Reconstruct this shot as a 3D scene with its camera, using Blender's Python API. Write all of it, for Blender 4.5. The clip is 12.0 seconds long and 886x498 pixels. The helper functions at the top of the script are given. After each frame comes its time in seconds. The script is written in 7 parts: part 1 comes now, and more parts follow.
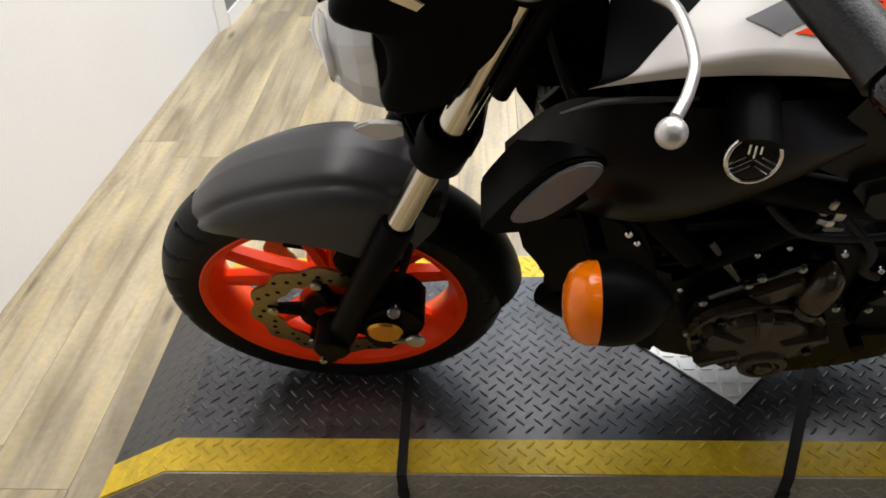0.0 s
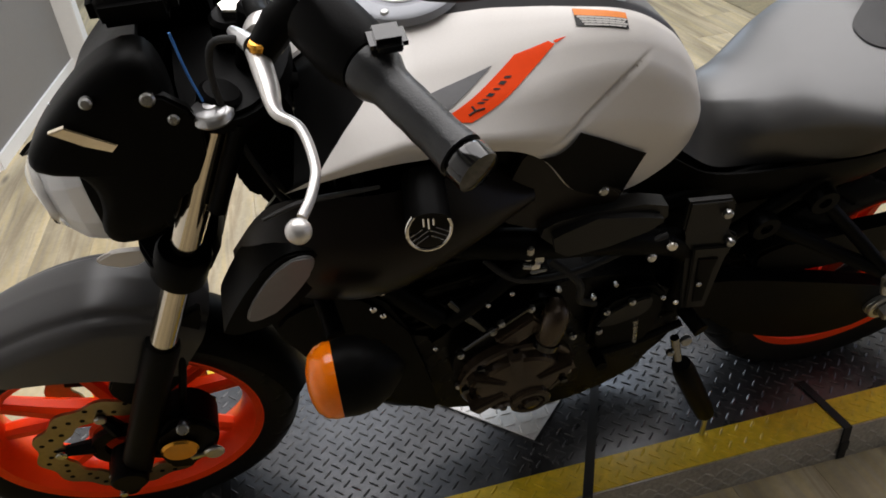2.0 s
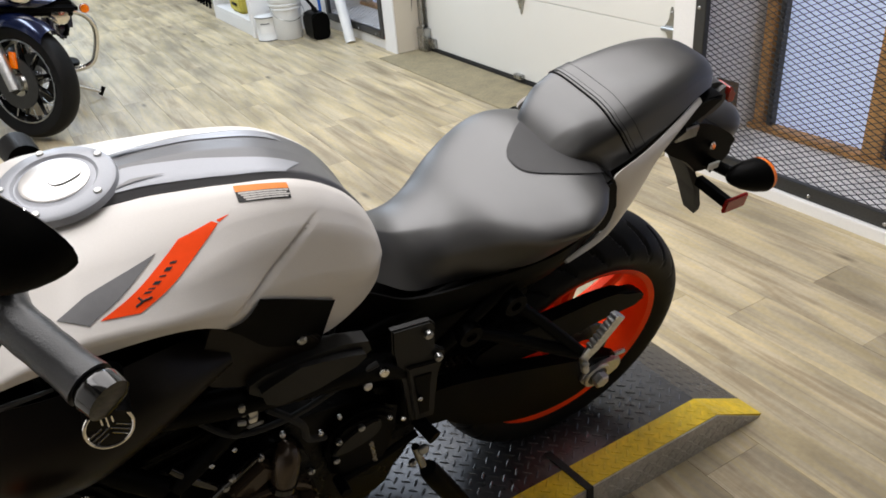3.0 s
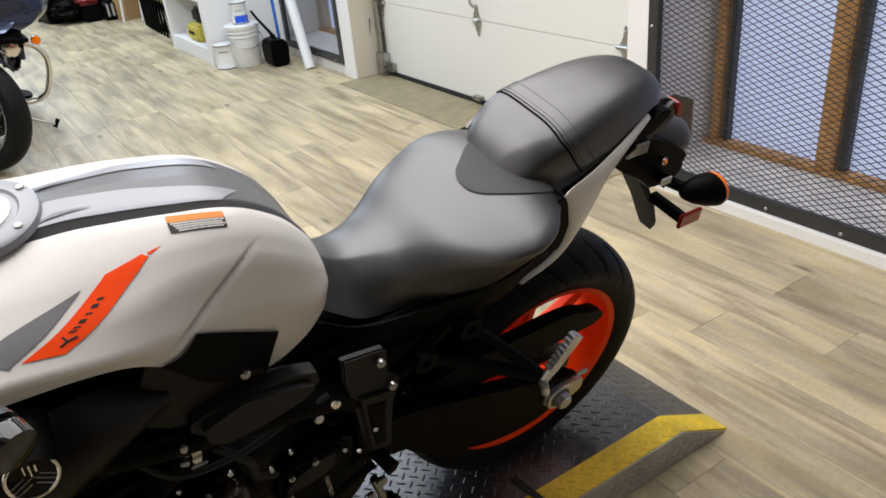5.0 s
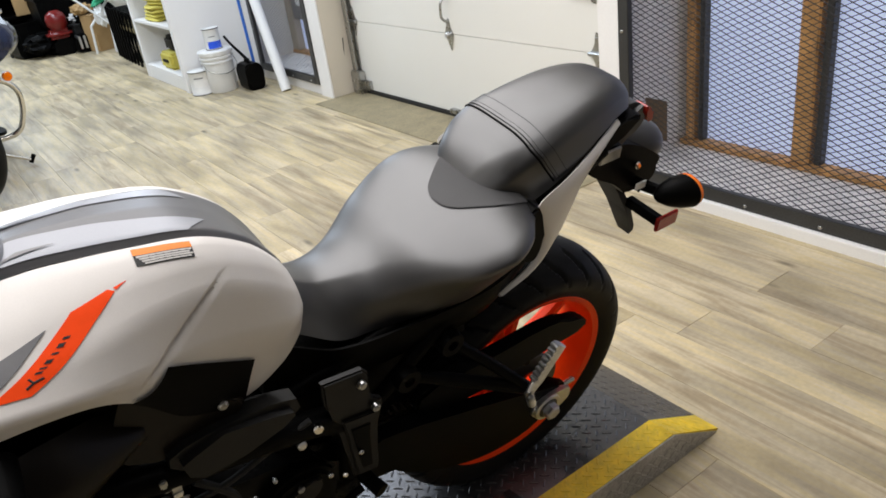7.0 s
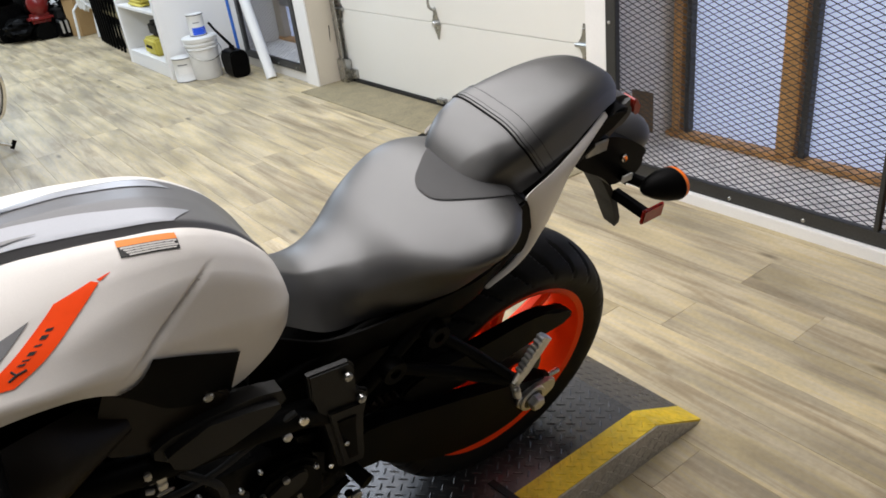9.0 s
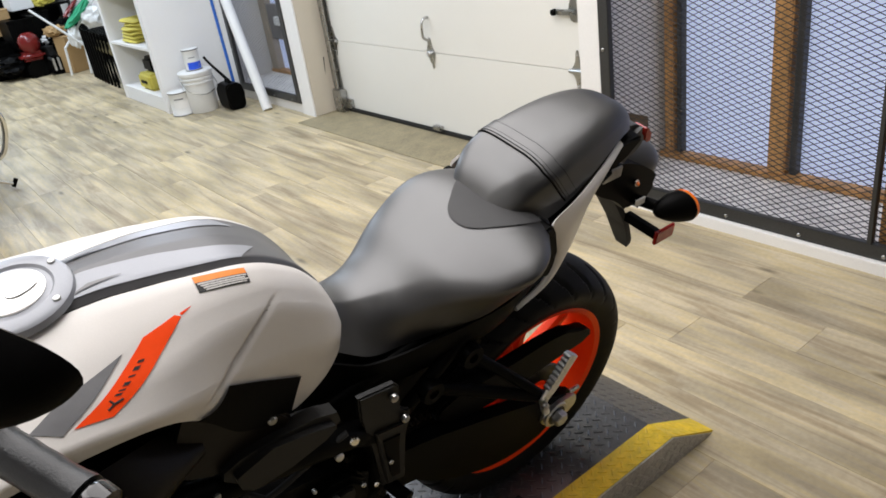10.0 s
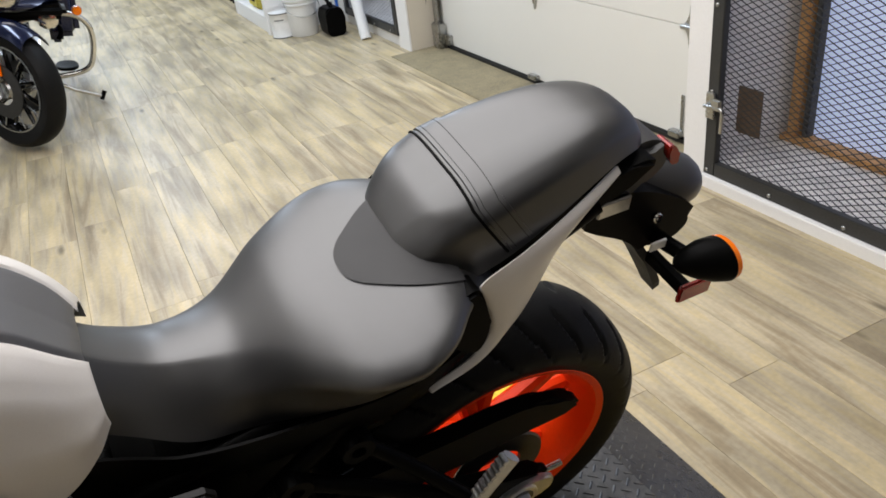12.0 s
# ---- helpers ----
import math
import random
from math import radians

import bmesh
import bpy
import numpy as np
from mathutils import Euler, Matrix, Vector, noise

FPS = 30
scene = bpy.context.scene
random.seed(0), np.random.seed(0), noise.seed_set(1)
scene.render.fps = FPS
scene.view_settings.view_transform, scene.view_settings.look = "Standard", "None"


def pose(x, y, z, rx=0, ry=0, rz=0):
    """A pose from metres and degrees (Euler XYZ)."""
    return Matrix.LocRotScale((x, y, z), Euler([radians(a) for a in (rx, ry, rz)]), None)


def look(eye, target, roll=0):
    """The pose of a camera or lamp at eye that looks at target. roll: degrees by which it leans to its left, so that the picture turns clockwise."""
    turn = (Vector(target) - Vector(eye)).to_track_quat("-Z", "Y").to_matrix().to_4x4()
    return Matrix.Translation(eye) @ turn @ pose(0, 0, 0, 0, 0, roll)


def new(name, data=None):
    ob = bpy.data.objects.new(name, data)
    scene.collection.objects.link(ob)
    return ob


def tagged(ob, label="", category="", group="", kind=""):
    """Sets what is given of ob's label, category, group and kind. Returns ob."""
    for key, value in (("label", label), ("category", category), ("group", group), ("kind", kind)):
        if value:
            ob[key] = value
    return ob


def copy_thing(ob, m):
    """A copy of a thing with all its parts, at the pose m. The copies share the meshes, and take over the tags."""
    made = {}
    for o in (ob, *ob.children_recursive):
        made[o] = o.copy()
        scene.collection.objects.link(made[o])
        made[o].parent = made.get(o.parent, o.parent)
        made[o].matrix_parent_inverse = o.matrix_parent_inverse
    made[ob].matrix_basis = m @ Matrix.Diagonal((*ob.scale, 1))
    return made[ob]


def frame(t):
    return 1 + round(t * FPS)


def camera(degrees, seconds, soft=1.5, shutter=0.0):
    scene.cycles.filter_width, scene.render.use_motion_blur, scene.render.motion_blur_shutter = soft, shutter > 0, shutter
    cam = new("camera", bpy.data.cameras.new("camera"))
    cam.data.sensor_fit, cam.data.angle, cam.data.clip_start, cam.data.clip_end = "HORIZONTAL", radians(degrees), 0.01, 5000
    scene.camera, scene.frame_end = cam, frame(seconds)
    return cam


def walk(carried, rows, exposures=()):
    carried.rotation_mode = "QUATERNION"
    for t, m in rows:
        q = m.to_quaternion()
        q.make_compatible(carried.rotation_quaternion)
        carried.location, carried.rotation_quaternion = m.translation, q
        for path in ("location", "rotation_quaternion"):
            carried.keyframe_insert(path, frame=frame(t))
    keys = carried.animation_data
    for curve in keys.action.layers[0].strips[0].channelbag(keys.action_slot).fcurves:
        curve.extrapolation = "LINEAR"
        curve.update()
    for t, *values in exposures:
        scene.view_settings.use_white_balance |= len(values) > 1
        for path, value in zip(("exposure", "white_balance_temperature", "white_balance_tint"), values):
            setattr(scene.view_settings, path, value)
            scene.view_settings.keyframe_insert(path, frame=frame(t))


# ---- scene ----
cam = camera(60.4, 12.0, soft=1.7)
PATH = [
    (0, (0.268, -1.099, 1.259), (0.148, 0.458, 0.01), -3.3),
    (0.5, (0.221, -1.124, 1.29), (0.004, 0.446, 0.07), -3.7),
    (1, (0.259, -1.139, 1.298), (0.092, 0.473, 0.127), -4.3),
    (1.5, (0.317, -1.156, 1.301), (0.35, 0.492, 0.169), -5.0),
    (2, (0.391, -1.179, 1.304), (0.694, 0.467, 0.209), -5.8),
    (2.5, (0.447, -1.207, 1.348), (1.045, 0.396, 0.312), -3.5),
    (3, (0.521, -1.222, 1.398), (1.36, 0.316, 0.433), -5.1),
    (3.2, (0.521, -1.229, 1.408), (1.435, 0.311, 0.519), -5.3),
    (4.8, (0.553, -1.214, 1.383), (1.504, 0.291, 0.471), -5.2),
    (5, (0.559, -1.217, 1.385), (1.482, 0.3, 0.466), -5.7),
    (5.5, (0.569, -1.222, 1.392), (1.519, 0.285, 0.481), -8.0),
    (6, (0.574, -1.223, 1.39), (1.562, 0.275, 0.507), -7.4),
    (6.5, (0.579, -1.225, 1.388), (1.548, 0.299, 0.529), -8.0),
    (6.7, (0.58, -1.22, 1.382), (1.542, 0.296, 0.501), -8.5),
    (8.3, (0.574, -1.22, 1.392), (1.552, 0.272, 0.489), -7.3),
    (8.5, (0.579, -1.222, 1.389), (1.56, 0.256, 0.466), -7.3),
    (9, (0.58, -1.216, 1.386), (1.562, 0.263, 0.465), -7.5),
    (9.5, (0.559, -1.22, 1.415), (1.593, 0.275, 0.58), -7.7),
    (10, (0.487, -1.225, 1.434), (1.515, 0.253, 0.563), -8.7),
    (10.5, (0.501, -1.202, 1.423), (1.406, 0.296, 0.456), -8.4),
    (11, (0.717, -1.178, 1.43), (1.521, 0.397, 0.495), -4.5),
    (11.5, (0.834, -1.178, 1.421), (1.649, 0.378, 0.466), -10.2),
    (12, (0.977, -1.039, 1.357), (1.667, 0.56, 0.373), -7.3),
]
walk(cam, [(t, look(eye, target, roll)) for t, eye, target, roll in PATH],
     exposures=[(0.0, 0.05), (1.0, 0.0), (1.5, -0.17), (2.0, -0.27), (2.5, -0.32), (3.0, 0.0), (5.0, 0.0), (11.0, 0.0), (12.0, -0.12)])

# world and lamps
world = bpy.data.worlds.new("world")
world.use_nodes = True
scene.world = world
wbg = world.node_tree.nodes["Background"]
wbg.inputs[0].default_value = (0.55, 0.62, 0.75, 1)
wbg.inputs[1].default_value = 0.15
scene.view_settings.exposure = 0.0


def area_lamp(name, x, y, z, sx, sy, watts, colour=(0.995, 0.965, 0.97), rx=0, rz=0):
    d = bpy.data.lights.new(name, "AREA")
    d.shape, d.size, d.size_y, d.energy, d.color = "RECTANGLE", sx, sy, watts, colour
    ob = new(name, d)
    ob.matrix_world = pose(x, y, z, rx, 0, rz)
    return ob


# fluorescent ceiling rows
for x, watts in ((-0.05, 37), (0.72, 27), (1.42, 26), (2.12, 28)):
    area_lamp("overhead_light", x, 0.60, 2.72, 0.72, 2.6, watts)
area_lamp("overhead_light", 2.25, 3.8, 2.72, 0.4, 2.4, 44, (0.83, 0.95, 1.12))
area_lamp("overhead_light", 0.30, 4.4, 2.72, 0.4, 2.4, 50, (0.83, 0.95, 1.12))
# next two: unseen fills added for the near tank side and small glints
area_lamp("overhead_light", 0.80, -2.35, 2.72, 2.4, 0.3, 3.5)
area_lamp("overhead_light", 1.45, -1.4, 2.72, 0.16, 0.16, 1.6)
area_lamp("overhead_light", 1.4, 7.4, 2.72, 0.4, 2.4, 80, (0.83, 0.95, 1.12))
area_lamp("overhead_light", 0.9, 10.4, 2.72, 0.8, 2.6, 75, (0.83, 0.95, 1.12))


# ---- materials ----
def node(nt, kind, **inputs):
    n = nt.nodes.new(kind)
    for k, v in inputs.items():
        key = k.replace("_", " ")
        if key in n.inputs:
            n.inputs[key].default_value = v
    return n


def material(name, base, rough=0.5, metal=0.0, vary=0.12, scale=6.0, fine=120.0, bump=0.05, coat=0.0, spec=0.5,
             transmission=0.0, emit=None, strength=0.0, per_object=0.0, rough_vary=0.12, ior=1.45):
    m = bpy.data.materials.new(name)
    m.use_nodes = True
    nt = m.node_tree
    b = nt.nodes["Principled BSDF"]
    b.inputs["Metallic"].default_value = metal
    b.inputs["IOR"].default_value = ior
    b.inputs["Specular IOR Level"].default_value = spec
    b.inputs["Coat Weight"].default_value = coat
    b.inputs["Coat Roughness"].default_value = 0.12
    b.inputs["Transmission Weight"].default_value = transmission
    co = node(nt, "ShaderNodeTexCoord")
    big = node(nt, "ShaderNodeTexNoise", Scale=scale, Detail=5.0, Roughness=0.6)
    small = node(nt, "ShaderNodeTexNoise", Scale=fine, Detail=3.0, Roughness=0.6)
    nt.links.new(co.outputs["Object"], big.inputs["Vector"])
    nt.links.new(co.outputs["Object"], small.inputs["Vector"])
    add = node(nt, "ShaderNodeMath")
    add.operation = "ADD"
    nt.links.new(big.outputs["Fac"], add.inputs[0])
    nt.links.new(small.outputs["Fac"], add.inputs[1])
    ramp = node(nt, "ShaderNodeMapRange")
    ramp.inputs["From Min"].default_value, ramp.inputs["From Max"].default_value = 0.7, 1.3
    ramp.inputs["To Min"].default_value, ramp.inputs["To Max"].default_value = 1 - vary, 1 + vary
    nt.links.new(add.outputs[0], ramp.inputs["Value"])
    out = ramp.outputs[0]
    if per_object:
        oi = node(nt, "ShaderNodeObjectInfo")
        r2 = node(nt, "ShaderNodeMapRange")
        r2.inputs["To Min"].default_value, r2.inputs["To Max"].default_value = 1 - per_object, 1 + per_object
        nt.links.new(oi.outputs["Random"], r2.inputs["Value"])
        mu = node(nt, "ShaderNodeMath")
        mu.operation = "MULTIPLY"
        nt.links.new(out, mu.inputs[0])
        nt.links.new(r2.outputs[0], mu.inputs[1])
        out = mu.outputs[0]
    sc = node(nt, "ShaderNodeVectorMath")
    sc.operation = "SCALE"
    sc.inputs[0].default_value = base[:3]
    nt.links.new(out, sc.inputs["Scale"])
    nt.links.new(sc.outputs[0], b.inputs["Base Color"])
    rr = node(nt, "ShaderNodeMapRange")
    rr.inputs["From Min"].default_value, rr.inputs["From Max"].default_value = 0.3, 0.7
    rr.inputs["To Min"].default_value = max(0.02, rough * (1 - rough_vary))
    rr.inputs["To Max"].default_value = min(1.0, rough * (1 + rough_vary))
    nt.links.new(big.outputs["Fac"], rr.inputs["Value"])
    nt.links.new(rr.outputs[0], b.inputs["Roughness"])
    if bump:
        bp = node(nt, "ShaderNodeBump", Strength=bump, Distance=0.004)
        nt.links.new(small.outputs["Fac"], bp.inputs["Height"])
        nt.links.new(bp.outputs[0], b.inputs["Normal"])
    if emit:
        b.inputs["Emission Color"].default_value = (*emit, 1)
        b.inputs["Emission Strength"].default_value = strength
    return m


def plank_material(name):
    m = material(name, (0.472, 0.405, 0.272), rough=0.42, per_object=0.05, vary=0.12, scale=3.0, fine=60, bump=0.04)
    nt = m.node_tree
    b = nt.nodes["Principled BSDF"]
    co = node(nt, "ShaderNodeTexCoord")
    oi = node(nt, "ShaderNodeObjectInfo")
    off = node(nt, "ShaderNodeVectorMath")
    off.operation = "MULTIPLY_ADD"
    off.inputs[1].default_value = (11, 0.75, 1)
    sh = node(nt, "ShaderNodeVectorMath")
    sh.operation = "SCALE"
    sh.inputs[0].default_value = (37, 91, 13)
    nt.links.new(oi.outputs["Random"], sh.inputs["Scale"])
    nt.links.new(co.outputs["Object"], off.inputs[0])
    nt.links.new(sh.outputs[0], off.inputs[2])
    grain = node(nt, "ShaderNodeTexNoise", Scale=1.5, Detail=7.0, Roughness=0.62, Distortion=0.9)
    nt.links.new(off.outputs[0], grain.inputs["Vector"])
    cr = node(nt, "ShaderNodeValToRGB")
    el = cr.color_ramp.elements
    el[0].position, el[0].color = 0.30, (0.60, 0.55, 0.50, 1)
    el[1].position, el[1].color = 0.70, (1.12, 1.08, 0.98, 1)
    for at, tone in ((0.40, (0.80, 0.75, 0.70, 1)), (0.47, (0.95, 0.94, 0.96, 1)), (0.55, (1.06, 1.00, 0.84, 1)), (0.62, (1.02, 1.01, 1.04, 1))):
        e = el.new(at)
        e.color = tone
    nt.links.new(grain.outputs["Fac"], cr.inputs["Fac"])
    blot = node(nt, "ShaderNodeTexNoise", Scale=2.2, Detail=3.0, Roughness=0.5)
    off2 = node(nt, "ShaderNodeVectorMath")
    off2.operation = "MULTIPLY_ADD"
    off2.inputs[1].default_value = (4.5, 0.8, 1)
    nt.links.new(co.outputs["Object"], off2.inputs[0])
    nt.links.new(sh.outputs[0], off2.inputs[2])
    nt.links.new(off2.outputs[0], blot.inputs["Vector"])
    knot = node(nt, "ShaderNodeTexVoronoi", Scale=1.0)
    off3 = node(nt, "ShaderNodeVectorMath")
    off3.operation = "MULTIPLY_ADD"
    off3.inputs[1].default_value = (6, 1.9, 1)
    nt.links.new(co.outputs["Object"], off3.inputs[0])
    nt.links.new(sh.outputs[0], off3.inputs[2])
    nt.links.new(off3.outputs[0], knot.inputs["Vector"])
    kr = node(nt, "ShaderNodeMapRange")
    kr.inputs["From Min"].default_value, kr.inputs["From Max"].default_value = 0.03, 0.11
    kr.inputs["To Min"].default_value, kr.inputs["To Max"].default_value = 0.42, 1.0
    nt.links.new(knot.outputs["Distance"], kr.inputs["Value"])
    br = node(nt, "ShaderNodeMapRange")
    br.inputs["From Min"].default_value, br.inputs["From Max"].default_value = 0.35, 0.65
    br.inputs["To Min"].default_value, br.inputs["To Max"].default_value = 0.66, 1.16
    nt.links.new(blot.outputs["Fac"], br.inputs["Value"])
    mm = node(nt, "ShaderNodeMath")
    mm.operation = "MULTIPLY"
    nt.links.new(kr.outputs[0], mm.inputs[0])
    nt.links.new(br.outputs[0], mm.inputs[1])
    old = b.inputs["Base Color"].links[0].from_socket
    mul = node(nt, "ShaderNodeVectorMath")
    mul.operation = "MULTIPLY"
    nt.links.new(old, mul.inputs[0])
    nt.links.new(cr.outputs[0], mul.inputs[1])
    sc = node(nt, "ShaderNodeVectorMath")
    sc.operation = "SCALE"
    nt.links.new(mul.outputs[0], sc.inputs[0])
    nt.links.new(mm.outputs[0], sc.inputs["Scale"])
    nt.links.new(sc.outputs[0], b.inputs["Base Color"])
    return m


def streaked(name, base, **kw):
    """A surface with scuffs drawn out in one direction."""
    m = material(name, base, **kw)
    nt = m.node_tree
    b = nt.nodes["Principled BSDF"]
    co = node(nt, "ShaderNodeTexCoord")
    mp = node(nt, "ShaderNodeMapping")
    mp.inputs["Scale"].default_value = (3, 22, 9)
    mp.inputs["Rotation"].default_value = (0, 0, 0.5)
    n = node(nt, "ShaderNodeTexNoise", Scale=1.0, Detail=6.0, Roughness=0.7)
    nt.links.new(co.outputs["Object"], mp.inputs["Vector"])
    nt.links.new(mp.outputs[0], n.inputs["Vector"])
    mr = node(nt, "ShaderNodeMapRange")
    mr.inputs["From Min"].default_value, mr.inputs["From Max"].default_value = 0.35, 0.7
    mr.inputs["To Min"].default_value, mr.inputs["To Max"].default_value = 0.65, 1.25
    nt.links.new(n.outputs["Fac"], mr.inputs["Value"])
    old = b.inputs["Base Color"].links[0].from_socket
    sc = node(nt, "ShaderNodeVectorMath")
    sc.operation = "SCALE"
    nt.links.new(old, sc.inputs[0])
    nt.links.new(mr.outputs[0], sc.inputs["Scale"])
    nt.links.new(sc.outputs[0], b.inputs["Base Color"])
    return m


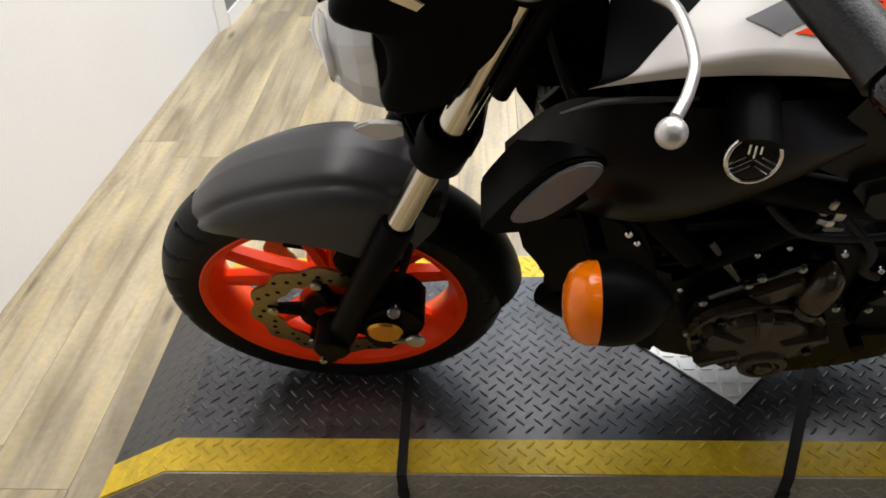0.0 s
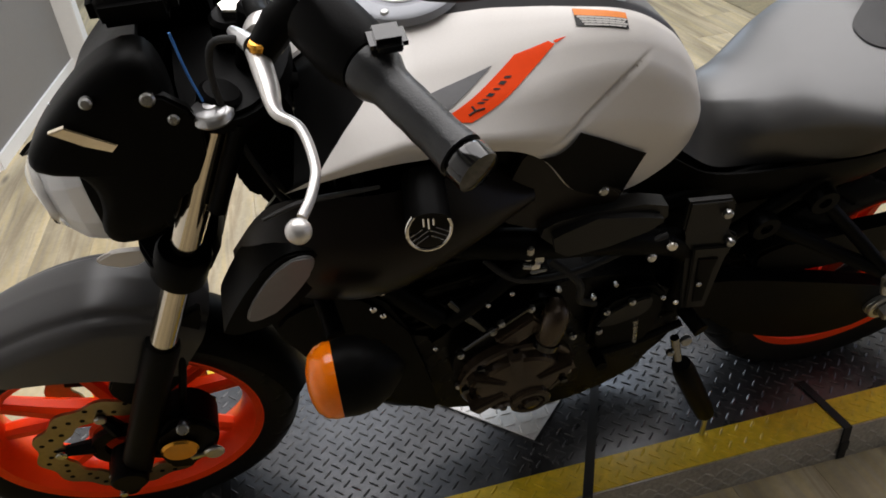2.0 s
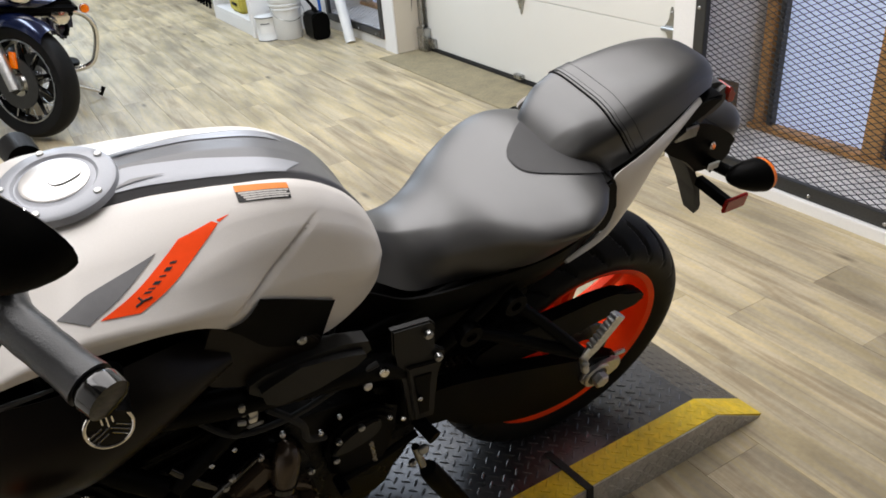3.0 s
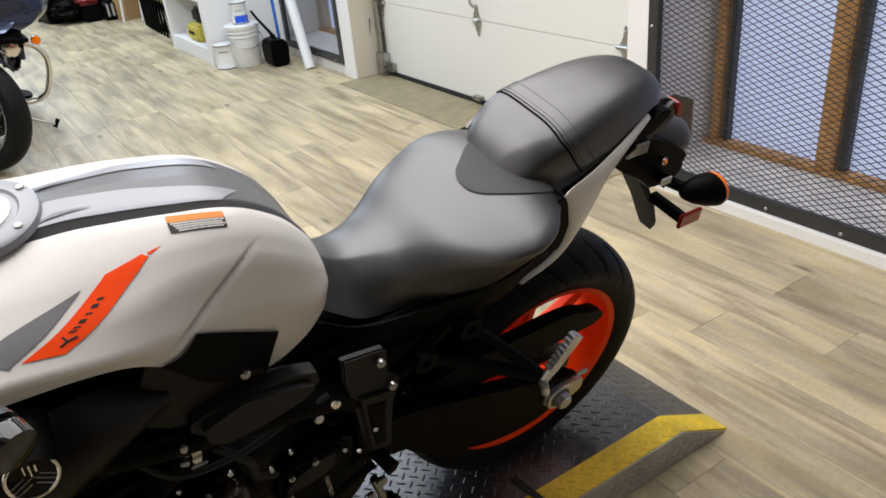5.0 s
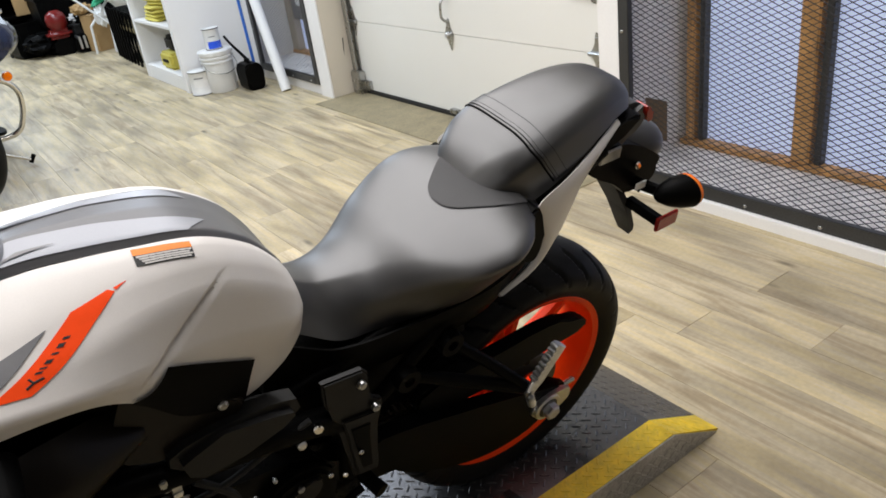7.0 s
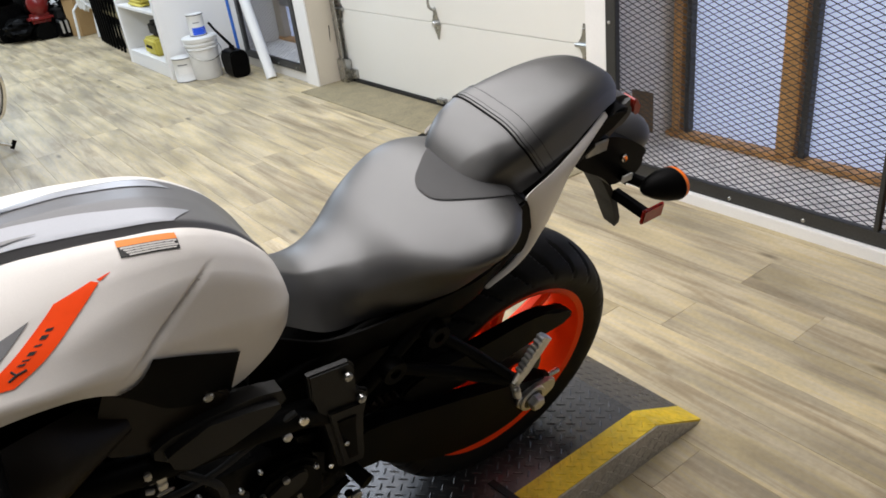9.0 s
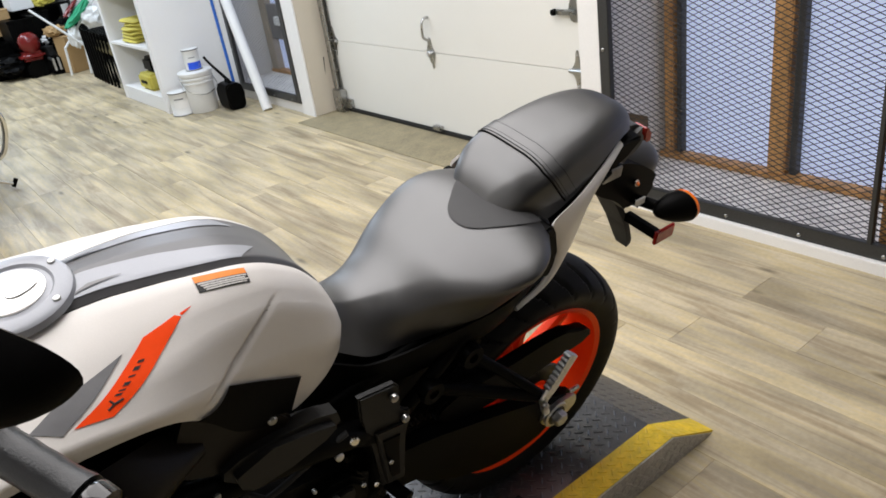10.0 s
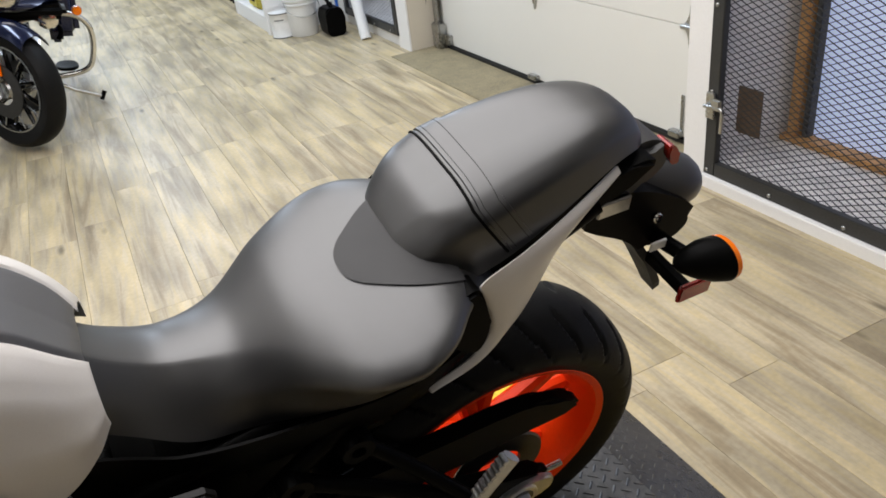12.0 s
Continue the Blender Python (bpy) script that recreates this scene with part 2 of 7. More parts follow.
M = {
    "plank": plank_material("vinyl_plank"),
    "subfloor": material("subfloor", (0.10, 0.085, 0.06), rough=0.8),
    "wall": material("white_wall", (0.80, 0.79, 0.77), rough=0.55, vary=0.03, bump=0.03, scale=1.5),
    "wall_warm": material("cream_wall", (0.60, 0.55, 0.46), rough=0.6, vary=0.04, bump=0.03, scale=1.5),
    "wall_grey": material("grey_panel", (0.20, 0.19, 0.18), rough=0.55, vary=0.06, scale=1.2),
    "wall_dark": material("unseen_dark_wall", (0.06, 0.057, 0.055), rough=0.7, vary=0.06, scale=1.2),
    "ceiling": material("ceiling_white", (0.45, 0.45, 0.44), rough=0.8, vary=0.04),
    "door": material("door_skin", (0.74, 0.73, 0.68), rough=0.4, vary=0.03, scale=1.0, fine=300, bump=0.03),
    "rubber_seal": material("seal_rubber", (0.012, 0.012, 0.012), rough=0.6),
    "zinc": material("zinc_steel", (0.42, 0.42, 0.41), rough=0.28, metal=1.0, vary=0.12, scale=14),
    "steel_black": material("painted_steel", (0.028, 0.028, 0.027), rough=0.42, vary=0.3, scale=5, bump=0.06),
    "mesh_steel": material("mesh_steel", (0.035, 0.035, 0.036), rough=0.5, metal=0.3, vary=0.25),
    "brown_panel": material("mottled_brown_panel", (0.085, 0.055, 0.035), rough=0.7, vary=0.35, scale=14, bump=0.1),
    "wood": streaked("window_wood", (0.54, 0.29, 0.100), rough=0.5, vary=0.15, scale=8),
    "wood_pale": material("weathered_wood", (0.40, 0.345, 0.265), rough=0.6, vary=0.2, scale=10, bump=0.08),
    "sill": material("dusty_sill", (0.82, 0.80, 0.76), rough=0.8, vary=0.30, scale=9, bump=0.1),
    "niche": material("niche_plaster", (0.74, 0.73, 0.71), rough=0.75, vary=0.08, scale=4, bump=0.05),
    # panes emit a little light themselves, in place of daylight from outside
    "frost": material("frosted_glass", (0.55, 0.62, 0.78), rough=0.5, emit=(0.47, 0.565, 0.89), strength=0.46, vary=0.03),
    "threshold": material("worn_threshold", (0.255, 0.215, 0.130), rough=0.7, vary=0.30, scale=9, bump=0.12),
    "deck": material("tread_plate_dark", (0.092, 0.092, 0.095), rough=0.30, metal=0.60, vary=0.25, scale=5, fine=70, rough_vary=0.3),
    "deck_side": material("tread_plate_side", (0.42, 0.41, 0.39), rough=0.4, metal=0.6, vary=0.3, scale=7, rough_vary=0.3),
    # deck metal with strong light put into its colour
    "lit_plate": material("tread_plate_lit", (0.80, 0.78, 0.75), rough=0.45, metal=0.2, vary=0.1, scale=12),
    "yellow": material("safety_yellow", (0.74, 0.51, 0.022), rough=0.42, vary=0.22, scale=11, fine=60, bump=0.08, rough_vary=0.3),
    "strap": material("black_webbing", (0.010, 0.010, 0.010), rough=0.75, bump=0.2, fine=400),
    "tyre": material("tyre_rubber", (0.0075, 0.0074, 0.0074), rough=0.5, spec=0.13, vary=0.15, scale=20, bump=0.05),
    "orange": material("orange_wheel_paint", (1.0, 0.062, 0.003), rough=0.40, vary=0.06, coat=0.08, spec=0.25, bump=0.02),
    "fender": material("satin_grey_paint", (0.044, 0.043, 0.043), rough=0.34, vary=0.05, metal=0.0, spec=0.35, bump=0.02, fine=500),
    "silver": material("pale_grey_paint", (0.690, 0.660, 0.626), rough=0.36, vary=0.03, metal=0.05, coat=0.15, bump=0.01, fine=600),
    "decal_grey": material("decal_grey", (0.16, 0.16, 0.165), rough=0.4, vary=0.05),
    "decal_orange": material("decal_orange", (0.96, 0.070, 0.005), rough=0.45, vary=0.04, spec=0.2),
    "console_light": material("pale_satin_inlay", (0.27, 0.28, 0.305), rough=0.36, metal=0.2, vary=0.04, bump=0.02, fine=500),
    "console": material("satin_tank_top", (0.11, 0.11, 0.115), rough=0.40, metal=0.3, vary=0.05, bump=0.02, fine=500),
    "frame_grey": material("frame_side_grey", (0.010, 0.0098, 0.0096), rough=0.38, spec=0.22, vary=0.12, bump=0.06, fine=350),
    "grip": material("grip_rubber", (0.010, 0.0108, 0.012), rough=0.30, spec=0.5, vary=0.15, bump=0.15, fine=500),
    "black": material("black_plastic", (0.0022, 0.0021, 0.0020), rough=0.42, vary=0.15, bump=0.06, fine=350, spec=0.055),
    "black_gloss": material("black_gloss", (0.004, 0.004, 0.004), rough=0.08, vary=0.1, bump=0.0, spec=0.7),
    "shroud": material("brown_black_plastic", (0.0074, 0.0055, 0.0041), rough=0.32, spec=0.20, vary=0.12, bump=0.05, fine=350),
    "engine": material("engine_black", (0.0018, 0.0017, 0.0016), rough=0.28, metal=0.0, spec=0.10, vary=0.2, scale=15, bump=0.1),
    "engine_brown": material("engine_cover_paint", (0.050, 0.035, 0.023), rough=0.20, metal=0.45, spec=0.6, vary=0.12, scale=15, bump=0.04),
    "seat": material("seat_vinyl", (0.010, 0.0098, 0.0102), rough=0.41, spec=1.0, ior=1.58, vary=0.06, bump=0.03, fine=650, scale=5),
    "seat_rear": material("rear_seat_vinyl", (0.007, 0.0068, 0.007), rough=0.38, spec=1.0, ior=1.55, vary=0.06, bump=0.03, fine=650, scale=5),
    "seat_grip": material("seat_insert", (0.035, 0.0345, 0.035), rough=0.6, vary=0.05, bump=0.1, fine=900),
    "chrome": material("chrome", (0.72, 0.70, 0.66), rough=0.10, metal=1.0, vary=0.03, bump=0.0),
    "fork": material("fork_tube", (0.70, 0.63, 0.52), rough=0.12, metal=1.0, vary=0.03, bump=0.0),
    "alu": material("cast_aluminium", (0.60, 0.60, 0.60), rough=0.34, metal=1.0, vary=0.1, scale=30, bump=0.05),
    "alu_satin": material("satin_lever", (0.66, 0.64, 0.62), rough=0.36, metal=0.8, vary=0.06),
    "gold": material("gold_cap", (0.72, 0.34, 0.05), rough=0.25, metal=1.0, vary=0.06),
    "disc": material("brake_disc_steel", (0.30, 0.24, 0.13), rough=0.36, metal=1.0, vary=0.12, scale=30),
    "disc_dark": material("dark_disc_steel", (0.08, 0.078, 0.075), rough=0.4, metal=1.0, vary=0.12, scale=30),
    "amber": material("amber_lens", (1.0, 0.21, 0.001), rough=0.16, vary=0.05, transmission=0.1, coat=0.4, spec=0.3),
    "red_lens": material("red_lens", (0.30, 0.016, 0.010), rough=0.16, vary=0.1, coat=0.4),
    "clear": material("headlight_lens", (0.96, 0.97, 0.98), rough=0.03, vary=0.01, bump=0.0, transmission=0.85, ior=1.15),
    "reflector": material("headlight_reflector", (0.90, 0.90, 0.91), rough=0.30, metal=0.25, vary=0.05),
    "white_decal": material("white_decal", (0.62, 0.60, 0.57), rough=0.4, vary=0.04),
    "black_decal": material("black_decal", (0.02, 0.02, 0.02), rough=0.4, vary=0.05),
    "label_orange": material("label_orange", (0.85, 0.24, 0.02), rough=0.4, vary=0.05),
    "mirror": material("mirror_glass", (0.85, 0.86, 0.88), rough=0.02, metal=1.0, vary=0.0, bump=0.0),
    "screen": material("dark_screen", (0.012, 0.013, 0.016), rough=0.08, vary=0.0, bump=0.0),
    "white_plastic": material("white_plastic", (0.74, 0.74, 0.72), rough=0.4, vary=0.04, bump=0.02),
    "blue_print": material("blue_print", (0.02, 0.09, 0.65), rough=0.4),
    "blue_paint": material("blue_metallic", (0.003, 0.007, 0.034), rough=0.2, metal=0.4, coat=0.6, vary=0.05, bump=0.0),
    "yellow_cloth": material("yellow_cloth", (0.58, 0.50, 0.09), rough=0.8, vary=0.25, bump=0.3, fine=200),
    "khaki": material("khaki_canvas", (0.20, 0.17, 0.09), rough=0.8, vary=0.2, bump=0.2, fine=200),
    "card": material("cardboard", (0.36, 0.23, 0.10), rough=0.8, vary=0.1),
    "green_cloth": material("green_cloth", (0.03, 0.30, 0.15), rough=0.8, vary=0.2),
    "red_plastic": material("red_plastic", (0.15, 0.008, 0.007), rough=0.3, vary=0.1),
    "blue_pole": material("blue_pole", (0.01, 0.10, 0.42), rough=0.35),
    "cable_blue": material("cable_blue", (0.04, 0.18, 0.55), rough=0.4),
}


# ---- mesh helpers ----
def link(name, bm, mat, parent=None, smooth=True, label=""):
    me = bpy.data.meshes.new(name)
    bmesh.ops.recalc_face_normals(bm, faces=bm.faces)
    for fc in bm.faces:
        fc.smooth = smooth
    bm.to_mesh(me)
    bm.free()
    me.materials.append(M[mat])
    if smooth:
        me.set_sharp_from_angle(angle=radians(38))
    ob = new(name, me)
    if parent is not None:
        ob.parent = parent
    if label:
        ob["label"] = label
    return ob


def part(name, bm, mat, parent, label="", smooth=True):
    return link(name, bm, mat, parent, smooth, label)


def thing(name, m, label, category, group="", kind=""):
    ob = new(name)
    ob.empty_display_size = 0.1
    ob.matrix_world = m
    return tagged(ob, label, category, group, kind)


def interp(keys, x):
    """Smooth value at x through (x, v) pairs."""
    if x <= keys[0][0]:
        return keys[0][1]
    for i in range(len(keys) - 1):
        (a, va), (b, vb) = keys[i], keys[i + 1]
        if x <= b:
            p0 = keys[i - 1] if i else keys[i]
            p3 = keys[i + 2] if i + 2 < len(keys) else keys[i + 1]
            h = b - a
            ma = (vb - p0[1]) / (b - p0[0]) * h
            mb = (p3[1] - va) / (p3[0] - a) * h
            t = (x - a) / h
            return ((2 * t ** 3 - 3 * t * t + 1) * va + (t ** 3 - 2 * t * t + t) * ma
                    + (-2 * t ** 3 + 3 * t * t) * vb + (t ** 3 - t * t) * mb)
    return keys[-1][1]


def box(x0, x1, y0, y1, z0, z1, bevel=0.0, segments=2, bm=None):
    b = bm or bmesh.new()
    r = bmesh.ops.create_cube(b, size=1)
    for v in r["verts"]:
        v.co = Vector((x0 + (v.co.x + 0.5) * (x1 - x0), y0 + (v.co.y + 0.5) * (y1 - y0), z0 + (v.co.z + 0.5) * (z1 - z0)))
    if bevel:
        es = list({e for v in r["verts"] for e in v.link_edges})
        bmesh.ops.bevel(b, geom=es, offset=bevel, segments=segments, affect="EDGES", clamp_overlap=True)
    return b


def slab(outline, d0, d1, axis="y", bevel=0.0, bm=None):
    """A flat outline of (u, v) pairs drawn out along an axis from d0 to d1."""
    b = bm or bmesh.new()
    put = {"y": lambda u, v, d: (u, d, v), "z": lambda u, v, d: (u, v, d), "x": lambda u, v, d: (d, u, v)}[axis]
    lo = [b.verts.new(put(u, v, d0)) for u, v in outline]
    hi = [b.verts.new(put(u, v, d1)) for u, v in outline]
    n = len(outline)
    fs = [b.faces.new(lo), b.faces.new(hi[::-1])]
    for i in range(n):
        fs.append(b.faces.new((lo[i], lo[(i + 1) % n], hi[(i + 1) % n], hi[i])))
    if bevel:
        es = list({e for fc in fs[:2] for e in fc.edges})
        bmesh.ops.bevel(b, geom=es, offset=bevel, segments=2, affect="EDGES", clamp_overlap=True)
    return b


def rounded(outline, steps=3, cut=0.25):
    """Rounds the corners of an outline by corner cutting."""
    pts = [Vector(p) for p in outline]
    for _ in range(steps):
        out = []
        for i, p in enumerate(pts):
            q = pts[(i + 1) % len(pts)]
            out += [p.lerp(q, cut), p.lerp(q, 1 - cut)]
        pts = out
    return [tuple(p) for p in pts]


def loft(rings, closed=True, caps=True, bm=None):
    b = bm or bmesh.new()
    vs = [[b.verts.new(p) for p in ring] for ring in rings]
    n = len(vs[0])
    for i in range(len(vs) - 1):
        for j in range(n if closed else n - 1):
            k = (j + 1) % n
            b.faces.new((vs[i][j], vs[i][k], vs[i + 1][k], vs[i + 1][j]))
    if caps and closed:
        b.faces.new(vs[0][::-1])
        b.faces.new(vs[-1])
    return b


def smooth_path(points, per=6):
    pts = [Vector(p) for p in points]
    if len(pts) < 3:
        return pts
    out = []
    for i in range(len(pts) - 1):
        p0 = pts[max(i - 1, 0)]
        p1, p2 = pts[i], pts[i + 1]
        p3 = pts[min(i + 2, len(pts) - 1)]
        for k in range(per):
            t = k / per
            out.append(0.5 * ((2 * p1) + (p2 - p0) * t + (2 * p0 - 5 * p1 + 4 * p2 - p3) * t * t
                              + (3 * p1 - p0 - 3 * p2 + p3) * t ** 3))
    out.append(pts[-1])
    return out


def tube(points, radius, n=12, smooth=True, per=6, flat=1.0, bm=None, side=None):
    """A round bar along points; radius: a number or a list for the given points; flat squashes it across side."""
    pts = smooth_path(points, per) if smooth else [Vector(p) for p in points]
    m = len(pts)
    if isinstance(radius, (int, float)):
        rad = [radius] * m
    else:
        keys = [(i / (len(radius) - 1), r) for i, r in enumerate(radius)]
        rad = [interp(keys, i / (m - 1)) for i in range(m)]
    rings = []
    ref = Vector(side) if side else None
    last = None
    for i, p in enumerate(pts):
        d = (pts[min(i + 1, m - 1)] - pts[max(i - 1, 0)]).normalized()
        if ref is not None:
            u = (ref - d * ref.dot(d)).normalized()
        elif last is None:
            u = d.orthogonal().normalized()
        else:
            u = (last - d * last.dot(d)).normalized()
        last = u
        w = d.cross(u)
        rings.append([p + rad[i] * (math.cos(a) * u * flat + math.sin(a) * w) for a in (2 * math.pi * k / n for k in range(n))])
    return loft(rings, bm=bm)


def lathe(profile, centre=(0, 0, 0), axis="y", n=64, bm=None, closed=False):
    """(radius, along) pairs turned about an axis."""
    b = bm or bmesh.new()
    c = Vector(centre)
    put = {"y": lambda r, h, a: (r * math.cos(a), h, r * math.sin(a)),
           "z": lambda r, h, a: (r * math.cos(a), r * math.sin(a), h),
           "x": lambda r, h, a: (h, r * math.cos(a), r * math.sin(a))}[axis]
    vs = [[b.verts.new(c + Vector(put(r, h, 2 * math.pi * k / n))) for k in range(n)] for r, h in profile]
    m = len(profile)
    for i in range(m if closed else m - 1):
        for k in range(n):
            q = (k + 1) % n
            b.faces.new((vs[i][k], vs[i][q], vs[(i + 1) % m][q], vs[(i + 1) % m][k]))
    if not closed:
        if profile[0][0] > 1e-5:
            b.faces.new(vs[0])
        if profile[-1][0] > 1e-5:
            b.faces.new(vs[-1][::-1])
    bmesh.ops.remove_doubles(b, verts=b.verts, dist=1e-6)
    return b


def cylinder(a, c, r, n=20, bevel=0.0, bm=None):
    """A round rod from a to c with softened ends."""
    a, c = Vector(a), Vector(c)
    d = (c - a)
    h = d.length
    u = d.normalized()
    e = min(bevel, h * 0.4, r * 0.6)
    steps = [(0, r - e), (e, r), (h - e, r), (h, r - e)] if e else [(0, r), (h, r)]
    s = u.orthogonal().normalized()
    w = u.cross(s)
    rings = [[a + u * t + rr * (math.cos(q) * s + math.sin(q) * w) for q in (2 * math.pi * k / n for k in range(n))] for t, rr in steps]
    return loft(rings, bm=bm)


def shell(fn, u0, u1, v0, v1, nu, nv, thick, bm=None):
    """A thick skin over fn(u, v), which gives a point."""
    b = bm or bmesh.new()
    vs = [[b.verts.new(fn(u0 + (u1 - u0) * i / nu, v0 + (v1 - v0) * j / nv)) for j in range(nv + 1)] for i in range(nu + 1)]
    fs = [b.faces.new((vs[i][j], vs[i + 1][j], vs[i + 1][j + 1], vs[i][j + 1])) for i in range(nu) for j in range(nv)]
    bmesh.ops.recalc_face_normals(b, faces=fs)
    bmesh.ops.solidify(b, geom=fs, thickness=thick)
    return b


def bolt(parent, p, d, r=0.009, mat="zinc", name="bolt"):
    """A hexagon-socket bolt head at p that looks along d."""
    p, d = Vector(p), Vector(d).normalized()
    r *= 0.72
    b = cylinder(p - d * 0.004, p + d * 0.006, r, 16, 0.002)
    cylinder(p + d * 0.002, p + d * 0.0065, r * 0.5, 6, 0, b)
    return part(name, b, mat, parent)

# ---- room ----
def structure(name, bm, mat, label, smooth=False, parent=None):
    return tagged(link(name, bm, mat, parent, smooth), label, "", "", "structure")


DOOR_X, WALL_X = 3.20, 3.00
floor = structure("floor", box(-3.2, 4.2, -3.2, 12.2, -0.12, -0.012), "subfloor", "beige wood-look vinyl plank floor")
ceiling = structure("ceiling", box(-3.2, 4.2, -3.2, 12.2, 2.8, 2.95), "ceiling", "plain white ceiling above the showroom")
structure("wall_left", slab([(-1.35, -3.2), (-1.107, -3.2), (-0.868, 1.96), (-1.10, 1.96)], -0.005, 2.8, "z"), "wall", "smooth white partition wall")
structure("wall_left_end", slab([(-1.10, 1.96), (-0.862, 1.96), (-0.835, 2.02), (-1.10, 2.02)], -0.005, 2.8, "z"), "wall", "white end post of the partition wall")
structure("wall_recess", slab([(-1.10, 2.02), (-0.84, 2.02), (-0.748, 3.28), (-1.10, 3.28)], 0.06, 2.8, "z"), "wall_grey", "dark grey panel beyond the partition")
structure("baseboard", slab([(-1.10, 2.02), (-0.828, 2.02), (-0.736, 3.28), (-1.10, 3.28)], -0.005, 0.06, "z"), "wall", "white baseboard under the grey panel")
structure("wall_return", box(-1.10, -0.65, 3.28, 3.40, -0.005, 2.8, 0.004), "wall", "white return wall")
structure("wall_far_left", box(-3.2, -3.05, -3.2, 12.2, -0.01, 2.8), "wall", "white side wall")
structure("wall_back", box(-3.2, 4.2, 12.05, 12.2, -0.01, 2.8), "wall", "white back wall behind the stored goods")
# out of view; its dark colour keeps near-side bounce and reflections low
structure("wall_front", box(-3.2, 4.2, -3.2, -3.05, -0.01, 2.8), "wall_dark", "unseen plain wall closing the room, dark to limit bounce light")
structure("wall_far_right", box(4.05, 4.2, -3.2, 12.2, -0.01, 2.8), "wall", "outer wall behind the window niches")

# wall that holds the door and the two caged windows
structure("wall_plinth", box(WALL_X - 0.03, 3.42, -1.6, 0.995, -0.005, 0.046, 0.003), "wall", "white plinth under the caged window")
structure("wall_pier", box(WALL_X - 0.004, 3.40, 0.995, 1.115, -0.005, 2.8, 0.004), "wall", "white pier between window cage and door")
structure("wall_header", box(WALL_X, 3.40, -1.6, 3.88, 2.15, 2.8, 0.004), "wall", "white wall above the door")
structure("door_stop", box(3.262, 3.40, 1.115, 1.33, -0.005, 2.15), "wall", "white jamb behind the garage door edge")
structure("wall_side", box(WALL_X, 3.40, -3.1, -1.6, -0.005, 2.8), "wall", "white wall beside the caged window")
structure("door_return", box(2.985, 3.40, 3.70, 3.88, -0.005, 2.8, 0.004), "wall_warm", "cream door reveal")
structure("door_jamb", box(2.975, 2.985, 3.70, 3.88, -0.005, 2.8), "wall", "white face of the door jamb")
structure("window_wall_sill", box(2.99, 3.42, 3.88, 4.93, -0.005, 0.075, 0.003), "wall", "white sill wall under the second window")
structure("window_wall_pier", box(2.99, 3.012, 4.93, 5.075, -0.005, 2.8, 0.003), "wall", "white wall beside the second window")
structure("window_wall_header", box(2.99, 3.42, 3.88, 4.93, 2.1, 2.8), "wall", "white wall above the second window")
structure("window_wall_end", box(3.05, 3.42, 5.076, 5.15, -0.005, 2.8), "wall", "white wall end beyond the second window")
structure("partition", box(2.375, 3.05, 5.075, 5.15, -0.005, 2.4, 0.004), "wall", "white end panel of the shelf unit")
structure("wall_behind_shelf", box(2.97, 3.05, 5.15, 12.1, -0.005, 2.8), "wall", "white wall behind shelves")
structure("threshold", box(2.825, 3.22, 1.115, 3.70, -0.01, 0.004, 0.002), "threshold", "worn brown strip of floor before the garage door")


# planks laid along the room, staggered; alike ones share a mesh
def plank_mesh(length, width):
    b = box(-width / 2 + 0.0004, width / 2 - 0.0004, -length / 2 + 0.0004, length / 2 - 0.0004, -0.012, 0.0, 0.0006, 1)
    me = bpy.data.meshes.new("plank")
    b.to_mesh(me)
    b.free()
    me.materials.append(M["plank"])
    return me


PW, PL = 0.184, 1.22
full = plank_mesh(PL, PW)
far_v, far_f = [], []
rnd = random.Random(4)
count = 0
for i in range(-17, 19):
    x = 0.09 + i * PW
    if x > 3.25 or x < -3.0:
        continue
    y = -3.1 + rnd.uniform(-1, 0)
    while y < 12.1:
        lo, hi = max(y, -3.1), min(y + PL, 12.1)
        yc = (lo + hi) / 2
        near = -0.95 < x < 3.2 and -0.6 < yc < 8.2 and hi - lo > PL - 0.001
        if near and count < 298:
            ob = new("plank", full)
            ob.location = (x, yc, 0)
            ob.parent = floor
            count += 1
        else:
            k = len(far_v)
            for dz in (-0.012, 0.0):
                for dx, dy in ((-1, -1), (1, -1), (1, 1), (-1, 1)):
                    far_v.append((x + dx * (PW / 2 - 0.0005), yc + dy * ((hi - lo) / 2 - 0.0005), dz))
            far_f += [(k + 4, k + 5, k + 6, k + 7)] + [(k + a, k + b, k + b + 4, k + a + 4) for a, b in ((0, 1), (1, 2), (2, 3), (3, 0))]
        y += PL
fm = bpy.data.meshes.new("plank_rest")
fm.from_pydata(far_v, [], far_f)
fm.materials.append(M["plank"])
rest = tagged(new("plank_rest", fm), kind="stuff")
rest.parent = floor


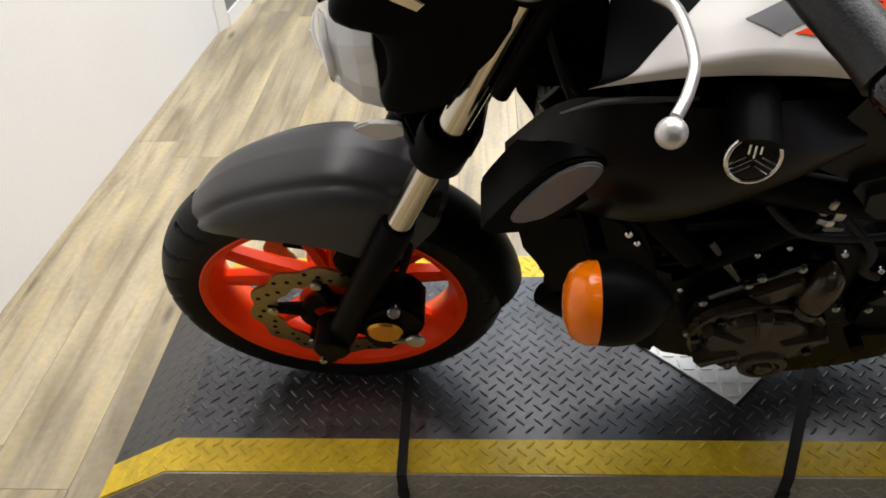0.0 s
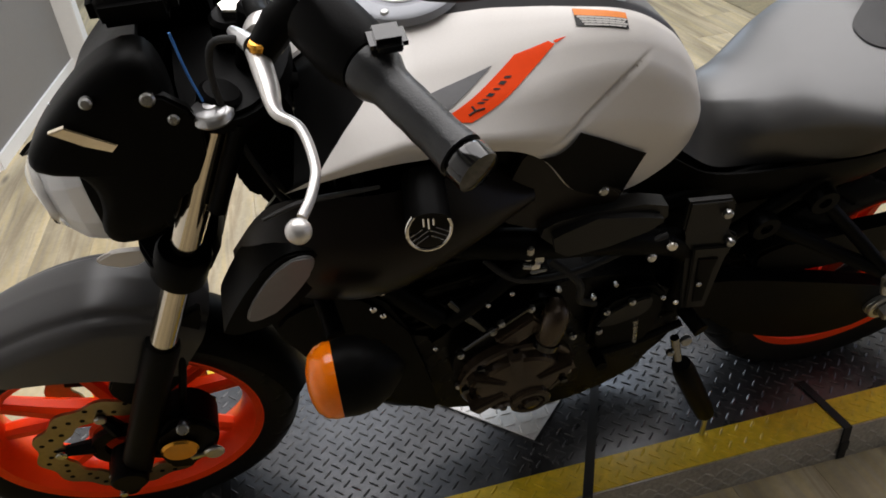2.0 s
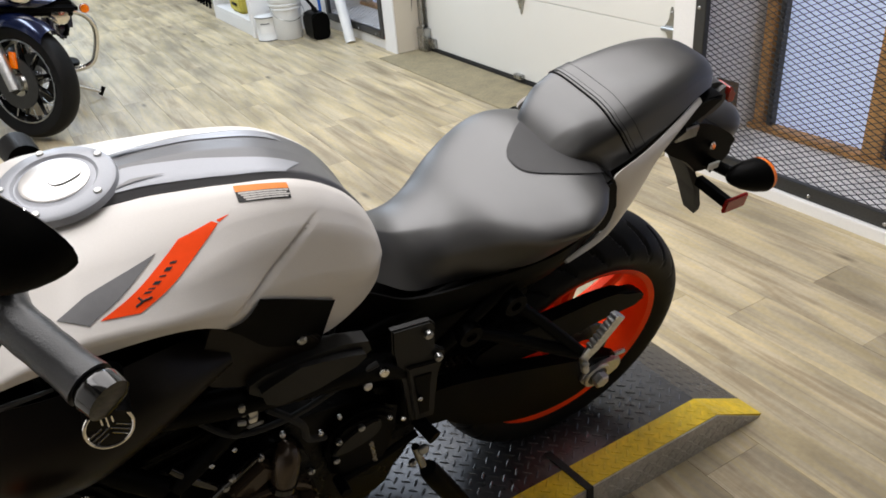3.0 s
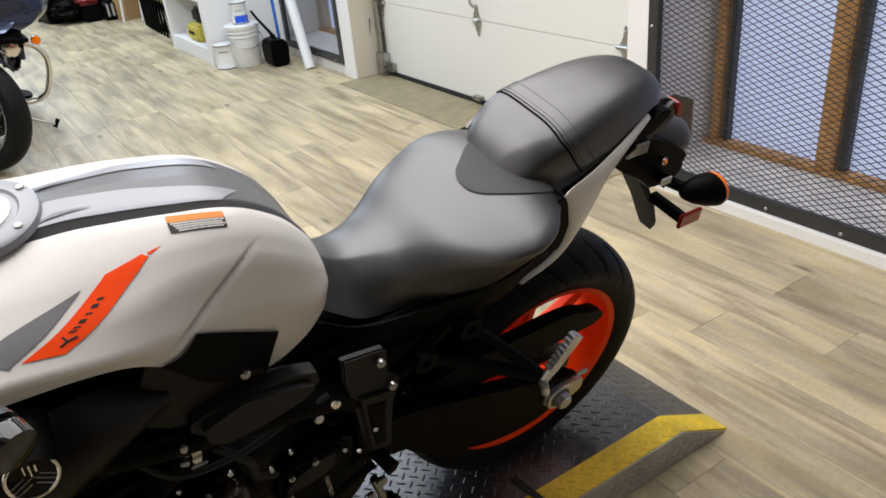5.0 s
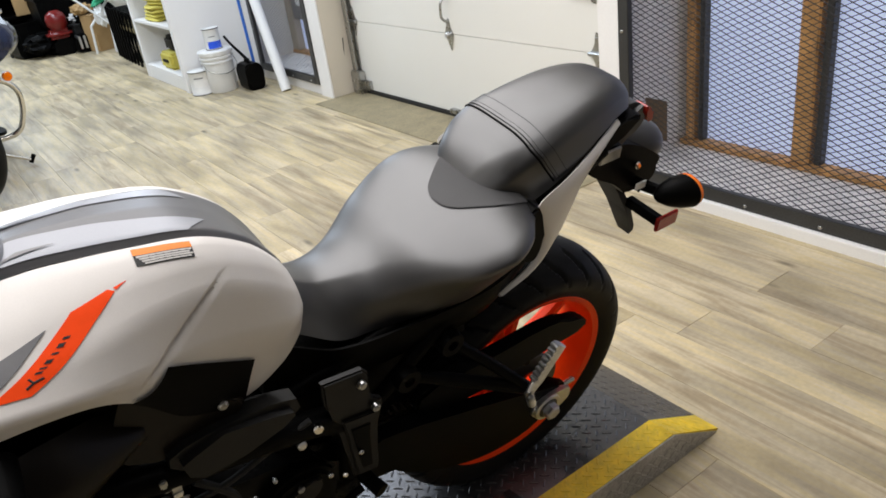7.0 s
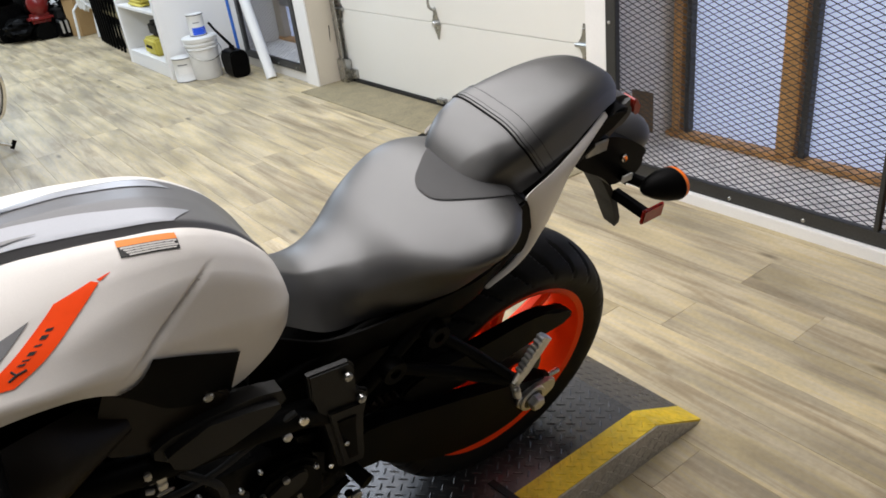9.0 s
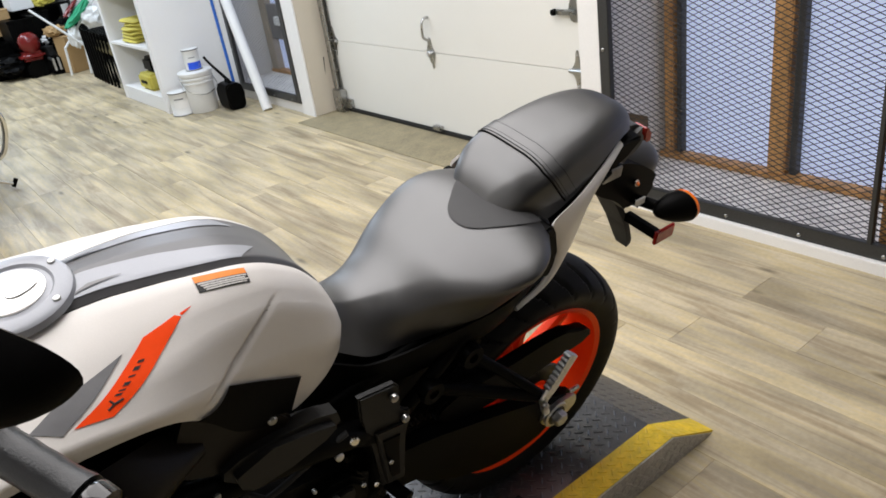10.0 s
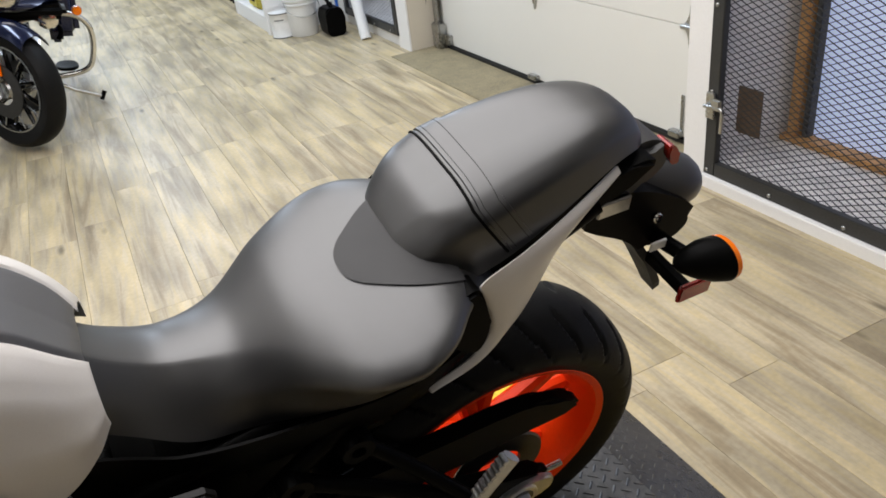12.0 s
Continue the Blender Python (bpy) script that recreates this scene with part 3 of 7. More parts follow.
# sectional garage door
def garage_door():
    d = thing("garage_door", pose(DOOR_X, 2.5, 0), "closed white sectional garage door with steel hinges", "door", kind="structure")
    d.name = "door_1"
    for z0, z1 in ((0.03, 0.508), (0.510, 1.038), (1.040, 1.568), (1.570, 2.15)):
        b = box(0, 0.05, -1.30, 1.20, z0, z1, 0.0025)
        part("door_panel", b, "door", d, smooth=False)
    part("bottom_seal", box(-0.012, 0.04, -1.30, 1.20, 0.0, 0.03, 0.006), "rubber_seal", d, "black rubber floor seal")
    # pull handle and lock
    b = tube([(-0.004, -0.030, 0.715), (-0.030, -0.030, 0.715), (-0.050, -0.028, 0.690), (-0.052, -0.024, 0.650), (-0.048, -0.020, 0.612), (-0.026, -0.018, 0.590), (-0.004, -0.018, 0.585)], 0.008, 10)
    part("door_handle", b, "zinc", d, "steel pull handle")
    b = slab(rounded([(-0.060, 0.505), (-0.032, 0.545), (-0.022, 0.60), (-0.006, 0.60), (0.006, 0.545), (0.030, 0.505), (-0.008, 0.455), (-0.016, 0.415), (-0.030, 0.415), (-0.038, 0.455)], 2), -0.006, 0.0, "x", 0.0015)
    hd = part("lock_plate", b, "zinc", d)
    part("lock_knob", cylinder((-0.030, -0.017, 0.505), (-0.004, -0.017, 0.505), 0.017, 16, 0.004), "alu", hd)
    part("lock_bar", box(-0.024, -0.014, -0.055, 0.005, 0.498, 0.512, 0.003), "zinc", hd)
    for y, zs in ((-1.185, (0.509, 1.039)), (1.105, (0.509, 1.039)), (-0.02, (1.039,))):
        for z in zs:
            b = slab(rounded([(y - 0.05, z), (y - 0.012, z + 0.035), (y - 0.010, z + 0.10), (y + 0.010, z + 0.10), (y + 0.012, z + 0.035), (y + 0.05, z), (y + 0.012, z - 0.035), (y + 0.010, z - 0.10), (y - 0.010, z - 0.10), (y - 0.012, z - 0.035)], 1), -0.005, 0.0, "x", 0.0015)
            h = part("hinge", b, "zinc", d)
            part("hinge_pin", cylinder((-0.014, y - 0.045, z), (-0.014, y + 0.045, z), 0.011, 12, 0.002), "zinc", h)
            for dz in (-0.075, 0.075):
                bolt(h, (-0.005, y, z + dz), (-1, 0, 0), 0.008)
    b = slab(rounded([(-1.22, 0.74), (-1.165, 0.74), (-1.15, 0.77), (-1.15, 0.81), (-1.165, 0.86), (-1.22, 0.86)], 1), -0.006, 0.0, "x", 0.0015)
    sl = part("slide_latch", b, "zinc", d)
    part("latch_bolt", box(-0.028, -0.006, -1.20, -1.075, 0.775, 0.800, 0.005), "zinc", sl)
    part("latch_knob", cylinder((-0.040, -1.072, 0.787), (-0.010, -1.072, 0.787), 0.015, 14, 0.004), "black", sl)
    part("corner_bracket", box(-0.03, 0.0, 1.00, 1.13, 0.032, 0.10, 0.005), "zinc", d)
    part("floor_bracket", box(-0.035, 0.0, -0.04, 0.04, 0.03, 0.058, 0.005), "zinc", d)
    part("floor_bracket", box(-0.035, 0.0, -1.17, -1.10, 0.03, 0.06, 0.005), "zinc", d)
    part("lift_strap", box(-0.010, -0.002, -1.165, -1.150, 0.035, 0.22, 0.002), "zinc", d)
    return d


garage_door()
tr = thing("door_track", pose(3.165, 3.66, 0), "galvanised steel roller track beside the garage door", "track", kind="structure")
b = box(-0.012, 0.03, -0.006, 0.0, 0.03, 2.6)
box(-0.012, -0.006, -0.05, 0.0, 0.03, 2.6, 0, 2, b)
box(0.024, 0.03, -0.05, 0.0, 0.03, 2.6, 0, 2, b)
part("rail", b, "zinc", tr, smooth=False)
part("rail_foot", box(-0.03, 0.03, -0.09, 0.02, 0.004, 0.17, 0.008), "zinc", tr)
part("cord", tube([(-0.16, 0.05, 0.006), (-0.10, 0.06, 0.02), (-0.06, 0.05, 0.12), (-0.03, 0.04, 0.4)], 0.004, 8), "strap", tr)


# expanded-metal cage before a window niche
def expanded_mesh(y0, y1, z0, z1, pitch_y, pitch_z, r):
    v, fcs = [], []
    ny, nz = int((y1 - y0) / pitch_y) + 1, int((z1 - z0) / pitch_z) + 1

    def strand(a, c):
        k = len(v)
        a, c = Vector(a), Vector(c)
        d = (c - a).normalized()
        s = d.cross(Vector((1, 0, 0))).normalized() * r
        n = Vector((r * 0.9, 0, 0))
        for p in (a, c):
            v.extend([tuple(p + s + n), tuple(p - s + n), tuple(p - s - n), tuple(p + s - n)])
        fcs.extend([(k + q, k + (q + 1) % 4, k + 4 + (q + 1) % 4, k + 4 + q) for q in range(4)])
    for i in range(ny):
        for j in range(nz):
            y, z = y0 + i * pitch_y, z0 + j * pitch_z
            ym, zm = y + pitch_y / 2, z + pitch_z / 2
            for p, q in (((y, zm), (ym, z)), ((ym, z), (y + pitch_y, zm)), ((y, zm), (ym, z + pitch_z)), ((ym, z + pitch_z), (y + pitch_y, zm))):
                if y0 <= min(p[0], q[0]) and max(p[0], q[0]) <= y1 and max(p[1], q[1]) <= z1:
                    strand((0, *p), (0, *q))
    me = bpy.data.meshes.new("expanded_mesh")
    me.from_pydata(v, [], fcs)
    me.materials.append(M["mesh_steel"])
    return me


def caged_window(name, y0, y1, z0, z1, posts, x=WALL_X - 0.012, label="", strand=0.0014, deep=0.0, post_mat="wood"):
    c = thing(name, pose(x, 0, 0), label, "window cage", kind="structure")
    w = 0.055
    for nm, bx in (("frame_bar", (y0, y0 + w, z0, z1)), ("frame_bar", (y1 - w, y1, z0, z1)), ("frame_bar", (y0 + w, y1 - w, z0, z0 + w)), ("frame_bar", (y0 + w, y1 - w, z1 - w, z1))):
        part(nm, box(0, 0.028, *bx, 0.003), "steel_black", c)
    m = new("expanded_mesh", expanded_mesh(y0 + w * 0.5, y1 - w * 0.5, z0 + w * 0.5, z1 - w * 0.5, 0.050, 0.0225, strand))
    m.location = (0.036, 0, 0)
    m.parent = c
    tagged(m, kind="stuff")
    k = 0.02
    while y0 + k < y1:
        bolt(c, (0, y1 - k, z0 + 0.020), (-1, 0, 0), 0.010, "zinc")
        k += 0.303
    for z in (0.33, 0.64, 0.95, 1.26):
        bolt(c, (0, y1 - 0.022, z0 + z), (-1, 0, 0), 0.010, "zinc")
    # niche with wooden sash and frosted panes; deep widens it behind the cage
    y1 += deep
    part("niche_floor", box(0.05, 0.46, y0, y1, z0 - 0.02, z0 + 0.040), "sill", c, smooth=False)
    part("niche_side", box(0.05, 0.46, y1 - 0.02, y1, z0 + 0.040, z1), "niche", c, smooth=False)
    part("niche_side", box(0.05, 0.46, y0, y0 + 0.02, z0 + 0.040, z1), "niche", c, smooth=False)
    part("window_sill", box(0.37, 0.46, y0 + 0.02, y1 - 0.02, z0 + 0.040, z0 + 0.066, 0.005), "wood", c)
    for a, q in posts:
        part("window_post", box(0.38, 0.46, a, q, z0 + 0.066, z1, 0.006), post_mat, c)
    edges = sorted([y0 + 0.02] + [v for pq in posts for v in pq] + [y1 - 0.02])
    for i in range(0, len(edges) - 1, 2):
        if edges[i + 1] - edges[i] > 0.06:
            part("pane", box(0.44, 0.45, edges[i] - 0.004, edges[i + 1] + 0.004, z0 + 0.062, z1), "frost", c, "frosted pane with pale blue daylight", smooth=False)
    return c


cage = caged_window("window_1", -1.6, 0.993, 0.047, 2.15, [(0.903, 0.947), (0.345, 0.424), (-0.245, -0.150), (-0.83, -0.735), (-1.42, -1.32)],
                    label="black steel cage of expanded metal over a wood-framed frosted window")
part("sash_edge", box(0.400, 0.445, 0.868, 0.892, 0.113, 2.15, 0.003), "steel_black", cage)
part("sash_edge", box(0.400, 0.445, 0.306, 0.334, 0.113, 2.15, 0.003), "steel_black", cage)
part("gate_post", box(0.045, 0.090, -0.262, -0.195, 0.087, 2.15, 0.004), "wood", cage, "brown stained post behind the mesh")
part("gate_bar", box(0.0, 0.028, -0.192, -0.176, 0.10, 2.10, 0.002), "steel_black", cage)
# slide latch on the cage; a brown panel behind the mesh replaces a framed opening
b = box(-0.012, -0.001, 0.948, 0.990, 0.275, 0.375, 0.003)
lt = part("latch", b, "zinc", cage, "zinc slide latch")
part("latch_loop", box(-0.028, -0.010, 0.905, 0.950, 0.318, 0.362, 0.006), "zinc", lt)
part("latch_rod", tube([(-0.022, 0.985, 0.325), (-0.022, 0.915, 0.330), (-0.022, 0.897, 0.322), (-0.022, 0.896, 0.300), (-0.022, 0.897, 0.240)], 0.0075, 10), "zinc", lt)
part("opening_panel", box(0.041, 0.045, 0.775, 0.888, 0.235, 0.410, 0.002), "brown_panel", cage, "mottled brown panel standing in for a framed opening")
win = caged_window("window_2", 3.87, 4.92, 0.078, 2.1, [(4.925, 5.045), (4.40, 4.52)], x=2.965, label="black steel cage over a second frosted window", strand=0.0009, deep=0.148, post_mat="wood_pale")
part("sash_rail", box(0.385, 0.436, 4.53, 4.92, 0.41, 0.69, 0.004), "wall_grey", win, "dark grey sash rail")
part("sash_edge", box(0.390, 0.436, 4.53, 4.61, 0.17, 0.41, 0.004), "wall_grey", win)
part("latch_box", box(0.350, 0.385, 4.62, 4.76, 0.53, 0.60, 0.006), "white_plastic", win)

# shelf unit with folded cloths and boxes
def shelf_unit():
    s = thing("shelf_unit", pose(2.385, 5.115, 0), "white open shelf unit against the wall", "shelf")
    part("kick_board", box(0.0, 0.6, 0.0, 1.12, 0.0, 0.10, 0.003), "wall", s, smooth=False)
    for z in (0.10, 0.50, 0.93, 1.37, 1.81):
        part("shelf_board", box(0.0, 0.58, 0.0, 1.12, z, z + 0.025, 0.003), "wall", s, smooth=False)
    for y in (0.0, 1.09):
        part("side_panel", box(-0.005, 0.6, y - 0.03 if y else y - 0.004, y + 0.03, 0.0, 2.3, 0.003), "wall", s, smooth=False)
    part("back_panel", box(0.575, 0.58, 0.0, 1.12, 0.1, 2.3), "wall", s, smooth=False)
    return s


shelf_unit()


def cloth_pile(x, y, z):
    b = bmesh.new()
    r = random.Random(7)
    for k in range(6):
        w = 0.17 - r.uniform(0, 0.03)
        cx, cy = x + r.uniform(-0.02, 0.02), y + r.uniform(-0.02, 0.02)
        rings = []
        for j in range(5):
            h = z + k * 0.032 + 0.032 * j / 4
            q = w * (0.86 + 0.14 * math.sin(math.pi * j / 4))
            rings.append([(cx + q * math.copysign(abs(math.cos(a)) ** 0.5, math.cos(a)) * (1 + 0.06 * math.sin(5 * a + k)),
                           cy + q * 1.2 * math.copysign(abs(math.sin(a)) ** 0.5, math.sin(a)), h + 0.006 * math.sin(3 * a + k)) for a in (2 * math.pi * i / 28 for i in range(28))])
        loft(rings, bm=b)
    return tagged(link("cloth_pile", b, "yellow_cloth"), "pile of folded yellow shop cloths on a shelf", "cloth")


cloth_pile(2.58, 5.76, 0.525)
t = thing("work_shoe_box", pose(2.58, 5.66, 0.125), "yellow and black tool case on the bottom shelf", "tool case")
part("case", box(-0.16, 0.14, -0.15, 0.15, 0.0, 0.14, 0.02, 3), "yellow_cloth", t)
part("upper_case", box(-0.10, 0.14, -0.12, 0.12, 0.14, 0.27, 0.025, 3), "black", t)
part("handle_slot", box(-0.168, -0.155, -0.07, 0.07, 0.06, 0.085, 0.004), "black", t)
t.name = "tool_case"
for k, (dy, dx) in enumerate(((5.40, 2.56), (5.52, 2.62), (5.66, 2.56))):
    b = lathe([(0.0, 0), (0.035, 0), (0.038, 0.01), (0.038, 0.10), (0.02, 0.13), (0.02, 0.15), (0.0, 0.15)], (dx, dy, 1.395), "z", 18)
    tagged(link("spray_bottle", b, "white_plastic" if k % 2 else "black"), "small bottle on the upper shelf", "bottle", "bottles on the shelf")


def paint_bucket():
    u = thing("paint_bucket", pose(2.605, 4.885, 0), "large white plastic pail with a ribbed rim", "bucket")
    prof = [(0.0, 0), (0.108, 0), (0.112, 0.007), (0.121, 0.232), (0.130, 0.234), (0.130, 0.245), (0.122, 0.248), (0.123, 0.265), (0.133, 0.267), (0.133, 0.278), (0.125, 0.281), (0.126, 0.297), (0.136, 0.299), (0.136, 0.320)]
    part("pail", lathe(prof, n=48, axis="z"), "white_plastic", u)
    part("lid", lathe([(0.0, 0.331), (0.120, 0.331), (0.124, 0.325), (0.138, 0.325), (0.139, 0.316), (0.133, 0.311)], n=48, axis="z"), "white_plastic", u)
    part("bail", tube([(-0.130, 0, 0.26), (-0.118, -0.095, 0.19), (0, -0.135, 0.15), (0.118, -0.095, 0.19), (0.130, 0, 0.26)], 0.003, 8), "zinc", u)
    return u


paint_bucket()


def paint_can(x, y, z, r, h, label, blue):
    c = thing("paint_can", pose(x, y, z), label, "paint can")
    part("can_body", lathe([(0.0, 0), (r, 0), (r, 0.006), (r * 0.97, 0.01), (r * 0.97, h - 0.01), (r, h - 0.006), (r, h), (r * 0.9, h), (r * 0.88, h - 0.006), (0.0, h - 0.006)], n=40, axis="z"), "white_plastic", c)

    for z in (0.004, h - 0.006):
        part("can_rim", tube([(r * 0.995 * math.cos(a), r * 0.995 * math.sin(a), z) for a in (2 * math.pi * k / 32 for k in range(33))], 0.0035, 6, smooth=False), "disc_dark", c)

    def band(z0, z1, a0, a1, mat):
        part("printed_band", shell(lambda u, v: Vector(((r * 0.972) * math.cos(u), (r * 0.972) * math.sin(u), v)), a0, a1, z0, z1, 14, 1, 0.001), mat, c)
    if blue:
        band(h * 0.06, h * 0.40, -2.6, -0.6, "blue_print")
        band(h * 0.60, h * 0.64, -2.3, -1.5, "decal_grey")
    else:
        band(h * 0.70, h * 0.75, -2.5, -1.6, "decal_grey")
        band(h * 0.35, h * 0.62, -2.6, -1.2, "wall")
        band(h * 0.1, h * 0.85, -0.9, -0.2, "steel_black")
    return c


paint_can(2.452, 4.955, 0.0, 0.086, 0.19, "white metal paint can on the floor", False)
paint_can(2.610, 4.89, 0.331, 0.064, 0.165, "white paint can with a blue band on the pail", True)

t = thing("fuel_can", pose(2.765, 4.66, 0), "black plastic jerry can leaning near the wall", "jerry can")
part("can_body", slab(rounded([(-0.068, 0), (0.076, 0), (0.080, 0.165), (0.050, 0.21), (-0.055, 0.21), (-0.076, 0.155)], 2, 0.18), -0.095, 0.095, "y", 0.012), "black", t)
part("spout", tube([(0.0, -0.04, 0.20), (-0.016, -0.016, 0.25), (-0.08, 0.06, 0.37), (-0.105, 0.095, 0.43)], [0.016, 0.013, 0.010, 0.010], 12), "black", t)
part("cap", cylinder((0.016, 0.048, 0.20), (0.016, 0.052, 0.23), 0.022, 18, 0.004), "black", t)

t = thing("poster_tube", pose(0, 0, 0), "long white cardboard tube leaning on the window cage", "tube")
part("tube_wall", tube([(2.885, 4.30, 0.0), (2.955, 4.87, 1.12)], 0.040, 24, smooth=False), "white_plastic", t)
part("end_cap", tube([(2.9535, 4.857, 1.095), (2.957, 4.886, 1.15)], 0.043, 24, smooth=False), "wall", t)
t = thing("blue_pole", pose(0, 0, 0), "thin blue handled pole leaning in the corner", "pole")
part("shaft", tube([(2.87, 4.80, 0.005), (2.945, 5.04, 1.2)], 0.012, 12, smooth=False), "blue_pole", t)
part("tip", cylinder((2.870, 4.80, 0.0), (2.878, 4.824, 0.12), 0.016, 12, 0.003), "black", t)


# folded chairs stacked on edge
def folded_chair():
    c = thing("folding_chair", pose(2.60, 6.62, 0, 0, -6, 50), "black folded metal chair leaning in a row", "chair", "folded chairs by the shelf")
    for y in (-0.17, 0.17):
        part("leg", tube([(0.0, y, 0.01), (0.04, y, 0.30), (0.07, y, 0.52)], 0.013, 8), "black", c)
        part("leg", tube([(0.07, y * 0.9, 0.01), (0.05, y * 0.9, 0.34)], 0.011, 8), "black", c)
    part("backrest", slab(rounded([(-0.16, 0.43), (0.16, 0.43), (0.16, 0.50), (-0.16, 0.50)], 2), 0.052, 0.075, "x", 0.006), "black", c)
    part("seat", slab(rounded([(-0.16, 0.30), (0.16, 0.30), (0.16, 0.42), (-0.16, 0.42)], 2), 0.025, 0.05, "x", 0.006), "khaki", c, "khaki seat edge")
    return c


fc = folded_chair()
for k in range(1, 9):
    copy_thing(fc, pose(2.60 + 0.010 * k, 6.62 + 0.135 * k, 0, 0, -6, 50 + 5 * k))


# stored goods at the far end
def carton(x, y, z, sx, sy, sz, rz, label="brown cardboard carton among stored goods", mat="card"):
    c = thing("carton", pose(x, y, z, 0, 0, rz), label, "box", "cartons at the far end")
    part("box_body", box(-sx / 2, sx / 2, -sy / 2, sy / 2, 0, sz, 0.006), mat, c)
    part("flap", box(-sx / 2, sx / 2, -sy / 2, -0.003, sz, sz + 0.006, 0.002), mat, c)
    part("flap", box(-sx / 2, sx / 2, 0.003, sy / 2, sz, sz + 0.006, 0.002), mat, c)
    return c


carton(2.55, 8.52, 0, 0.26, 0.24, 0.40, 18)
carton(2.03, 9.45, 0.46, 0.30, 0.30, 0.28, -8)
carton(2.33, 9.50, 0.70, 0.26, 0.24, 0.20, 8, "white carton on the dark rack", "white_plastic")
carton(2.62, 9.75, 0.70, 0.30, 0.26, 0.16, -14)
t = thing("storage_rack", pose(2.28, 9.75, 0), "dark shelf rack stacked with goods", "rack")
for z in (0.06, 0.43, 0.67):
    part("rack_shelf", box(-0.62, 0.62, -0.3, 0.3, z, z + 0.03, 0.004), "black", t)
for x in (-0.62, 0.59):
    for y in (-0.30, 0.27):
        part("rack_post", box(x, x + 0.03, y, y + 0.03, 0, 1.6, 0.003), "steel_black", t)
part("back_sheet", box(-0.62, 0.62, 0.30, 0.312, 0.05, 1.6, 0.002), "black", t)


def crate(x, y, z, sx, sy, sz, rz, label, mat="black"):
    c = thing("crate", pose(x, y, z, 0, 0, rz), label, "crate", "crates at the far end")
    b = slab(rounded([(-sx / 2, 0), (sx / 2, 0), (sx * 0.54, sz), (-sx * 0.54, sz)], 2, 0.12), -sy / 2, sy / 2, "y", 0.012)
    body = part("crate_body", b, mat, c)
    part("crate_rim", box(-sx * 0.57, sx * 0.57, -sy * 0.54, sy * 0.54, sz - 0.03, sz, 0.006), mat, body)
    for k in range(3):
        q = -sx * 0.3 + k * sx * 0.3
        part("crate_rib", box(q - 0.008, q + 0.008, -sy / 2 - 0.008, -sy / 2 + 0.004, 0.02, sz - 0.04, 0.002), mat, body)
    return c


crate(2.20, 9.10, 0.28, 0.34, 0.36, 0.36, 6, "black plastic crate piled on other goods")
crate(2.20, 9.12, 0.0, 0.42, 0.42, 0.27, -4, "black plastic crate on the floor")
crate(1.86, 9.25, 0.0, 0.34, 0.34, 0.40, 10, "black plastic crate on the floor")
crate(2.44, 8.98, 0.0, 0.26, 0.30, 0.30, 14, "dark grey crate beside the carton", "steel_black")
crate(2.46, 9.45, 0.46, 0.26, 0.30, 0.20, -8, "black crate on the rack")
t = thing("vehicle_part", pose(2.17, 8.78, 0.0), "glossy red fairing part among the stored goods", "vehicle part")
part("dome", lathe([(0.0, 0.50), (0.05, 0.495), (0.095, 0.46), (0.115, 0.41), (0.11, 0.34), (0.08, 0.29)], n=32, axis="z"), "red_plastic", t)
part("base", box(-0.15, 0.12, -0.10, 0.10, 0.19, 0.29, 0.04, 3), "red_plastic", t)
part("stand_plate", slab(rounded([(-0.13, 0.0), (0.14, 0.0), (0.10, 0.19), (-0.10, 0.19)], 1), -0.08, 0.08, "y", 0.01), "black", t)
t = thing("machine_part", pose(2.40, 8.66, 0), "dark mechanical part on the floor", "machine part")
part("block", slab(rounded([(-0.14, 0), (0.14, 0), (0.12, 0.16), (-0.05, 0.22), (-0.14, 0.12)], 2), -0.1, 0.1, "y", 0.015), "black", t)
for k in range(4):
    part("fin", box(-0.10 + k * 0.055, -0.075 + k * 0.055, -0.115, 0.115, 0.05, 0.19, 0.004), "alu", t)
t = thing("floor_rail", pose(2.20, 9.0, 0, 0, 0, -35), "thin silver rail lying on the floor", "rail")
part("rail_bar", box(-0.18, 0.20, -0.02, 0.02, 0.0, 0.03, 0.006), "alu", t)


def crumpled(name, x, y, z, r, mat, label, category, seed, long=(1.0, 1.0, 0.55), tilt=0):
    b = bmesh.new()
    bmesh.ops.create_icosphere(b, subdivisions=3, radius=r)
    turn = Matrix.Rotation(radians(tilt), 3, "Y")
    for v in b.verts:
        n = noise.noise(v.co * (3.0 / r) + Vector((seed, seed * 2, 0)))
        v.co *= 1 + 0.45 * n
        v.co = turn @ Vector((v.co.x * long[0], v.co.y * long[1], v.co.z * long[2]))
        v.co += Vector((x, y, z))
    return tagged(link(name, b, mat, smooth=False), label, category)


crumpled("cloth_roll", 2.645, 8.2, 0.635, 0.11, "green_cloth", "bunched green cloth over leaning frames", "cloth", 3, (1.75, 0.8, 0.42), -40)
crumpled("cloth_roll", 2.60, 8.24, 0.70, 0.09, "red_plastic", "strip of red cloth beside the green one", "cloth", 4, (1.3, 0.7, 0.22), -40)
crumpled("plastic_bag", 2.80, 8.15, 0.57, 0.13, "white_plastic", "crumpled pale plastic wrap on stored goods", "bag", 5, (1.1, 1.0, 0.9))
crumpled("plastic_bag", 2.55, 8.22, 0.40, 0.10, "white_plastic", "crumpled clear bag hanging from a frame", "bag", 6, (0.7, 0.8, 1.2))
crumpled("plastic_bag", 2.44, 8.62, 0.47, 0.11, "card", "crumpled brown wrapping on a carton", "bag", 8)
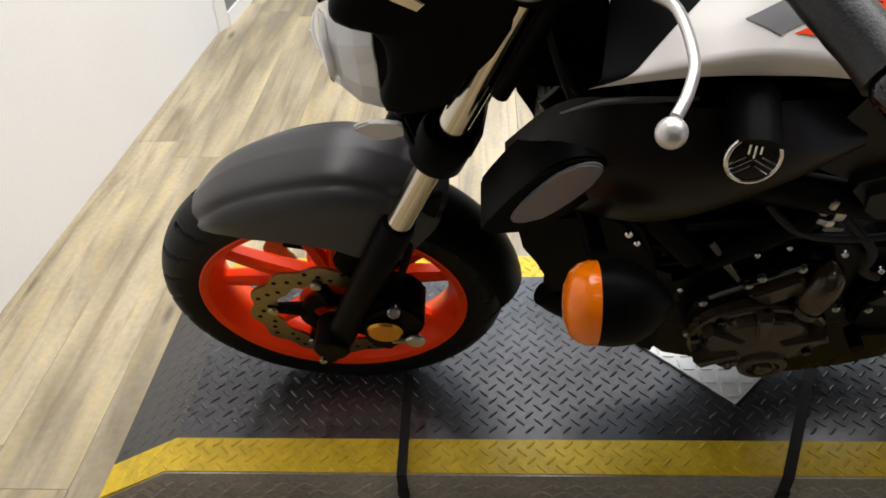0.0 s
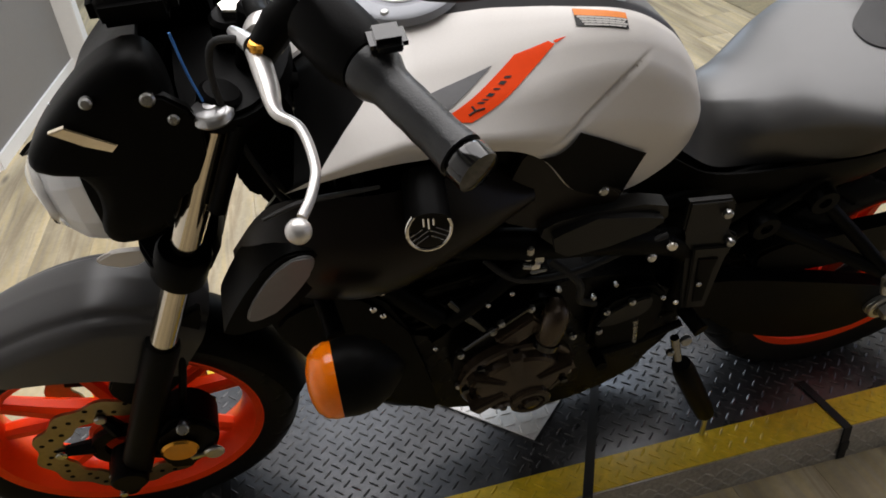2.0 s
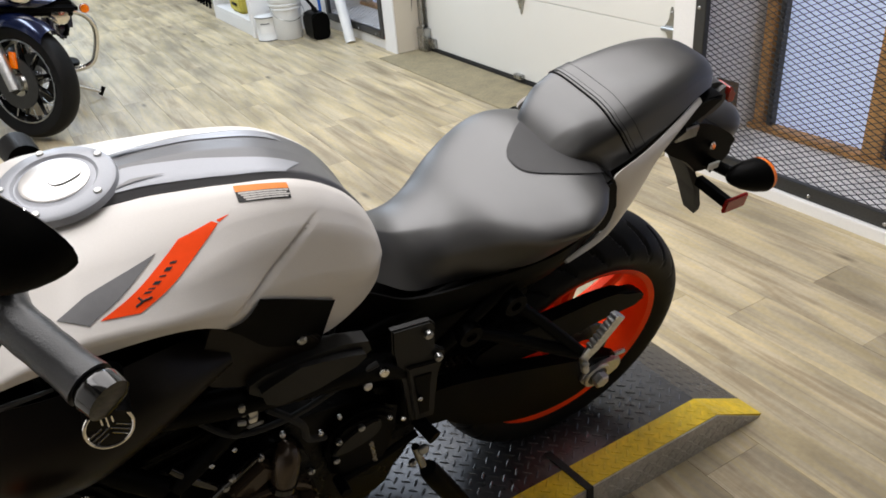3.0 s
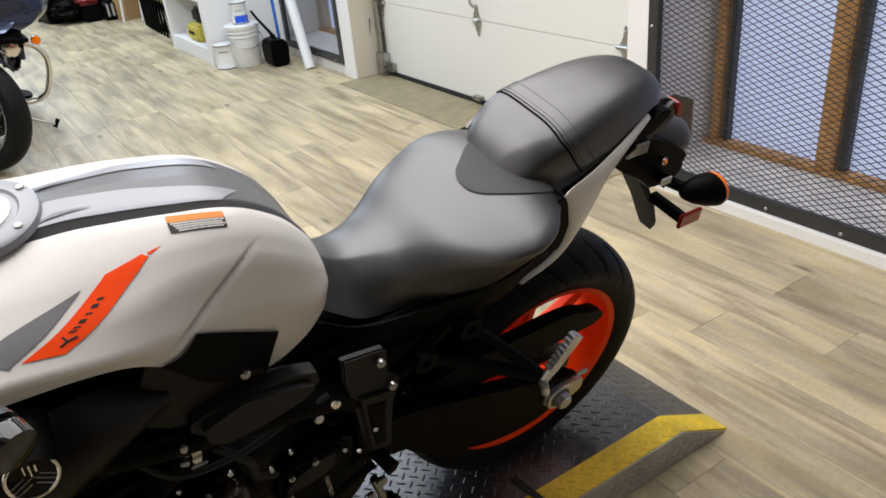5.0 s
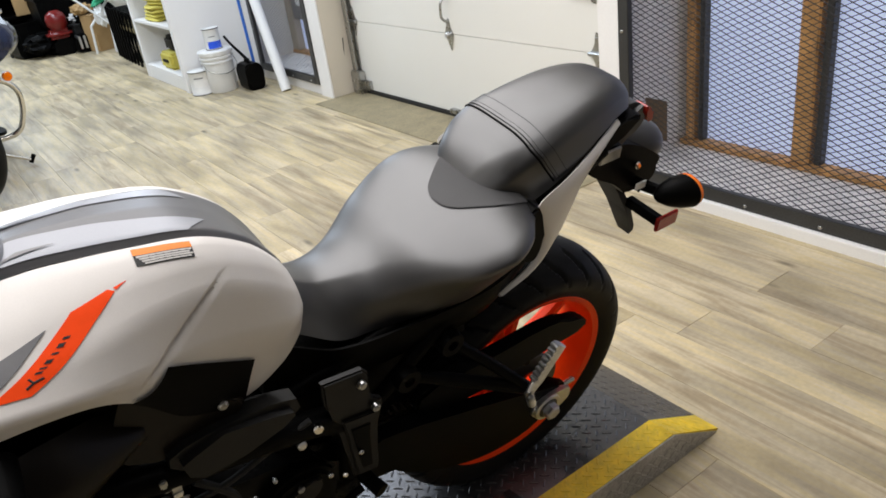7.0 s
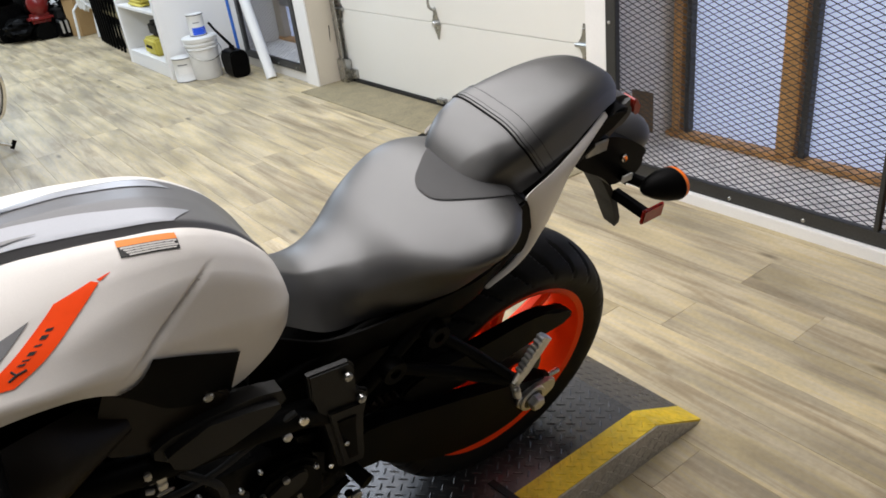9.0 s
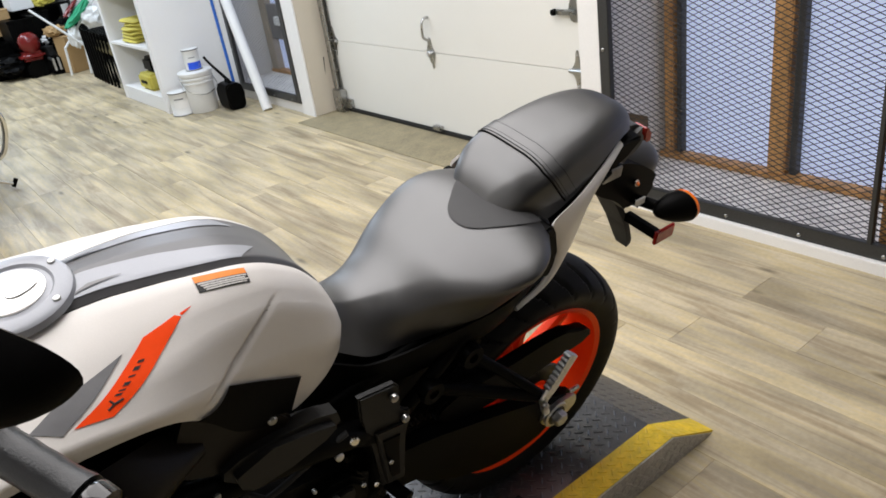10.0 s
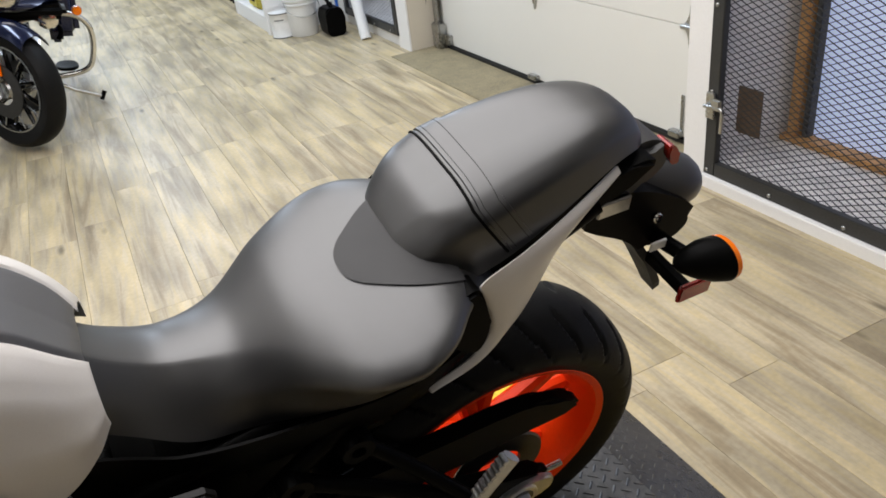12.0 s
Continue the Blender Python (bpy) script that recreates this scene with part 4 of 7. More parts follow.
crumpled("plastic_bag", 2.40, 9.0, 0.36, 0.12, "white_plastic", "crumpled pale wrap on a crate", "bag", 9, (1.0, 0.8, 0.5))
crumpled("black_bag", 2.62, 8.95, 0.30, 0.22, "black", "black plastic bag behind the carton", "bag", 12, (1.0, 1.0, 1.2))
crumpled("black_bag", 1.98, 8.95, 0.15, 0.20, "black", "black plastic bag on the floor by the rack", "bag", 15)
crumpled("cloth_bundle", 2.585, 9.45, 0.76, 0.11, "yellow_cloth", "bunched yellow cloth on the rack", "cloth", 9, (1.2, 0.8, 0.6))
t = thing("folded_trestle", pose(0, 0, 0), "folded pale steel trestle leaning on stored goods", "trestle")
for a, c in (((2.20, 8.30, 0.76), (2.60, 8.12, 0.30)), ((2.42, 8.26, 0.30), (2.94, 8.22, 0.82)), ((2.66, 8.16, 0.82), (2.92, 8.16, 0.90)), ((2.60, 8.12, 0.30), (2.57, 8.10, 0.0)), ((2.42, 8.26, 0.30), (2.40, 8.28, 0.0))):
    part("trestle_leg", tube([a, c], 0.013, 8, smooth=False), "white_plastic", t)
t = thing("cable_coil", pose(-0.45, 3.9, 0), "black cable lying in loops on the floor", "cable")
part("loop", tube([(0.16 * math.cos(a), 0.14 * math.sin(a), 0.008 + 0.004 * (a % 2)) for a in (k * 0.5 for k in range(28))], 0.007, 8, per=3), "strap", t)

# ---- display platform of tread plate ----
HP = 0.091
X0, X1, XA, XB = -0.484, 1.930, -0.330, 1.752
Y0, Y1, S0, S1 = -0.290, 0.330, -0.212, 0.250
deck = thing("display_platform", pose(0, 0, 0), "low dark tread-plate display platform with yellow edge stripes and ramped ends", "platform")


def deck_z(x):
    if x < XA:
        return HP * (x - X0) / (XA - X0)
    if x > XB:
        return HP * (X1 - x) / (X1 - XB)
    return HP


def deck_strip(y0, y1, low, lift=0.0):
    """A length of the platform, with its two ramps, between y0 and y1."""
    prof = [(X0, 0.002), (XA, HP + lift), (XB, HP + lift), (X1, 0.002), (X1 - 0.01, low), (X0 + 0.01, low)]
    return slab(prof, y0, y1, "y", 0.0)


part("deck_plate", deck_strip(S0, S1, 0.0), "deck", deck, smooth=False)
part("edge_stripe", deck_strip(Y0 + 0.004, S0, 0.0), "yellow", deck, "worn yellow painted edge", smooth=False)
part("edge_stripe", deck_strip(S1, Y1 - 0.004, 0.0), "yellow", deck, "worn yellow painted edge", smooth=False)
part("side_plate", slab([(X0 + 0.01, 0.0), (XA, HP - 0.002), (XB, HP - 0.002), (X1 - 0.01, 0.0)], Y0, Y0 + 0.004, "y"), "deck_side", deck, "bare tread-plate side", smooth=False)
part("side_plate", slab([(X0 + 0.01, 0.0), (XA, HP - 0.002), (XB, HP - 0.002), (X1 - 0.01, 0.0)], Y1 - 0.004, Y1, "y"), "deck_side", deck, smooth=False)


def lugs(name, spots, mat, parent=None):
    """Raised lens-shaped lugs; each spot is a centre, a long direction and a normal."""
    v, fcs = [], []
    for c, d, n in spots:
        c, d, n = Vector(c), Vector(d).normalized(), Vector(n).normalized()
        s = n.cross(d)
        k = len(v)
        for du, ds, h in ((-0.0130, 0, 0), (-0.0070, 0.0028, 0), (0.0070, 0.0028, 0), (0.0130, 0, 0), (0.0070, -0.0028, 0), (-0.0070, -0.0028, 0),
                          (-0.009, 0, 0.0017), (0.009, 0, 0.0017)):
            v.append(tuple(c + d * du + s * ds + n * h))
        fcs += [(k, k + 1, k + 6), (k + 1, k + 2, k + 7, k + 6), (k + 2, k + 3, k + 7), (k + 3, k + 4, k + 7), (k + 4, k + 5, k + 6, k + 7), (k + 5, k, k + 6)]
    me = bpy.data.meshes.new(name)
    me.from_pydata(v, [], fcs)
    me.materials.append(M[mat])
    ob = tagged(new(name, me), kind="stuff")
    ob.parent = parent or deck
    return ob


PITCH, SIDE = 0.0245, 0.0205
dark, yel, side = [], [], []
N = int((X1 - X0) / PITCH)
for i in range(-N, 2 * N):
    for j in range(-N, N):
        x, y = X0 + 0.012 + (i + j) * PITCH * 0.7071, Y0 + 0.014 + (i - j) * PITCH * 0.7071
        if x < X0 + 0.02 or x > X1 - 0.02 or y < Y0 + 0.010 or y > Y1 - 0.010:
            continue
        d = (0.7071, 0.7071, 0) if (i + j) % 2 else (0.7071, -0.7071, 0)
        n = (0, 0, 1)
        if x < XA or x > XB:
            sl = HP / (XA - X0) if x < XA else -HP / (X1 - XB)
            n = (-sl, 0, 1)
            d = (d[0], d[1], d[0] * sl)
        if min(abs(y - S0), abs(y - S1)) < 0.009:
            continue
        (yel if y < S0 - 0.006 or y > S1 + 0.006 else dark).append(((x, y, deck_z(x) + 0.0002), d, n))
for i in range(int((X1 - X0) / SIDE)):
    for j in range(3):
        x, z = X0 + 0.012 + i * SIDE, 0.015 + j * SIDE
        if z < deck_z(x) - 0.012:
            a = 0.62 if (i + j) % 2 else -0.62
            side.append(((x, Y0 - 0.0002, z), (math.cos(a), 0, math.sin(a)), (0, -1, 0)))
lugs("deck_lug", dark, "deck")
lugs("stripe_lug", yel, "yellow")
lugs("side_lug", side, "deck_side")

# added pale plate: its colour stands in for a brightly lit deck patch
plate = thing("inlaid_plate", pose(0.735, 0.06, HP + 0.003, 0, 0, 45), "pale tread plate standing in for a brightly lit patch of the platform", "metal plate")
part("sheet", box(-0.135, 0.135, -0.135, 0.135, 0.0, 0.003, 0.001, 1), "lit_plate", plate, smooth=False)
lugs("plate_lug", [((-0.122 + PITCH * i, -0.122 + PITCH * j, 0.0031), (0.7071, 0.7071, 0) if (i + j) % 2 else (0.7071, -0.7071, 0), (0, 0, 1)) for i in range(11) for j in range(11)], "lit_plate", plate)


# webbing straps round the platform edge
def strap(x0, x1, y_in, width, label):
    s = thing("tie_strap", pose(0, 0, 0), label, "strap", "black straps on the platform")
    path = [(x1, y_in, HP + 0.004), (x0, Y0 - 0.004, HP + 0.004), (x0, Y0 - 0.005, 0.005)]
    rings = []
    for px, py, pz in path:
        rings.append([(px - width / 2, py, pz), (px + width / 2, py, pz), (px + width / 2, py + 0.003, pz - 0.003), (px - width / 2, py + 0.003, pz - 0.003)])
    part("webbing", loft(rings), "strap", s, smooth=False)
    part("buckle", box(x0 - width * 0.6, x0 + width * 0.6, Y0 - 0.008, Y0 - 0.002, 0.03, 0.055, 0.002), "strap", s)
    return s


strap(0.108, 0.100, 0.10, 0.018, "black webbing strap over the platform edge near the front wheel")
strap(0.785, 0.925, 0.0, 0.020, "black webbing strap slanting over the platform edge beside the engine")
strap(1.345, 1.335, -0.15, 0.018, "black webbing strap over the platform edge near the rear wheel")

# ---- naked motorcycle on its side stand: x runs to the rear from the front axle, z up from the deck, left side at -y ----
LEAN_DEG = 16.76
bike = thing("motorcycle", pose(0, 0, HP, LEAN_DEG, 0, 0), "pale grey naked motorcycle with orange wheels leaning on its side stand", "motorcycle")


def wheel(name, cx, cz, half, tyre_r, tyre_half, spokes, label):
    rim = bmesh.new()
    R = 0.232
    prof = [(R, -half - 0.004), (R - 0.004, -half - 0.007), (R - 0.016, -half - 0.002), (R - 0.022, -half + 0.012), (R - 0.034, -half * 0.35), (R - 0.036, 0.0),
            (R - 0.034, half * 0.35), (R - 0.022, half - 0.012), (R - 0.016, half + 0.002), (R - 0.004, half + 0.007), (R, half + 0.004), (R - 0.012, half - 0.012), (R - 0.024, 0.0), (R - 0.012, -half + 0.012)]
    lathe(prof, (cx, 0, cz), "y", 96, rim, closed=True)
    lathe([(0.022, -0.05), (0.055, -0.05), (0.062, -0.044), (0.05, -0.02), (0.05, 0.02), (0.062, 0.044), (0.055, 0.05), (0.022, 0.05)], (cx, 0, cz), "y", 40, rim, closed=True)
    w = part(name, rim, "orange", bike, label)
    for k in range(spokes):
        a0 = 2 * math.pi * (k + 0.27) / spokes
        for s in (-1, 1):
            ai, ao = a0 + s * 0.13, a0 + s * 0.22
            rings = []
            for q in range(6):
                t = q / 5
                r = 0.045 + t * (R - 0.034 - 0.045)
                a = ai + (ao - ai) * t
                wd = 0.017 - 0.004 * t
                th = 0.019 - 0.005 * t
                c = Vector((cx + r * math.cos(a), 0, cz + r * math.sin(a)))
                tn = Vector((-math.sin(a), 0, math.cos(a)))
                ring = []
                for e, h in ((-1, -0.5), (-0.5, -1), (0.5, -1), (1, -0.5), (1, 0.5), (0.5, 1), (-0.5, 1), (-1, 0.5)):
                    ring.append(c + tn * e * wd + Vector((0, h * th, 0)))
                rings.append(ring)
            part("spoke", loft(rings), "orange", w)
    # tyre with slanted grooves
    bm = bmesh.new()
    n, m = 416, 34
    vs = []
    for i in range(n):
        a = 2 * math.pi * i / n
        row = []
        for j in range(m + 1):
            t = -1 + 2 * j / m
            ang = t * 2.05
            y = tyre_half * math.sin(ang) / math.sin(math.pi / 2) * (1 if abs(ang) < math.pi / 2 else 1)
            depth = (tyre_r - R + 0.012)
            r = tyre_r - depth * 0.52 * (1 - math.cos(ang)) if abs(ang) < math.pi / 2 else tyre_r - depth * (0.52 + 0.48 * (abs(ang) - math.pi / 2) / (2.05 - math.pi / 2))
            if abs(ang) > math.pi / 2:
                y = math.copysign(tyre_half - (tyre_half - half) * ((abs(ang) - math.pi / 2) / (2.05 - math.pi / 2)) ** 1.5, t)
            if 0.14 < abs(t) < 0.72:
                ph = (a * 26 / (2 * math.pi) + 1.3 * abs(t) ** 1.4 + (0.5 if t > 0 else 0)) % 1.0
                if ph < 0.14:
                    r -= 0.007
            row.append(bm.verts.new((cx + r * math.cos(a), y, cz + r * math.sin(a))))
        vs.append(row)
    for i in range(n):
        for j in range(m):
            q = (i + 1) % n
            bm.faces.new((vs[i][j], vs[q][j], vs[q][j + 1], vs[i][j + 1]))
    part("tyre", bm, "tyre", w, "black road tyre with slanted grooves")
    return w


def wave_disc(parent, cx, cy, cz, r0, r1, waves, carrier):
    b = bmesh.new()
    n = 160
    rows = []
    for y in (cy - 0.0025, cy + 0.0025):
        outer = [b.verts.new((cx + (r1 + 0.005 * math.cos(waves * a)) * math.cos(a), y, cz + (r1 + 0.005 * math.cos(waves * a)) * math.sin(a))) for a in (2 * math.pi * k / n for k in range(n))]
        inner = [b.verts.new((cx + (r0 + 0.003 * math.cos(waves * a)) * math.cos(a), y, cz + (r0 + 0.003 * math.cos(waves * a)) * math.sin(a))) for a in (2 * math.pi * k / n for k in range(n))]
        rows.append((outer, inner))
    (o1, i1), (o2, i2) = rows
    for k in range(n):
        q = (k + 1) % n
        b.faces.new((o1[k], o1[q], i1[q], i1[k]))
        b.faces.new((o2[k], i2[k], i2[q], o2[q]))
        b.faces.new((o1[k], o2[k], o2[q], o1[q]))
        b.faces.new((i1[k], i1[q], i2[q], i2[k]))
    d = part("brake_disc", b, "disc", parent, "petal-edged brake disc with drilled holes")
    side = -1 if cy < 0 else 1
    b = bmesh.new()
    for k in range(40):
        a = 2 * math.pi * k / 40 + 0.04
        r = r0 + (r1 - r0) * (0.28 + 0.24 * (k % 3))
        p = Vector((cx + r * math.cos(a), cy + side * 0.0022, cz + r * math.sin(a)))
        cylinder(p, p + Vector((0, side * 0.0008, 0)), 0.0042, 10, 0, b)
    part("disc_hole", b, "black", d)
    b = bmesh.new()
    for k in range(carrier):
        a = 2 * math.pi * k / carrier + 0.3
        tube([(cx + 0.05 * math.cos(a), cy, cz + 0.05 * math.sin(a)), (cx + (r0 + 0.008) * math.cos(a + 0.12), cy, cz + (r0 + 0.008) * math.sin(a + 0.12))], [0.014, 0.009], 8, smooth=False, bm=b)
    lathe([(0.036, -0.006), (0.058, -0.006), (0.058, 0.006), (0.036, 0.006)], (cx, cy, cz), "y", 32, b, closed=True)
    part("disc_carrier", b, "black", d)
    for k in range(carrier):
        a = 2 * math.pi * k / carrier + 0.42
        p = Vector((cx + (r0 + 0.004) * math.cos(a), cy + side * 0.004, cz + (r0 + 0.004) * math.sin(a)))
        part("disc_bobbin", cylinder(p, p + Vector((0, side * 0.007, 0)), 0.010, 14, 0.002), "zinc", d)
    return d


FW = wheel("front_wheel", 0.0, 0.300, 0.046, 0.300, 0.060, 5, "orange cast front wheel")
wave_disc(FW, 0.0, -0.068, 0.300, 0.098, 0.141, 12, 5)
wave_disc(FW, 0.0, 0.068, 0.300, 0.098, 0.141, 12, 5)
RW = wheel("rear_wheel", 1.40, 0.315, 0.070, 0.315, 0.090, 5, "orange cast rear wheel")
wave_disc(RW, 1.40, 0.095, 0.315, 0.080, 0.122, 10, 5)

# fork
def fork_x(z):
    return 0.012 + (z - 0.30) * 0.435


for y in (-0.105, 0.105):
    leg = tube([(fork_x(0.24), y * 1.06, 0.24), (fork_x(0.30) + 0.004, y * 1.06, 0.30), (fork_x(0.45), y, 0.45), (fork_x(0.60), y, 0.60), (fork_x(0.61), y, 0.612)], [0.021, 0.025, 0.024, 0.026, 0.023], 20, smooth=False)
    lg = part("fork_lower", leg, "black", bike, "black fork leg")
    part("axle_clamp", cylinder((0.004, y * 1.06 - 0.032, 0.30), (0.004, y * 1.06 + 0.032, 0.30), 0.030, 24, 0.004), "black", lg)
    part("drain_bolt", cylinder((fork_x(0.235), y * 1.06 - 0.033, 0.265), (fork_x(0.235), y * 1.06 - 0.02, 0.265), 0.007, 12, 0.001), "zinc", lg)
    part("fork_tube", tube([(fork_x(0.60), y, 0.60), (fork_x(0.98), y, 0.98)], 0.0188, 28, smooth=False), "fork", bike, "polished steel fork tube")
    part("lower_clamp", lathe([(0.022, -0.026), (0.032, -0.026), (0.035, -0.021), (0.035, 0.021), (0.032, 0.026), (0.022, 0.026)], (0, 0, 0), "z", 28, closed=True), "black", bike).matrix_basis = pose(fork_x(0.765), y, 0.765, 0, 23.5, 0)
    part("fork_cap", cylinder((fork_x(0.98), y, 0.98), (fork_x(1.01), y, 1.012), 0.023, 20, 0.004), "black", bike)
part("axle", cylinder((0.004, -0.138, 0.30), (0.004, 0.138, 0.30), 0.011, 16, 0.002), "zinc", bike)
part("steering_yoke", slab(rounded([(0.13, 0.13), (-0.13, 0.13), (-0.13, -0.13), (0.13, -0.13)], 2), 0.745, 0.785, "z", 0.008), "black", bike).matrix_basis = pose(fork_x(0.765) - 0.0, 0, 0, 0, 0, 0) @ Matrix.Diagonal((0.42, 1.0, 1.0, 1.0))
part("top_yoke", slab(rounded([(0.36, -0.13), (0.30, -0.14), (0.27, -0.1), (0.27, 0.1), (0.30, 0.14), (0.36, 0.13), (0.40, 0.05), (0.40, -0.05)], 2), 0.975, 1.0, "z", 0.006), "black", bike)
part("steering_stem", cylinder((0.235, 0, 0.70), (0.345, 0, 0.99), 0.022, 20, 0.004), "black", bike)

# calipers and brake lines
for s in (-1, 1):
    y = 0.085 * s
    c = part("brake_caliper", slab(rounded([(0.055, 0.26), (0.125, 0.275), (0.165, 0.33), (0.16, 0.40), (0.10, 0.425), (0.065, 0.36)], 2), y - 0.036, y + 0.034, "y", 0.009), "black", bike)
    if s < 0:
        part("piston_cap", cylinder((0.098, y - 0.037, 0.345), (0.098, y - 0.048, 0.345), 0.030, 28, 0.004), "gold", c, "gold anodised piston cap")
        part("piston_cap", cylinder((0.145, y - 0.037, 0.31), (0.145, y - 0.046, 0.31), 0.017, 24, 0.003), "alu", c)
        part("bleed_nipple", cylinder((0.12, y - 0.03, 0.40), (0.12, y - 0.05, 0.415), 0.010, 12, 0.002), "zinc", c)
        part("pad_pin", box(0.105, 0.135, y - 0.043, y - 0.035, 0.30, 0.312, 0.002), "zinc", c)
    part("brake_line", tube([(0.12, y, 0.41), (0.15, y * 1.1, 0.52), (0.17, y * 0.8, 0.62), (0.20, y * 0.5, 0.76)], 0.006, 10), "black", bike)

# front mudguard: a skin swept round the wheel
fender_top = [(0.95, 0.368), (1.21, 0.376), (1.36, 0.378), (1.51, 0.368), (1.68, 0.354), (1.94, 0.334), (2.13, 0.315)]
fender_half = [(0.95, 0.066), (1.21, 0.072), (1.5, 0.074), (1.8, 0.068), (2.0, 0.058), (2.13, 0.040)]
fender_drop = [(0.95, 0.12), (1.21, 0.145), (1.45, 0.125), (1.7, 0.092), (1.85, 0.072), (2.0, 0.042), (2.13, 0.025)]


def fender_fn(u, v):
    r, hw, dr = interp(fender_top, u), interp(fender_half, u), interp(fender_drop, u)
    t = abs(v)
    e0 = 0.016 + min(0.024, dr * 0.35)
    y, d = interp([(0.0, 0.0), (0.28, 0.42), (0.42, 0.60), (0.46, 0.64), (0.50, 0.70), (0.62, 0.86), (0.72, 0.97), (0.78, 1.0), (1.0, 1.02)], t) * hw, \
        interp([(0.0, 0.0), (0.28, 0.003), (0.42, 0.006), (0.46, 0.009), (0.50, 0.0155), (0.62, 0.020), (0.72, e0 * 0.8), (0.78, e0), (1.0, max(e0 + 0.002, dr))], t)
    rr = r - d
    return Vector((-rr * math.cos(math.pi - u) * 1.0, math.copysign(y, v) - 0.022, 0.300 + rr * math.sin(u)))


fd = part("front_fender", shell(fender_fn, 0.96, 2.13, -1, 1, 44, 56, -0.004), "fender", bike, "satin dark grey front mudguard")
part("fender_tail", shell(lambda u, v: Vector(((0.322 - 0.034 * v * v) * math.cos(u), 0.066 * v * (1.0 - 0.10 * v * v) - 0.016, 0.300 + (0.322 - 0.034 * v * v) * math.sin(u))), 0.12, 0.98, -1, 1, 24, 14, -0.004), "black", fd, "matt black rear half of the mudguard")
for s in (-1, 1):
    part("fender_bracket", slab(rounded([(0.02, 0.50), (0.12, 0.56), (0.21, 0.66), (0.20, 0.60), (0.12, 0.44), (0.05, 0.42)], 2), s * 0.078 - 0.006, s * 0.078 + 0.006, "y", 0.003), "black", fd)
    part("fender_flap", slab(rounded([(0.092, 0.736), (0.122, 0.748), (0.175, 0.738), (0.163, 0.716), (0.115, 0.716)], 2), s * 0.040 - 0.010, s * 0.040 - 0.002, "y", 0.003), "silver", fd)

# headlamp unit with cowl
hl_keys = [(0.075, 0.06), (0.095, 0.095), (0.13, 0.118), (0.18, 0.125), (0.235, 0.11)]
hl_top = [(0.075, 0.895), (0.095, 0.918), (0.13, 0.938), (0.18, 0.955), (0.235, 0.975)]
hl_bot = [(0.075, 0.86), (0.095, 0.83), (0.13, 0.80), (0.18, 0.80), (0.235, 0.83)]


def lamp_ring(x, grow=0.0, n=36):
    w, t, bo = interp(hl_keys, x) + grow, interp(hl_top, x) + grow, interp(hl_bot, x) - grow
    c, h = (t + bo) / 2, (t - bo) / 2
    out = []
    for k in range(n):
        a = 2 * math.pi * k / n
        y = math.copysign(abs(math.cos(a)) ** 0.62, math.cos(a)) * w * (1 + 0.14 * math.sin(a))
        z = c + math.copysign(abs(math.sin(a)) ** 0.75, math.sin(a)) * h + 0.40 * abs(y) * max(0.0, math.sin(a))
        y = y * 0.78 if y > 0 else y
        out.append((x + 0.05 * abs(y) * 6 * abs(y) + 0.5 * max(0.0, y + 0.02), y, z))
    return out


hb = part("headlamp_body", loft([lamp_ring(0.152, 0.003), lamp_ring(0.17, 0.005), lamp_ring(0.20, 0.004), lamp_ring(0.235, 0)]), "black", bike, "black headlamp housing")
part("lens", loft([lamp_ring(0.070, -0.02), lamp_ring(0.078, -0.006), lamp_ring(0.095), lamp_ring(0.125), lamp_ring(0.150)]), "clear", hb, "clear headlamp lens")
part("reflector_bowl", loft([lamp_ring(0.104, -0.034, 14), lamp_ring(0.112, -0.014, 14), lamp_ring(0.130, -0.008, 14), lamp_ring(0.149, -0.005, 14)]), "reflector", hb, "faceted bright reflector", smooth=False)
for s in (-1, 1):
    part("lamp_bowl", lathe([(0.0, 0.112), (0.018, 0.11), (0.032, 0.103), (0.038, 0.096), (0.034, 0.10), (0.016, 0.106)], (0, s * 0.055, 0.872), "x", 24), "chrome", hb)
cowl_line = rounded([(0.108, 0.968), (0.143, 1.012), (0.208, 1.070), (0.262, 1.085), (0.276, 1.03), (0.266, 0.94), (0.240, 0.862), (0.205, 0.838), (0.160, 0.836), (0.150, 0.862), (0.166, 0.905), (0.164, 0.945), (0.142, 0.966)], 2)


def cowl_shape(side, far=0.0):
    rings = []
    for y, f in ((0.080, 0.97), (0.112, 1.0), (0.124, 0.985), (0.132, 0.93), (0.137, 0.80), (0.140, 0.5), (0.141, 0.1)):
        rings.append([(0.212 + (x - 0.212) * f, side * (y - far), 0.950 + (z - 0.950) * f) for x, z in cowl_line])
    return loft(rings)


cowl = part("headlamp_cowl", cowl_shape(-1), "black", bike, "black headlamp side cowl")
part("headlamp_cowl", cowl_shape(1, 0.035), "black", bike).matrix_basis = pose(0.048, 0, -0.01)
part("lamp_stay", slab(rounded([(0.225, 1.05), (0.284, 1.035), (0.300, 0.975), (0.266, 0.908), (0.240, 0.903), (0.232, 0.86), (0.222, 0.86)], 1), -0.139, -0.126, "y", 0.006), "black", bike, "black headlamp stay beside the fork")
part("cowl_top", shell(lambda u, v: Vector((0.100 + 0.145 * u + 0.05 * max(0.0, v) * (1 - u), 0.112 * v * (0.80 + 0.20 * u) * (0.72 if v > 0 else 1.0), 0.928 + 0.122 * u ** 0.85 + 0.034 * v * v * (1 - u))), 0, 1, -1, 1, 12, 12, 0.004), "black", bike)
